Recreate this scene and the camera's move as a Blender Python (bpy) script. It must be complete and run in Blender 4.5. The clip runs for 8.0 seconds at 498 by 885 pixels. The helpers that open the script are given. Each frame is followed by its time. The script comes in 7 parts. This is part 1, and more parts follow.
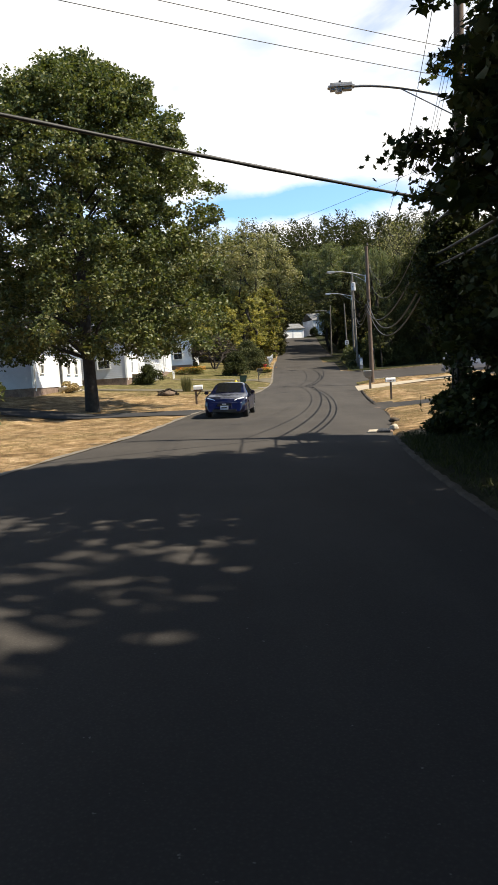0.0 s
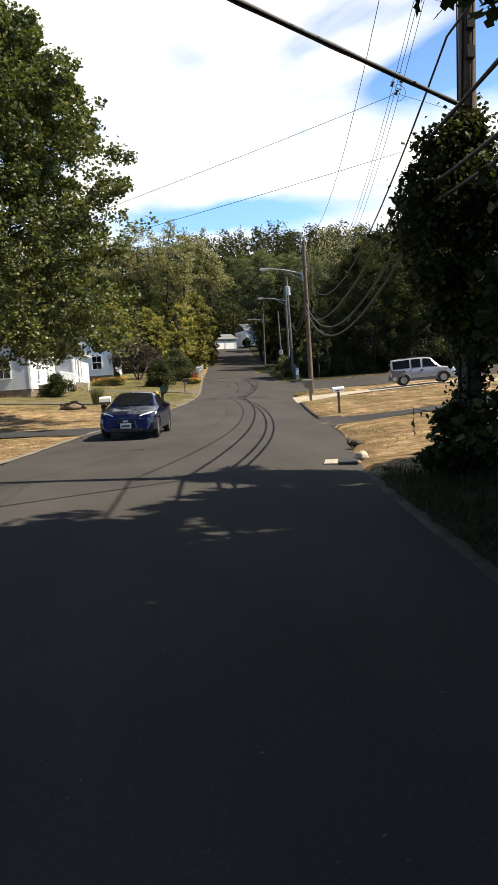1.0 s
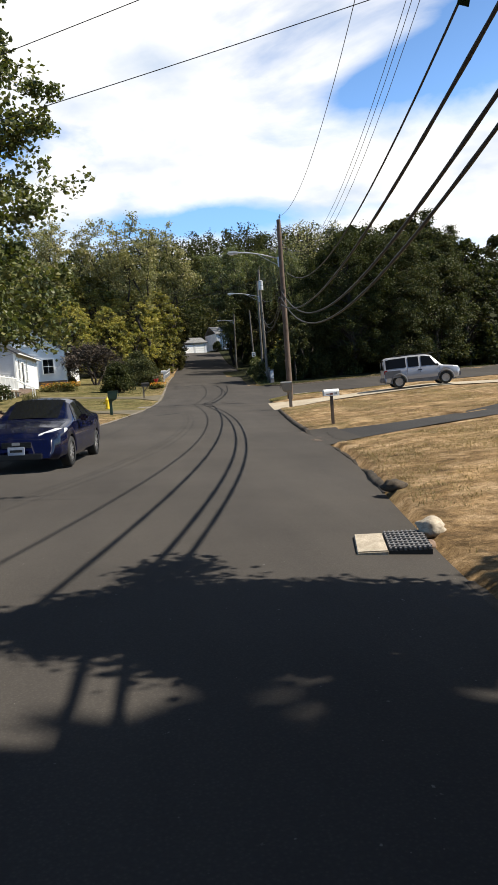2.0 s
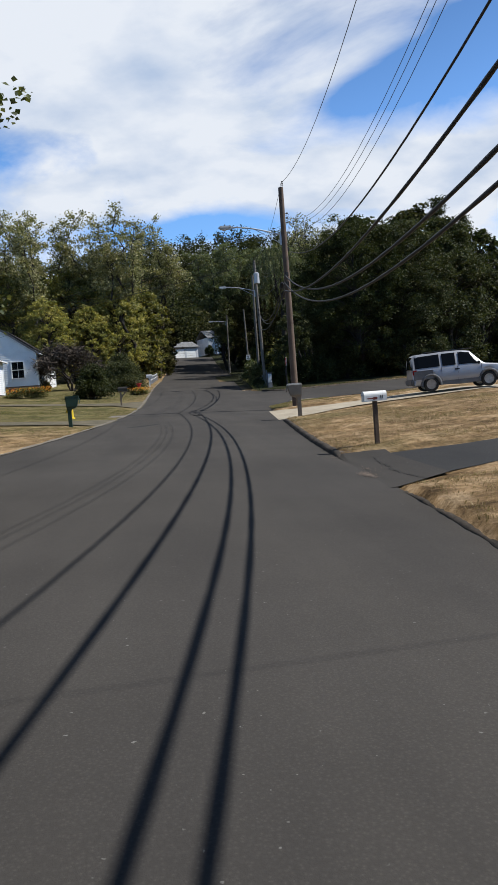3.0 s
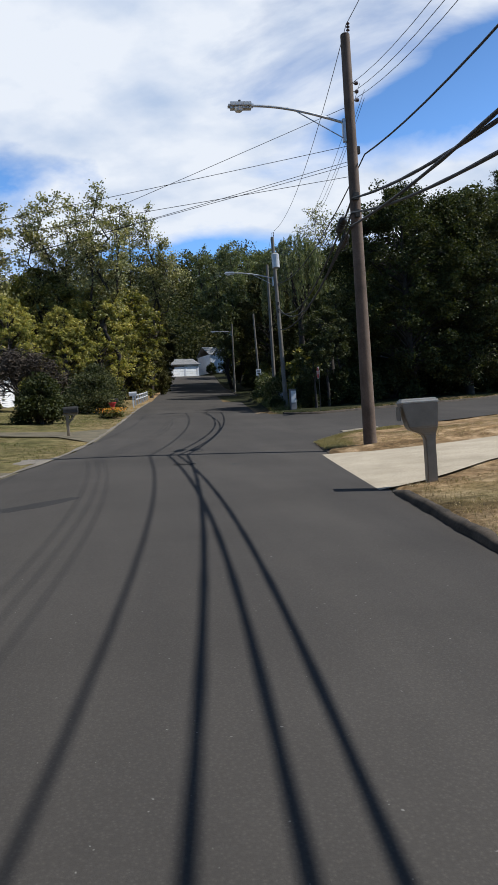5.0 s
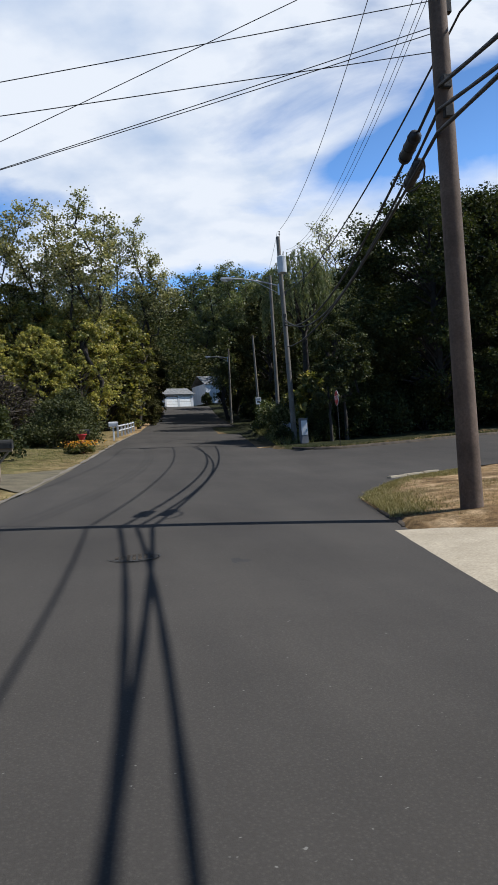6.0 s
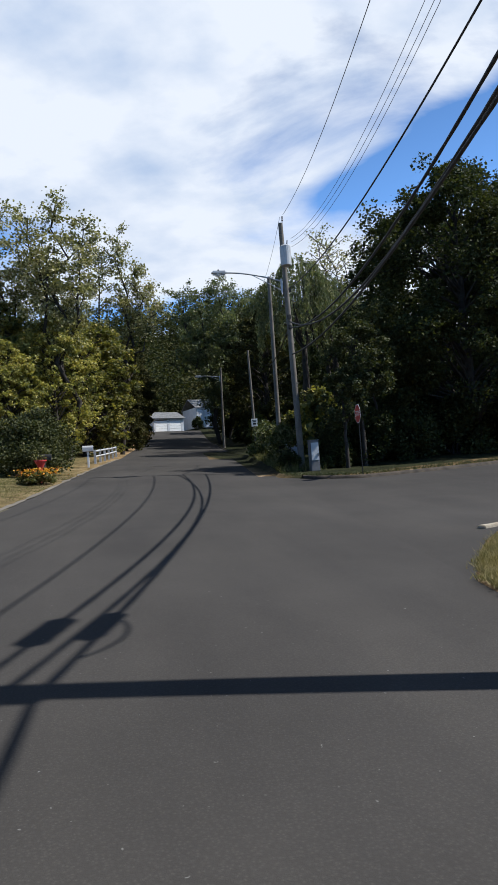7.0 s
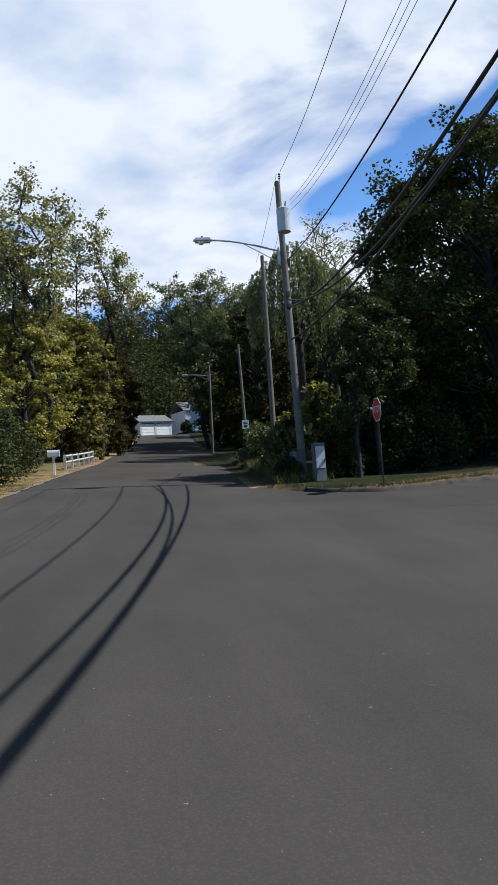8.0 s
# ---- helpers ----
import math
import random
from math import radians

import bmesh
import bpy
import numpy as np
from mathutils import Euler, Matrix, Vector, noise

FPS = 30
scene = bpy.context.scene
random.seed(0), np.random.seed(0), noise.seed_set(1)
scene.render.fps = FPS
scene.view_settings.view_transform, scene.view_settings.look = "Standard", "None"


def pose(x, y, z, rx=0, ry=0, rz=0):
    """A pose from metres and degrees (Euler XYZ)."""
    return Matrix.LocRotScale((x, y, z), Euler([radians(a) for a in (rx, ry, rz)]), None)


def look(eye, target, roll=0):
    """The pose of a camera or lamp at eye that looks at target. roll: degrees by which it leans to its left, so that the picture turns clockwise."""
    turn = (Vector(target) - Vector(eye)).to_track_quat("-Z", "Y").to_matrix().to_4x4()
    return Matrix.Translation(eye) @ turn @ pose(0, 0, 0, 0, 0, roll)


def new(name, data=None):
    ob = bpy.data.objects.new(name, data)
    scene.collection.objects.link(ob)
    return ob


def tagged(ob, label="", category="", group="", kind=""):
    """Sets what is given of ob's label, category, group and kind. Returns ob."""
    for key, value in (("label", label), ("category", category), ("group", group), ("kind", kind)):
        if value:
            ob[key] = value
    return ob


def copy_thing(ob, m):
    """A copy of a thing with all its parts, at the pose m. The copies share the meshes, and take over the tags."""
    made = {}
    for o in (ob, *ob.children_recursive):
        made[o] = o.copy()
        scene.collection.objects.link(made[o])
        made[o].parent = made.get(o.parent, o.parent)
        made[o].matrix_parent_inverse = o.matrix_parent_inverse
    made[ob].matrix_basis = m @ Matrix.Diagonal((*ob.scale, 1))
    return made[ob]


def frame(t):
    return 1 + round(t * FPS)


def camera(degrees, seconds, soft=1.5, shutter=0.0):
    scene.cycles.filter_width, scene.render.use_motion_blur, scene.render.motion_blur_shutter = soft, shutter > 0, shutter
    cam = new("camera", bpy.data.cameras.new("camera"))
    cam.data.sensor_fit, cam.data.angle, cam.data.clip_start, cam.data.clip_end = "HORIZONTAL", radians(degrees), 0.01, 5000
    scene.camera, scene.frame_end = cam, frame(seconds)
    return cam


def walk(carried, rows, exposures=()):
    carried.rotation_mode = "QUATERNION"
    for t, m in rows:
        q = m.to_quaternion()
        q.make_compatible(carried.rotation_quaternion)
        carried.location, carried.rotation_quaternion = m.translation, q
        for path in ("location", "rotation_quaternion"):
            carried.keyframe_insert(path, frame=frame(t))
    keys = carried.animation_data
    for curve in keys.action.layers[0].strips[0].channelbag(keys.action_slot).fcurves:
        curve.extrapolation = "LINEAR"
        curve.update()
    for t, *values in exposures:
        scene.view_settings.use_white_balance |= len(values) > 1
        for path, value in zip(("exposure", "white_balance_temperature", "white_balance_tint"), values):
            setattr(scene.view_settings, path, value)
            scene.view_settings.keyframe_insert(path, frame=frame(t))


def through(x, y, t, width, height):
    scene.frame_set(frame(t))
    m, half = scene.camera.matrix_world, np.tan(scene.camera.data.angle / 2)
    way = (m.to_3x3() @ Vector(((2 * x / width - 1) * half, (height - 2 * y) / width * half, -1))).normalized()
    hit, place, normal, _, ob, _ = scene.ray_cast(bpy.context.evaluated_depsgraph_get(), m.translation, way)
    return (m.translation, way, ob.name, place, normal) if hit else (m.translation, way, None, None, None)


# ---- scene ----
cam = camera(39.3, 8.0)
PATH = [
    (0, (-0.019, 0.02, 1.621), (-0.029, 2.012, 1.437), -3.7),
    (0.5, (0.309, 3.53, 1.513), (0.431, 5.519, 1.339), -3.6),
    (1, (0.707, 6.977, 1.433), (0.887, 8.962, 1.273), -3.8),
    (1.5, (1.213, 10.704, 1.384), (1.439, 12.686, 1.231), -4.1),
    (3, (2.539, 21.995, 1.262), (2.818, 23.971, 1.13), -4.5),
    (3.5, (2.948, 26.222, 1.295), (3.222, 28.2, 1.181), -4.6),
    (4, (3.25, 30.248, 1.342), (3.527, 32.226, 1.239), -4.2),
    (4.5, (3.648, 34.257, 1.405), (3.923, 36.236, 1.309), -4.1),
    (6, (5.014, 46.302, 1.71), (5.312, 48.28, 1.732), -3.9),
    (6.5, (5.379, 49.687, 1.801), (5.692, 51.662, 1.861), -4.0),
    (7, (5.731, 52.772, 1.862), (6.057, 54.743, 1.956), -4.1),
    (7.5, (6.097, 55.586, 1.992), (6.438, 57.554, 2.104), -4.2),
    (8, (6.645, 58.096, 2.085), (6.997, 60.061, 2.19), -4.1),
]
walk(cam, [(t, look(eye, target, roll)) for t, eye, target, roll in PATH],
     [(0, 0.9, 7200, 10), (1.5, 0.86, 7200, 10), (3, 0.2, 6200, 10), (4.5, 0.24, 6150, 10), (6, 0.27, 6100, 10), (7, 0.3, 6050, 10), (8, 0.33, 6050, 10)])
# ---- sky, sun, exposure ----
SUN_ELEVATION, SUN_BEHIND = 50.2, 9.3
world = bpy.data.worlds.new("sky")
scene.world = world
world.use_nodes = True
wn, wl = world.node_tree.nodes, world.node_tree.links
wn.clear()
w_out = wn.new("ShaderNodeOutputWorld")
w_bg = wn.new("ShaderNodeBackground")
w_bg.inputs["Strength"].default_value = 0.105
w_sky = wn.new("ShaderNodeTexSky")
w_sky.sky_type = "NISHITA"
w_sky.sun_disc = False
w_sky.sun_elevation = radians(SUN_ELEVATION)
w_sky.sun_rotation = radians(90 + SUN_BEHIND)
w_sky.air_density, w_sky.dust_density, w_sky.ozone_density = 1.0, 0.6, 1.6
w_co = wn.new("ShaderNodeTexCoord")
# high thin cloud: the direction is laid on a flat cloud deck, so that clouds crowd towards the horizon
w_sep = wn.new("ShaderNodeSeparateXYZ")
w_up = wn.new("ShaderNodeMath"); w_up.operation = "ADD"; w_up.inputs[1].default_value = 0.3
w_dx = wn.new("ShaderNodeMath"); w_dx.operation = "DIVIDE"
w_dy = wn.new("ShaderNodeMath"); w_dy.operation = "DIVIDE"
w_deck = wn.new("ShaderNodeCombineXYZ")
w_shift = wn.new("ShaderNodeMapping")
w_shift.inputs["Location"].default_value = (1.55, 0.4, 0.0)
w_shift.inputs["Rotation"].default_value = (0, 0, radians(25))
w_shift.inputs["Scale"].default_value = (1.0, 1.25, 1.0)
w_noise = wn.new("ShaderNodeTexNoise")
w_noise.inputs["Scale"].default_value = 1.9
w_noise.inputs["Detail"].default_value = 9
w_noise.inputs["Roughness"].default_value = 0.56
w_noise.inputs["Distortion"].default_value = 0.35
w_ramp = wn.new("ShaderNodeValToRGB")
w_ramp.color_ramp.elements[0].position, w_ramp.color_ramp.elements[1].position = 0.31, 0.52
w_ramp.color_ramp.elements[0].color = (0, 0, 0, 1)
w_ramp.color_ramp.elements[1].color = (1, 1, 1, 1)
w_fine = wn.new("ShaderNodeTexNoise")
w_fine.inputs["Scale"].default_value = 4.5
w_fine.inputs["Detail"].default_value = 7
w_tone = wn.new("ShaderNodeValToRGB")
w_tone.color_ramp.elements[0].position, w_tone.color_ramp.elements[1].position = 0.27, 0.56
w_tone.color_ramp.elements[0].color = (3.9, 4.7, 6.0, 1)
w_tone.color_ramp.elements[1].color = (6.8, 7.0, 7.3, 1)
w_mix = wn.new("ShaderNodeMix"); w_mix.data_type = "RGBA"
wl.new(w_co.outputs["Generated"], w_sky.inputs["Vector"])
wl.new(w_co.outputs["Generated"], w_sep.inputs[0])
wl.new(w_sep.outputs["Z"], w_up.inputs[0])
wl.new(w_sep.outputs["X"], w_dx.inputs[0]); wl.new(w_up.outputs[0], w_dx.inputs[1])
wl.new(w_sep.outputs["Y"], w_dy.inputs[0]); wl.new(w_up.outputs[0], w_dy.inputs[1])
wl.new(w_dx.outputs[0], w_deck.inputs["X"]); wl.new(w_dy.outputs[0], w_deck.inputs["Y"])
wl.new(w_deck.outputs[0], w_shift.inputs["Vector"])
wl.new(w_shift.outputs[0], w_noise.inputs["Vector"])
wl.new(w_shift.outputs[0], w_fine.inputs["Vector"])
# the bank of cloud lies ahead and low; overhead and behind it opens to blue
w_thin = wn.new("ShaderNodeMapRange")
w_thin.inputs["From Min"].default_value, w_thin.inputs["From Max"].default_value = 0.58, 0.85
w_thin.inputs["To Min"].default_value, w_thin.inputs["To Max"].default_value = 0.0, -0.3
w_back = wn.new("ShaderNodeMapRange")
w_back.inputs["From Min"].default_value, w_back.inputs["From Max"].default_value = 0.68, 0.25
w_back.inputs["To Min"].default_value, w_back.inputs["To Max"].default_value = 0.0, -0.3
w_sum = wn.new("ShaderNodeMath"); w_sum.operation = "ADD"
w_cover = wn.new("ShaderNodeMath"); w_cover.operation = "ADD"
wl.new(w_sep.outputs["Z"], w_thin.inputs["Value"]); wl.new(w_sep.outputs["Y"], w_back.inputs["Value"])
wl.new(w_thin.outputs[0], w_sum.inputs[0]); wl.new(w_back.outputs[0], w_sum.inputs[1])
# clear openings in the bank, low above the hill and to the left
last = w_sum.outputs[0]
for centre, spread, depth in (((0.1, 0.97, 0.232), (3.6, 2.0, 38.0), 0.24), ((-0.15, 0.92, 0.34), (8.0, 3.0, 24.0), 0.12), ((0.16, 0.87, 0.46), (2.6, 1.5, 4.2), -0.13)):
    off = wn.new("ShaderNodeVectorMath"); off.operation = "SUBTRACT"
    off.inputs[1].default_value = centre
    size = wn.new("ShaderNodeVectorMath"); size.operation = "MULTIPLY"
    size.inputs[1].default_value = spread
    far = wn.new("ShaderNodeVectorMath"); far.operation = "LENGTH"
    hole = wn.new("ShaderNodeMapRange")
    hole.interpolation_type = "SMOOTHSTEP"
    hole.inputs["From Min"].default_value, hole.inputs["From Max"].default_value = 0.0, 1.3
    hole.inputs["To Min"].default_value, hole.inputs["To Max"].default_value = -depth, 0.0
    add = wn.new("ShaderNodeMath"); add.operation = "ADD"
    wl.new(w_co.outputs["Generated"], off.inputs[0]); wl.new(off.outputs[0], size.inputs[0]); wl.new(size.outputs[0], far.inputs[0])
    wl.new(far.outputs["Value"], hole.inputs["Value"]); wl.new(hole.outputs[0], add.inputs[0]); wl.new(last, add.inputs[1])
    last = add.outputs[0]
# to the right the bank ends along a slanting edge, with clear sky below it
w_slant = wn.new("ShaderNodeMath"); w_slant.operation = "MULTIPLY_ADD"
w_slant.inputs[1].default_value = -0.43
wl.new(w_sep.outputs["X"], w_slant.inputs[0]); wl.new(w_sep.outputs["Z"], w_slant.inputs[2])
w_edge = wn.new("ShaderNodeMapRange"); w_edge.interpolation_type = "SMOOTHSTEP"
w_edge.inputs["From Min"].default_value, w_edge.inputs["From Max"].default_value = 0.29, 0.24
w_right = wn.new("ShaderNodeMapRange"); w_right.interpolation_type = "SMOOTHSTEP"
w_right.inputs["From Min"].default_value, w_right.inputs["From Max"].default_value = 0.14, 0.28
w_low = wn.new("ShaderNodeMapRange")
w_low.inputs["From Min"].default_value, w_low.inputs["From Max"].default_value = 0.3, 0.37
w_low.inputs["To Min"].default_value, w_low.inputs["To Max"].default_value = 0.02, -0.25
wl.new(w_slant.outputs[0], w_edge.inputs["Value"]); wl.new(w_sep.outputs["X"], w_right.inputs["Value"]); wl.new(w_sep.outputs["Z"], w_low.inputs["Value"])
w_m1 = wn.new("ShaderNodeMath"); w_m1.operation = "MULTIPLY"
w_m2 = wn.new("ShaderNodeMath"); w_m2.operation = "MULTIPLY_ADD"
wl.new(w_edge.outputs[0], w_m1.inputs[0]); wl.new(w_right.outputs[0], w_m1.inputs[1])
wl.new(w_m1.outputs[0], w_m2.inputs[0]); wl.new(w_low.outputs[0], w_m2.inputs[1]); wl.new(last, w_m2.inputs[2])
last = w_m2.outputs[0]
wl.new(w_noise.outputs["Fac"], w_cover.inputs[0]); wl.new(last, w_cover.inputs[1])
wl.new(w_cover.outputs[0], w_ramp.inputs["Fac"])
wl.new(w_fine.outputs["Fac"], w_tone.inputs["Fac"])
wl.new(w_ramp.outputs["Color"], w_mix.inputs["Factor"])
w_blue = wn.new("ShaderNodeMix"); w_blue.data_type, w_blue.blend_type = "RGBA", "MULTIPLY"
w_blue.inputs["Factor"].default_value = 1.0
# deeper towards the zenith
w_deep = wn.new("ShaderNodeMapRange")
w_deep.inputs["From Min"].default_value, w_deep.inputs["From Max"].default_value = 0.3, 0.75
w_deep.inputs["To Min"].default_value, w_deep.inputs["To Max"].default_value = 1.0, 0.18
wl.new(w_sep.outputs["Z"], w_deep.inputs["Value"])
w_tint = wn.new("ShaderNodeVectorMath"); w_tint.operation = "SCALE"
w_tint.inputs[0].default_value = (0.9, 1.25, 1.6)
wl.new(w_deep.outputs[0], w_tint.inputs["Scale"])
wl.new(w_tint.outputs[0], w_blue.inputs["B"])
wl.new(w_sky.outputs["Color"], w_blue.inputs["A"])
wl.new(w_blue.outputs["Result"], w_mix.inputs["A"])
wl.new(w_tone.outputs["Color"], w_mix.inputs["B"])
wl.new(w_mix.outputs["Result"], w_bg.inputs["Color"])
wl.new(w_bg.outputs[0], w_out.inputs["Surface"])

sun_data = bpy.data.lights.new("sun", "SUN")
sun_data.energy, sun_data.angle, sun_data.color = 5.0, radians(0.53), (1.0, 0.95, 0.86)
sun = new("sun", sun_data)
sun.matrix_world = look((40 * math.cos(radians(SUN_ELEVATION)) * math.cos(radians(SUN_BEHIND)), -40 * math.cos(radians(SUN_ELEVATION)) * math.sin(radians(SUN_BEHIND)), 40 * math.sin(radians(SUN_ELEVATION))), (0, 0, 0))

# ---- materials ----


def material(name, rough=0.8, metal=0.0, spec=0.5):
    m = bpy.data.materials.new(name)
    m.use_nodes = True
    b = m.node_tree.nodes["Principled BSDF"]
    b.inputs["Roughness"].default_value = rough
    b.inputs["Metallic"].default_value = metal
    b.inputs["Specular IOR Level"].default_value = spec
    return m, m.node_tree.nodes, m.node_tree.links, b


def noise_node(n, l, scale, detail=5.0, rough=0.6, vector=None):
    t = n.new("ShaderNodeTexNoise")
    t.inputs["Scale"].default_value = scale
    t.inputs["Detail"].default_value = detail
    t.inputs["Roughness"].default_value = rough
    if vector is not None:
        l.new(vector, t.inputs["Vector"])
    return t


def ramp_node(n, l, fac, stops):
    r = n.new("ShaderNodeValToRGB")
    e = r.color_ramp.elements
    while len(e) < len(stops):
        e.new(0.5)
    for i, (p, c) in enumerate(stops):
        e[i].position, e[i].color = p, (*c, 1)
    l.new(fac, r.inputs["Fac"])
    return r


def mix_node(n, l, fac, a, b, mode="MIX"):
    m = n.new("ShaderNodeMix")
    m.data_type, m.blend_type = "RGBA", mode
    for socket, v in (("Factor", fac), ("A", a), ("B", b)):
        if isinstance(v, (int, float)):
            m.inputs[socket].default_value = v
        elif isinstance(v, tuple):
            m.inputs[socket].default_value = (*v, 1)
        else:
            l.new(v, m.inputs[socket])
    return m.outputs["Result"]


def bump_node(n, l, b, height, strength, distance):
    u = n.new("ShaderNodeBump")
    u.inputs["Strength"].default_value, u.inputs["Distance"].default_value = strength, distance
    l.new(height, u.inputs["Height"])
    l.new(u.outputs[0], b.inputs["Normal"])


def worn(name, dark, light, scale=3.0, fine=40.0, rough=0.8, metal=0.0, bump=0.15, distance=0.01, spec=0.4, grain=0.25):
    """A surface between two tones: large blotches and a fine grain, with a little relief."""
    m, n, l, b = material(name, rough, metal, spec)
    co = n.new("ShaderNodeTexCoord").outputs["Object"]
    big, small = noise_node(n, l, scale, 4, 0.6, co), noise_node(n, l, fine, 4, 0.7, co)
    base = ramp_node(n, l, big.outputs["Fac"], ((0.3, dark), (0.7, light))).outputs["Color"]
    speckle = ramp_node(n, l, small.outputs["Fac"], ((0.3, (1 - grain,) * 3), (0.7, (1 + 0.7 * grain,) * 3))).outputs["Color"]
    l.new(mix_node(n, l, 1.0, base, speckle, "MULTIPLY"), b.inputs["Base Color"])
    if bump:
        bump_node(n, l, b, small.outputs["Fac"], bump, distance)
    return m


def asphalt(name, dark, light, speck=0.5):
    m, n, l, b = material(name, 0.95, 0.0, 0.12)
    co = n.new("ShaderNodeTexCoord").outputs["Object"]
    stretched = n.new("ShaderNodeMapping")
    stretched.inputs["Scale"].default_value = (1.0, 0.16, 1.0)
    l.new(co, stretched.inputs["Vector"])
    big, lane = noise_node(n, l, 0.22, 5, 0.6, co), noise_node(n, l, 0.9, 5, 0.6, stretched.outputs[0])
    stone = n.new("ShaderNodeTexVoronoi")
    stone.inputs["Scale"].default_value = 55
    l.new(co, stone.inputs["Vector"])
    grit = noise_node(n, l, 120, 3, 0.7, co)
    base = ramp_node(n, l, big.outputs["Fac"], ((0.3, dark), (0.72, light))).outputs["Color"]
    wear = ramp_node(n, l, lane.outputs["Fac"], ((0.3, (0.86, 0.86, 0.87)), (0.7, (1.1, 1.09, 1.07)))).outputs["Color"]
    specks = ramp_node(n, l, stone.outputs["Distance"], ((0.05, (1.5, 1.48, 1.42)), (0.3, (1.0, 1.0, 1.0)), (0.7, (0.8, 0.8, 0.8)))).outputs["Color"]
    c = mix_node(n, l, 1.0, base, wear, "MULTIPLY")
    c = mix_node(n, l, speck, c, mix_node(n, l, 1.0, c, specks, "MULTIPLY"))
    bits = ramp_node(n, l, noise_node(n, l, 26, 2, 0.5, co).outputs["Fac"], ((0.74, (0, 0, 0)), (0.78, (1, 1, 1)))).outputs["Color"]
    c = mix_node(n, l, bits, c, (0.16, 0.155, 0.145))
    l.new(c, b.inputs["Base Color"])
    bump_node(n, l, b, grit.outputs["Fac"], 0.35, 0.006)
    return m


M_ASPHALT = asphalt("asphalt", (0.049, 0.0453, 0.042), (0.07, 0.0646, 0.0594))
M_TAR = asphalt("tar_smear", (0.026, 0.026, 0.027), (0.042, 0.041, 0.04))
M_ASPHALT_OLD = asphalt("driveway_asphalt", (0.036, 0.036, 0.037), (0.056, 0.055, 0.054))
M_CRACK = worn("crack_shadow_dirt", (0.008, 0.007, 0.006), (0.02, 0.018, 0.015), 6, 60, 1.0, bump=0.2)
M_DUST = worn("dusty_gravel", (0.13, 0.112, 0.088), (0.21, 0.185, 0.15), 0.9, 24, 0.95, bump=0.5, distance=0.01)
M_GRIT = worn("pale_grit", (0.075, 0.062, 0.053), (0.19, 0.15, 0.125), 5, 60, 0.95, bump=0.5, distance=0.008, grain=0.4)
M_TRACK = worn("trodden_earth", (0.07, 0.06, 0.036), (0.145, 0.122, 0.078), 1.4, 20, 0.95, bump=0.6, distance=0.015)
M_CONCRETE = worn("concrete", (0.3, 0.255, 0.185), (0.43, 0.37, 0.28), 1.2, 30, 0.9)
M_KERB = worn("bitumen_kerb", (0.022, 0.018, 0.014), (0.085, 0.066, 0.048), 3.0, 30, 0.95, bump=0.5, distance=0.02)


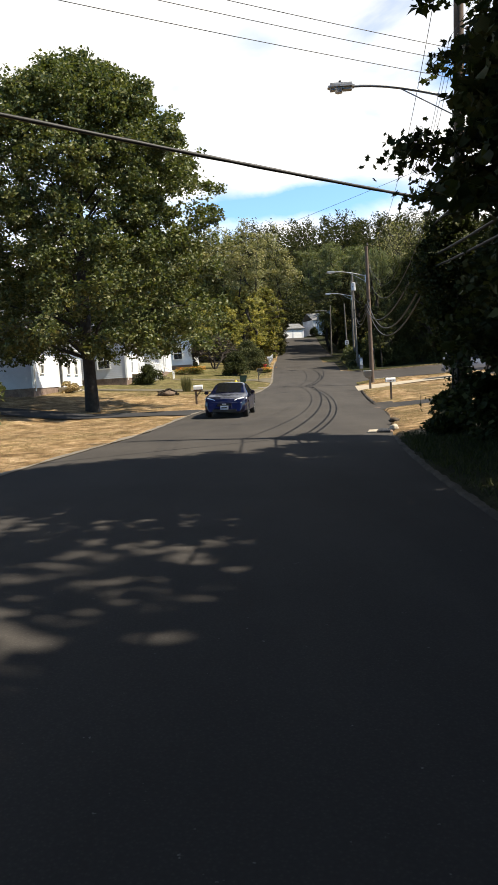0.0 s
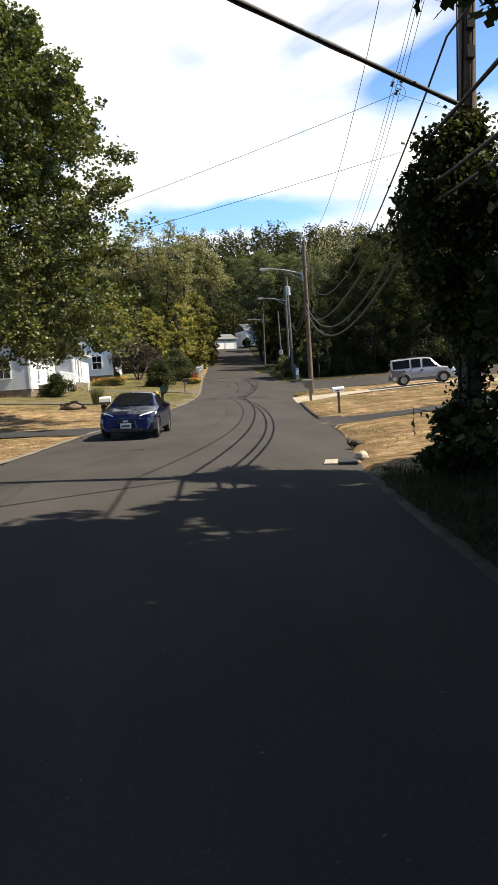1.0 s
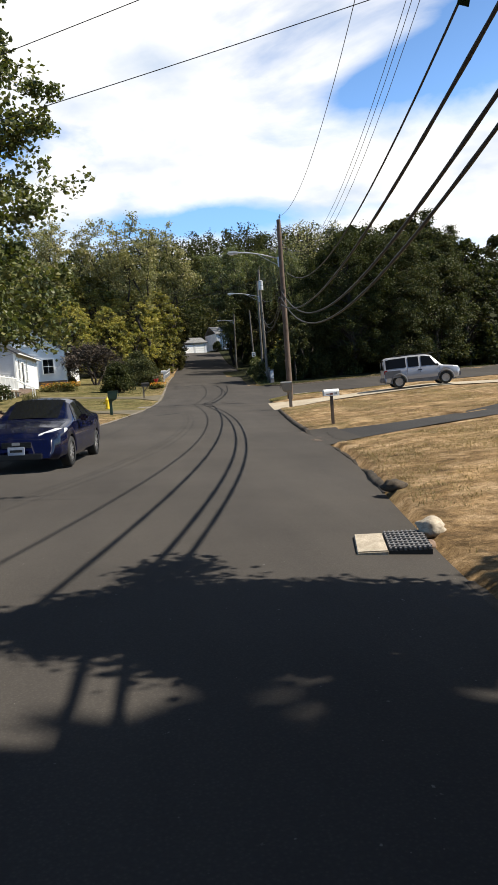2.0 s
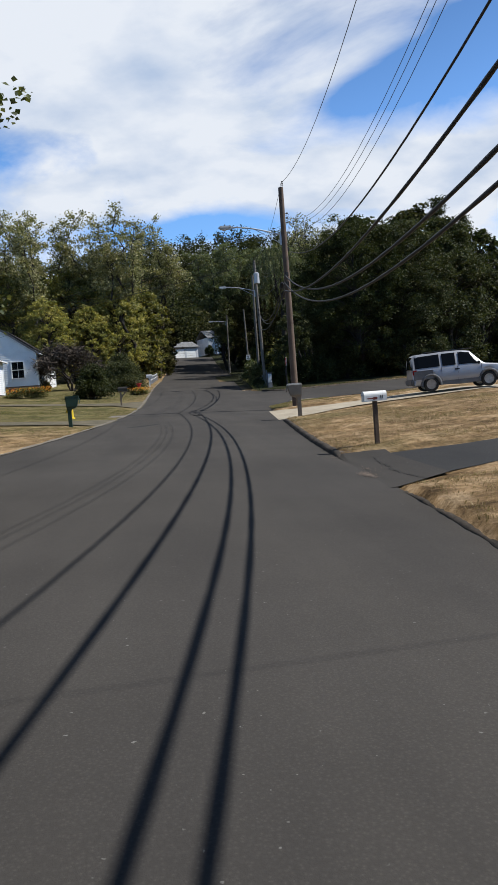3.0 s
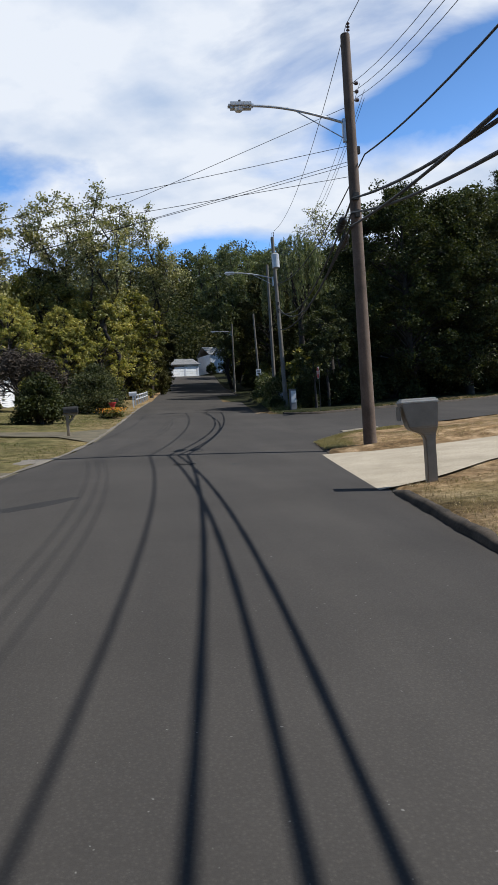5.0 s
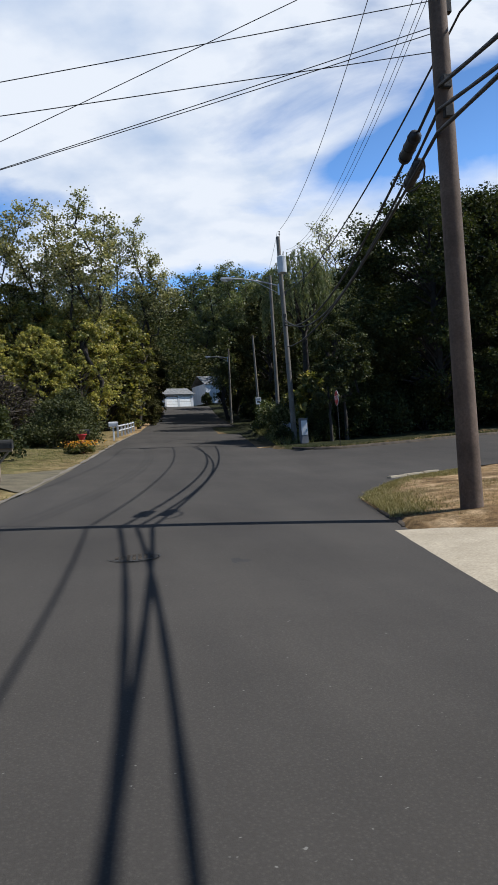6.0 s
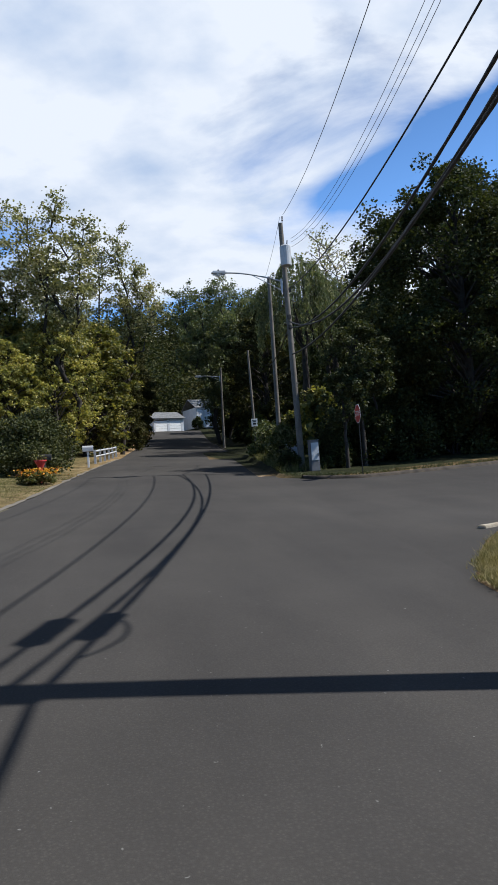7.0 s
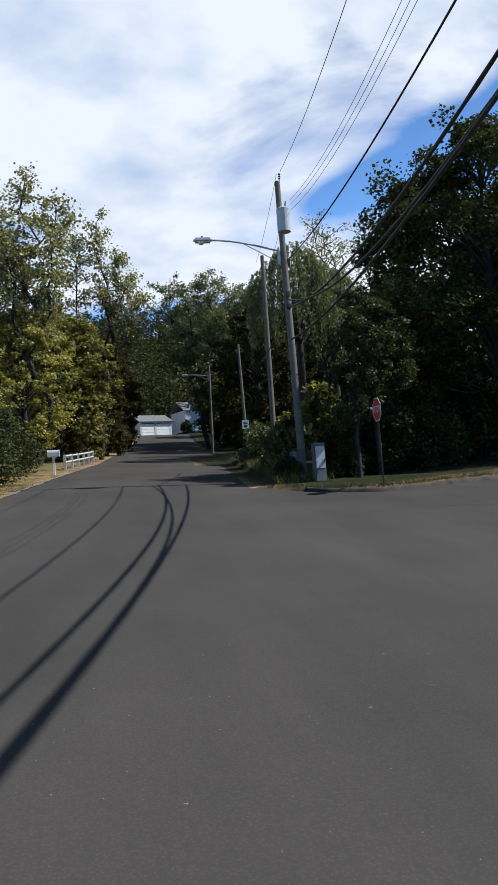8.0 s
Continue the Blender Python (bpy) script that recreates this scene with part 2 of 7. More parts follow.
def lawn_material():
    m, n, l, b = material("dry_lawn", 0.95, 0, 0.1)
    co = n.new("ShaderNodeTexCoord").outputs["Object"]
    big, mid, fine = noise_node(n, l, 0.12, 5, 0.65, co), noise_node(n, l, 1.5, 8, 0.72, co), noise_node(n, l, 14, 6, 0.8, co)
    straw = ramp_node(n, l, mid.outputs["Fac"], ((0.34, (0.1, 0.064, 0.03)), (0.5, (0.27, 0.178, 0.092)), (0.66, (0.5, 0.365, 0.225)))).outputs["Color"]
    green = ramp_node(n, l, mid.outputs["Fac"], ((0.3, (0.055, 0.07, 0.022)), (0.7, (0.15, 0.14, 0.055)))).outputs["Color"]
    where = ramp_node(n, l, big.outputs["Fac"], ((0.52, (0, 0, 0)), (0.72, (0.8, 0.8, 0.8)))).outputs["Color"]
    # the far lawns beyond the crossing keep more green
    sep = n.new("ShaderNodeSeparateXYZ")
    l.new(co, sep.inputs[0])
    far = n.new("ShaderNodeMapRange")
    far.inputs["From Min"].default_value, far.inputs["From Max"].default_value = 44, 54
    l.new(sep.outputs["Y"], far.inputs["Value"])
    # and so does the side across from the sunny bank
    left = n.new("ShaderNodeMapRange")
    left.inputs["From Min"].default_value, left.inputs["From Max"].default_value = 5.0, 0.5
    left.inputs["To Max"].default_value = 0.84
    l.new(sep.outputs["X"], left.inputs["Value"])
    far2 = n.new("ShaderNodeMath"); far2.operation = "MULTIPLY"
    patchy = n.new("ShaderNodeMath"); patchy.operation = "MULTIPLY"
    l.new(left.outputs[0], patchy.inputs[0]); l.new(ramp_node(n, l, noise_node(n, l, 0.5, 5, 0.7, co).outputs["Fac"], ((0.3, (0.72,) * 3), (0.6, (1.0,) * 3))).outputs["Color"], patchy.inputs[1])
    l.new(far.outputs[0], far2.inputs[0]); l.new(patchy.outputs[0], far2.inputs[1])
    both = n.new("ShaderNodeMath"); both.operation = "MAXIMUM"
    l.new(where, both.inputs[0]); l.new(far2.outputs[0], both.inputs[1])
    c = mix_node(n, l, both.outputs[0], straw, green)
    # verge under the trees: shade put into the colour of green grass and litter
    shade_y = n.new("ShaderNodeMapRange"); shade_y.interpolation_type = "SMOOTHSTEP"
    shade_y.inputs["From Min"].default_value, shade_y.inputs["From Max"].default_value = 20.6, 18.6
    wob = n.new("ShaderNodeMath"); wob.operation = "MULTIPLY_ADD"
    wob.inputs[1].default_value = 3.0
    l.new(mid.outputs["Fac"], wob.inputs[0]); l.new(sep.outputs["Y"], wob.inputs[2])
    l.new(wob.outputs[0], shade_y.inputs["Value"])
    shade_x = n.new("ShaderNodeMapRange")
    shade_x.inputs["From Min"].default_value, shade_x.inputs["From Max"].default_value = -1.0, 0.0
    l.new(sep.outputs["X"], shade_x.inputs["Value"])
    verge_shade = n.new("ShaderNodeMath"); verge_shade.operation = "MULTIPLY"
    l.new(shade_y.outputs[0], verge_shade.inputs[0]); l.new(shade_x.outputs[0], verge_shade.inputs[1])
    # floor of the wood behind the side street: litter darkened to carry its shade
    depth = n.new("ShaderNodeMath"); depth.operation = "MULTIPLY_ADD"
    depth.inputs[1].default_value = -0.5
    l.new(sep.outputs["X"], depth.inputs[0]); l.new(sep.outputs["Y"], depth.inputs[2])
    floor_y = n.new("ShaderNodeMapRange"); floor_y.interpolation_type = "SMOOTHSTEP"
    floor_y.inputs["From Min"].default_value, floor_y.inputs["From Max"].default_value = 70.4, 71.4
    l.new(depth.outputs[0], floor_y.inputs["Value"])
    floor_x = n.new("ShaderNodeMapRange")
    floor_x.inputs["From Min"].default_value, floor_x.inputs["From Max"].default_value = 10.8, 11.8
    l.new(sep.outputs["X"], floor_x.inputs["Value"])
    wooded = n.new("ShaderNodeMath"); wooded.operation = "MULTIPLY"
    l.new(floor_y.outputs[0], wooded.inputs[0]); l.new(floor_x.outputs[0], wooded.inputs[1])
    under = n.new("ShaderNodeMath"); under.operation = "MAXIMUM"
    l.new(verge_shade.outputs[0], under.inputs[0]); l.new(wooded.outputs[0], under.inputs[1])
    shaded_litter = ramp_node(n, l, mid.outputs["Fac"], ((0.35, (0.016, 0.02, 0.008)), (0.6, (0.034, 0.036, 0.014)), (0.72, (0.06, 0.05, 0.026)))).outputs["Color"]
    c = mix_node(n, l, under.outputs[0], c, shaded_litter)
    grain = ramp_node(n, l, fine.outputs["Fac"], ((0.3, (0.6, 0.6, 0.6)), (0.7, (1.3, 1.3, 1.3)))).outputs["Color"]
    # worn and thick places, and streaks where the mower went
    worn_spots = ramp_node(n, l, noise_node(n, l, 0.55, 6, 0.7, co).outputs["Fac"], ((0.36, (0.62, 0.6, 0.56)), (0.5, (0.95, 0.95, 0.95)), (0.66, (1.22, 1.2, 1.16)))).outputs["Color"]
    tufts = ramp_node(n, l, noise_node(n, l, 4.5, 5, 0.75, co).outputs["Fac"], ((0.34, (0.55, 0.54, 0.5)), (0.52, (1.0, 1.0, 1.0)), (0.7, (1.18, 1.17, 1.15)))).outputs["Color"]
    c = mix_node(n, l, 1.0, mix_node(n, l, 1.0, c, worn_spots, "MULTIPLY"), tufts, "MULTIPLY")
    l.new(mix_node(n, l, 1.0, c, grain, "MULTIPLY"), b.inputs["Base Color"])
    bump_node(n, l, b, fine.outputs["Fac"], 0.8, 0.05)
    return m


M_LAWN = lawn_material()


def leaf_material(name, tones, through=0.35, rough=0.5, gloss=0.35, other=None):
    """Leaves: each one takes its own tone, and lets some light through."""
    m, n, l, b = material(name, rough, 0, gloss)
    r = n.new("ShaderNodeNewGeometry").outputs["Random Per Island"]
    c = ramp_node(n, l, r, tones).outputs["Color"]
    co = n.new("ShaderNodeTexCoord").outputs["Object"]
    big = noise_node(n, l, 0.35, 3, 0.6, co)
    c = mix_node(n, l, 1.0, c, ramp_node(n, l, big.outputs["Fac"], ((0.3, (0.75, 0.8, 0.8)), (0.7, (1.2, 1.15, 1.1)))).outputs["Color"], "MULTIPLY")
    if other:
        # whole boughs have turned another colour
        bough = ramp_node(n, l, noise_node(n, l, 0.42, 3, 0.6, co).outputs["Fac"], ((0.54, (0, 0, 0)), (0.66, (1, 1, 1)))).outputs["Color"]
        c = mix_node(n, l, bough, c, ramp_node(n, l, r, other).outputs["Color"])
    l.new(c, b.inputs["Base Color"])
    t = n.new("ShaderNodeBsdfTranslucent")
    l.new(mix_node(n, l, 1.0, c, (1.2, 1.3, 0.6), "MULTIPLY"), t.inputs["Color"])
    s = n.new("ShaderNodeMixShader")
    s.inputs[0].default_value = through
    out = n["Material Output"]
    l.new(b.outputs[0], s.inputs[1]); l.new(t.outputs[0], s.inputs[2]); l.new(s.outputs[0], out.inputs["Surface"])
    return m


M_MAPLE = leaf_material("maple_leaves", ((0.0, (0.042, 0.056, 0.018)), (0.5, (0.088, 0.104, 0.034)), (0.85, (0.145, 0.155, 0.058)), (1.0, (0.2, 0.185, 0.08))), 0.26)
M_DARK_LEAF = leaf_material("dark_leaves", ((0.0, (0.022, 0.029, 0.011)), (0.6, (0.043, 0.051, 0.019)), (1.0, (0.082, 0.086, 0.031))), 0.25, 0.65, 0.15)
M_YELLOW_LEAF = leaf_material("turning_leaves", ((0.0, (0.14, 0.15, 0.045)), (0.4, (0.28, 0.27, 0.08)), (0.75, (0.46, 0.39, 0.12)), (1.0, (0.56, 0.46, 0.16))), other=((0.0, (0.07, 0.085, 0.03)), (0.6, (0.13, 0.145, 0.05)), (1.0, (0.2, 0.2, 0.075))))
M_COTTON = leaf_material("pale_leaves", ((0.0, (0.1, 0.1, 0.04)), (0.5, (0.225, 0.21, 0.09)), (1.0, (0.46, 0.41, 0.23))), 0.28)
M_EDGE_LEAF = leaf_material("wood_edge_leaves", ((0.0, (0.03, 0.038, 0.015)), (0.6, (0.062, 0.07, 0.028)), (1.0, (0.12, 0.118, 0.05))), 0.22, 0.6, 0.2)
M_WILLOW = leaf_material("willow_leaves", ((0.0, (0.075, 0.092, 0.045)), (0.6, (0.145, 0.158, 0.076)), (1.0, (0.25, 0.245, 0.125))))
M_TURNING = leaf_material("half_turned_leaves", ((0.0, (0.075, 0.085, 0.026)), (0.55, (0.18, 0.17, 0.05)), (0.85, (0.3, 0.26, 0.075)), (1.0, (0.42, 0.33, 0.09))), other=((0.0, (0.07, 0.085, 0.03)), (0.6, (0.13, 0.145, 0.05)), (1.0, (0.2, 0.2, 0.075))))
M_WOODS = leaf_material("far_leaves", ((0.0, (0.036, 0.037, 0.015)), (0.6, (0.064, 0.061, 0.024)), (1.0, (0.1, 0.09, 0.038))), 0.2, 0.85, 0.1)
M_HILL = leaf_material("hill_leaves", ((0.0, (0.03, 0.036, 0.015)), (0.6, (0.054, 0.058, 0.023)), (1.0, (0.085, 0.082, 0.034))), 0.2, 0.85, 0.1)
M_BARK = worn("bark", (0.02, 0.016, 0.013), (0.058, 0.047, 0.038), 4, 30, 0.95, bump=0.8, distance=0.03)
M_TWIG = worn("grey_twigs", (0.045, 0.036, 0.028), (0.115, 0.09, 0.07), 4, 30, 0.95, bump=0.3)
M_POLE = worn("weathered_pole", (0.08, 0.055, 0.04), (0.165, 0.117, 0.086), 1.6, 26, 0.9, bump=0.5, distance=0.01)
M_POLE_GREY = worn("grey_pole", (0.11, 0.098, 0.082), (0.2, 0.178, 0.152), 1.6, 26, 0.9, bump=0.5, distance=0.01)
M_CABLE = worn("black_cable", (0.012, 0.012, 0.013), (0.03, 0.03, 0.032), 5, 40, 0.6, bump=0.2)
M_WIRE = worn("grey_wire", (0.05, 0.05, 0.052), (0.09, 0.09, 0.092), 5, 40, 0.55, 0.3, bump=0)
M_STEEL = worn("galvanised_steel", (0.35, 0.36, 0.37), (0.5, 0.51, 0.52), 5, 60, 0.5, 0.8, bump=0.05, grain=0.05)
M_GREY_PAINT = worn("grey_paint", (0.38, 0.39, 0.4), (0.5, 0.51, 0.52), 3, 50, 0.5, bump=0.05, grain=0.05)
M_CERAMIC = worn("brown_ceramic", (0.05, 0.035, 0.03), (0.09, 0.06, 0.05), 8, 50, 0.25, bump=0)
M_WHITE_PAINT = worn("white_paint", (0.68, 0.68, 0.66), (0.82, 0.82, 0.8), 2, 40, 0.55, bump=0.06, grain=0.05)
M_SIDING = worn("white_siding", (0.66, 0.67, 0.68), (0.8, 0.8, 0.8), 0.8, 30, 0.6, bump=0.08, grain=0.05)
# grey siding; on white houses it also stands for side walls in shade
M_SIDING_GREY_SHADE = worn("grey_shade_siding", (0.4, 0.41, 0.43), (0.52, 0.53, 0.55), 0.8, 30, 0.6, bump=0.08, grain=0.05)
# very dark brown: shade put into the wall colour of the half-hidden house
M_SIDING_BROWN_SHADE = worn("brown_shade_siding", (0.05, 0.04, 0.032), (0.1, 0.08, 0.062), 0.8, 30, 0.7, bump=0.08, grain=0.1)
M_SHINGLE = worn("grey_shingles", (0.055, 0.058, 0.065), (0.13, 0.135, 0.145), 2, 22, 0.9, bump=0.6, distance=0.02)
M_SHINGLE_PALE = worn("pale_shingles", (0.17, 0.17, 0.17), (0.27, 0.27, 0.265), 2, 22, 0.9, bump=0.6, distance=0.02)
M_BRICK = worn("foundation", (0.13, 0.09, 0.07), (0.24, 0.17, 0.13), 3, 20, 0.9)
M_WOOD = worn("brown_post_wood", (0.07, 0.045, 0.03), (0.16, 0.11, 0.075), 4, 40, 0.85, bump=0.4)
M_WOOD_GREY = worn("grey_post_wood", (0.16, 0.12, 0.08), (0.3, 0.24, 0.17), 4, 40, 0.85, bump=0.4)
M_DARK = worn("dark_iron", (0.02, 0.02, 0.02), (0.05, 0.048, 0.045), 6, 40, 0.7, 0.4, bump=0.3)
M_RUBBER = worn("tyre_rubber", (0.014, 0.014, 0.014), (0.028, 0.028, 0.027), 6, 60, 0.8, bump=0.2)
M_OLD_RED = worn("weathered_red_paint", (0.11, 0.025, 0.02), (0.2, 0.05, 0.04), 6, 50, 0.7, bump=0.1, grain=0.1)
M_CAP = worn("pale_plastic", (0.52, 0.49, 0.44), (0.66, 0.62, 0.56), 3, 40, 0.6, bump=0.1, grain=0.05)
M_BEIGE = worn("beige_plastic", (0.2, 0.165, 0.125), (0.29, 0.24, 0.185), 3, 40, 0.6, bump=0.1, grain=0.05)
M_GREEN_PLASTIC = worn("dark_green_plastic", (0.012, 0.035, 0.026), (0.022, 0.055, 0.04), 3, 40, 0.5, bump=0.1, grain=0.05)
M_YELLOW_PAINT = worn("yellow_paint", (0.6, 0.42, 0.02), (0.75, 0.55, 0.04), 4, 40, 0.5, bump=0.1, grain=0.05)
M_RED_PAINT = worn("red_sign_face", (0.42, 0.03, 0.03), (0.52, 0.05, 0.045), 4, 40, 0.45, bump=0, grain=0.05)
M_STONE = worn("pale_stone", (0.3, 0.26, 0.2), (0.48, 0.42, 0.34), 5, 30, 0.9, bump=0.5, distance=0.02)
M_STRAW = leaf_material("straw_blades", ((0.0, (0.19, 0.135, 0.07)), (0.5, (0.31, 0.23, 0.13)), (0.9, (0.46, 0.36, 0.22)), (1.0, (0.2, 0.18, 0.08))), 0.2, 0.8)
M_OLIVE_GRASS = leaf_material("olive_blades", ((0.0, (0.12, 0.105, 0.04)), (0.5, (0.2, 0.175, 0.072)), (1.0, (0.36, 0.29, 0.15))), 0.2, 0.8)
M_WEED = leaf_material("weed_leaves", ((0.0, (0.06, 0.07, 0.025)), (0.6, (0.14, 0.14, 0.055)), (1.0, (0.3, 0.26, 0.14))), 0.3, 0.8, 0.1)


def glass(name, tint=(0.6, 0.65, 0.68), clear=0.5, gloss=0.6):
    m, n, l, b = material(name, 0.04, 0, gloss)
    b.inputs["Base Color"].default_value = (0.008, 0.009, 0.01, 1)
    t = n.new("ShaderNodeBsdfTransparent")
    t.inputs["Color"].default_value = (*tint, 1)
    s = n.new("ShaderNodeMixShader")
    s.inputs[0].default_value = clear
    l.new(b.outputs[0], s.inputs[1]); l.new(t.outputs[0], s.inputs[2]); l.new(s.outputs[0], n["Material Output"].inputs["Surface"])
    return m


M_GLASS = glass("window_glass")
M_CAR_GLASS = glass("car_glass", (0.2, 0.23, 0.23), 0.03, 0.08)


def paint(name, colour, metal=0.3, rough=0.3):
    m, n, l, b = material(name, rough, metal, 0.4)
    co = n.new("ShaderNodeTexCoord").outputs["Object"]
    dust = noise_node(n, l, 2.5, 5, 0.65, co)
    c = mix_node(n, l, ramp_node(n, l, dust.outputs["Fac"], ((0.5, (0, 0, 0)), (0.85, (0.1, 0.1, 0.1)))).outputs["Color"], colour, (0.3, 0.28, 0.25))
    l.new(c, b.inputs["Base Color"])
    b.inputs["Coat Weight"].default_value, b.inputs["Coat Roughness"].default_value = 0.06, 0.1
    return m


M_BLUE_CAR = paint("dark_blue_paint", (0.002, 0.0035, 0.02), 0.0, 0.1)
M_SILVER_CAR = paint("silver_paint", (0.36, 0.37, 0.4), 0.45, 0.42)
M_CLADDING = worn("grey_cladding", (0.1, 0.1, 0.105), (0.15, 0.15, 0.155), 3, 40, 0.7, bump=0.1, grain=0.05)
M_RIM = worn("alloy_rim", (0.45, 0.45, 0.46), (0.6, 0.6, 0.61), 6, 40, 0.35, 0.8, bump=0, grain=0.05)
M_LENS = worn("lamp_lens", (0.62, 0.63, 0.64), (0.78, 0.79, 0.8), 9, 40, 0.12, 0.2, bump=0, grain=0.05)
M_TAIL = worn("red_lamp_lens", (0.25, 0.012, 0.01), (0.36, 0.02, 0.016), 9, 40, 0.15, bump=0)
M_BLACK_TRIM = worn("black_trim", (0.012, 0.012, 0.013), (0.025, 0.025, 0.026), 6, 40, 0.5, bump=0.05, grain=0.05)
M_PLATE = worn("number_plate", (0.42, 0.46, 0.55), (0.55, 0.6, 0.68), 6, 40, 0.5, bump=0, grain=0.05)

# ---- mesh helpers ----


def part(name, bm, mat, parent=None, label="", smooth=False):
    """Links a bmesh as one mesh object under a thing or a part."""
    me = bpy.data.meshes.new(name)
    bm.to_mesh(me)
    bm.free()
    if smooth:
        me.shade_smooth()
    me.materials.append(mat)
    ob = new(name, me)
    if parent is not None:
        ob.parent = parent
    if label:
        ob["label"] = label
    return ob


def raw(name, verts, faces, mat, parent=None, smooth=False):
    """Links arrays of vertices and faces as one mesh object."""
    me = bpy.data.meshes.new(name)
    verts, faces = np.asarray(verts, np.float32), np.asarray(faces, np.int32)
    k = faces.shape[1]
    me.vertices.add(len(verts))
    me.vertices.foreach_set("co", verts.ravel())
    me.loops.add(faces.size)
    me.loops.foreach_set("vertex_index", faces.ravel())
    me.polygons.add(len(faces))
    me.polygons.foreach_set("loop_start", np.arange(0, faces.size, k, dtype=np.int32))
    me.update(calc_edges=True)
    me.validate()
    if smooth:
        me.shade_smooth()
    me.materials.append(mat)
    ob = new(name, me)
    if parent is not None:
        ob.parent = parent
    return ob


def thing(name, x, y, z, turn=0.0, label="", category="", group=""):
    """An empty at the base of a thing, which carries its parts."""
    ob = new(name)
    ob.empty_display_size = 0.2
    ob.matrix_world = pose(x, y, z, 0, 0, turn)
    return tagged(ob, label, category, group)


def box(bm, x, y, z, sx, sy, sz, bevel=0.0, m=None):
    """A box by its middle and its sizes."""
    made = bmesh.ops.create_cube(bm, size=1.0)["verts"]
    for v in made:
        v.co = Vector((x + v.co.x * sx, y + v.co.y * sy, z + v.co.z * sz))
    if bevel:
        edges = list({e for v in made for e in v.link_edges})
        made = list({v for f in bmesh.ops.bevel(bm, geom=edges, offset=bevel, segments=2, affect="EDGES", clamp_overlap=True)["faces"] for v in f.verts} | {v for v in made if v.is_valid})
    if m is not None:
        bmesh.ops.transform(bm, matrix=m, verts=made)
    return made


def rod(bm, a, b, r0, r1=None, seg=8):
    """A tapered round bar from a to b."""
    a, b = Vector(a), Vector(b)
    d = b - a
    made = bmesh.ops.create_cone(bm, cap_ends=True, segments=seg, radius1=r0, radius2=r0 if r1 is None else r1, depth=d.length)["verts"]
    bmesh.ops.transform(bm, matrix=Matrix.Translation((a + b) / 2) @ d.to_track_quat("Z", "Y").to_matrix().to_4x4(), verts=made)
    return made


def pipe_arrays(points, radii, seg=6):
    """Vertices and faces of a tube along points."""
    p = np.asarray(points, float)
    r = np.broadcast_to(np.asarray(radii, float), (len(p),))
    d = np.gradient(p, axis=0)
    d /= np.linalg.norm(d, axis=1, keepdims=True) + 1e-9
    ref = np.where(np.abs(d[:, 2:3]) > 0.9, [[1.0, 0, 0]], [[0, 0, 1.0]])
    u = np.cross(d, ref)
    u /= np.linalg.norm(u, axis=1, keepdims=True) + 1e-9
    w = np.cross(d, u)
    a = np.linspace(0, 2 * np.pi, seg, endpoint=False)
    v = p[:, None] + r[:, None, None] * (np.cos(a)[None, :, None] * u[:, None] + np.sin(a)[None, :, None] * w[:, None])
    i, j = np.arange(len(p) - 1)[:, None] * seg, np.arange(seg)[None]
    k = (j + 1) % seg
    f = np.stack([i + j, i + k, i + seg + k, i + seg + j], -1).reshape(-1, 4)
    return v.reshape(-1, 3), f


def joined(chunks):
    """Many (vertices, faces) pairs as one."""
    vs, fs, n = [], [], 0
    for v, f in chunks:
        vs.append(v)
        fs.append(np.asarray(f) + n)
        n += len(v)
    return np.concatenate(vs), np.concatenate(fs)


# ---- the lie of the land ----
PROFILE_Y = (-80, -30, 0, 10, 20, 30, 36, 49, 55, 60, 75, 82, 100, 113, 123, 140, 155, 185, 205, 230, 260, 330, 420)
PROFILE_Z = (1.6, 0.9, 0.12, -0.06, -0.17, -0.15, -0.07, 0.3, 0.49, 0.65, 1.45, 1.9, 3.0, 3.8, 4.6, 6.0, 7.46, 11.0, 12.5, 18, 32, 62, 68)
LEFT_Y = (-80, 0, 13, 18, 22, 32, 37, 42, 47, 54, 62, 78, 93, 119, 140, 155, 186)
LEFT_X = (-7.5, -5.2, -4.7, -4.1, -3.5, -2.8, -1.9, -0.8, 0.1, 1.1, 2.0, 2.75, 3.4, 5.0, 6.4, 7.6, 9.6)
RIGHT_Y = (-80, 0, 12, 20, 24, 31, 36, 41, 48.5, 56, 60, 70, 82, 94, 108, 123, 155, 186)
RIGHT_X = (0.6, 2.0, 2.9, 3.9, 4.85, 6.0, 6.3, 6.8, 7.7, 8.6, 9.3, 10.3, 11.45, 12.65, 13.9, 14.8, 16.5, 18.4)


def eased(v, xs, ys):
    """The line through (xs, ys) at v, with its corners rounded."""
    v = np.asarray(v, float)
    return sum(np.interp(v + o, xs, ys) for o in (-3, -1.5, 0, 1.5, 3)) / 5


def step(v, a, b):
    t = np.clip((np.asarray(v, float) - a) / (b - a), 0, 1)
    return t * t * (3 - 2 * t)


def ground_level(y):
    return eased(y, PROFILE_Y, PROFILE_Z)


CROSSFALL = 0.035


def crossfall(x, y):
    """The land falls from left to right across the road."""
    return -CROSSFALL * np.clip(np.asarray(x, float) - 0.115 * np.asarray(y, float), -30, 30)


def road_level(x, y):
    return ground_level(y) + crossfall(x, y)


def left_edge(y):
    return eased(y, LEFT_Y, LEFT_X)


def right_edge(y):
    return eased(y, RIGHT_Y, RIGHT_X)


def street_near(x):
    """Near side of the side street."""
    return np.interp(x, (9.2, 9.6, 10.7, 11.6, 13.5, 18, 34, 80), (59.3, 60.6, 62.2, 63.2, 64.3, 66.4, 75.5, 103))


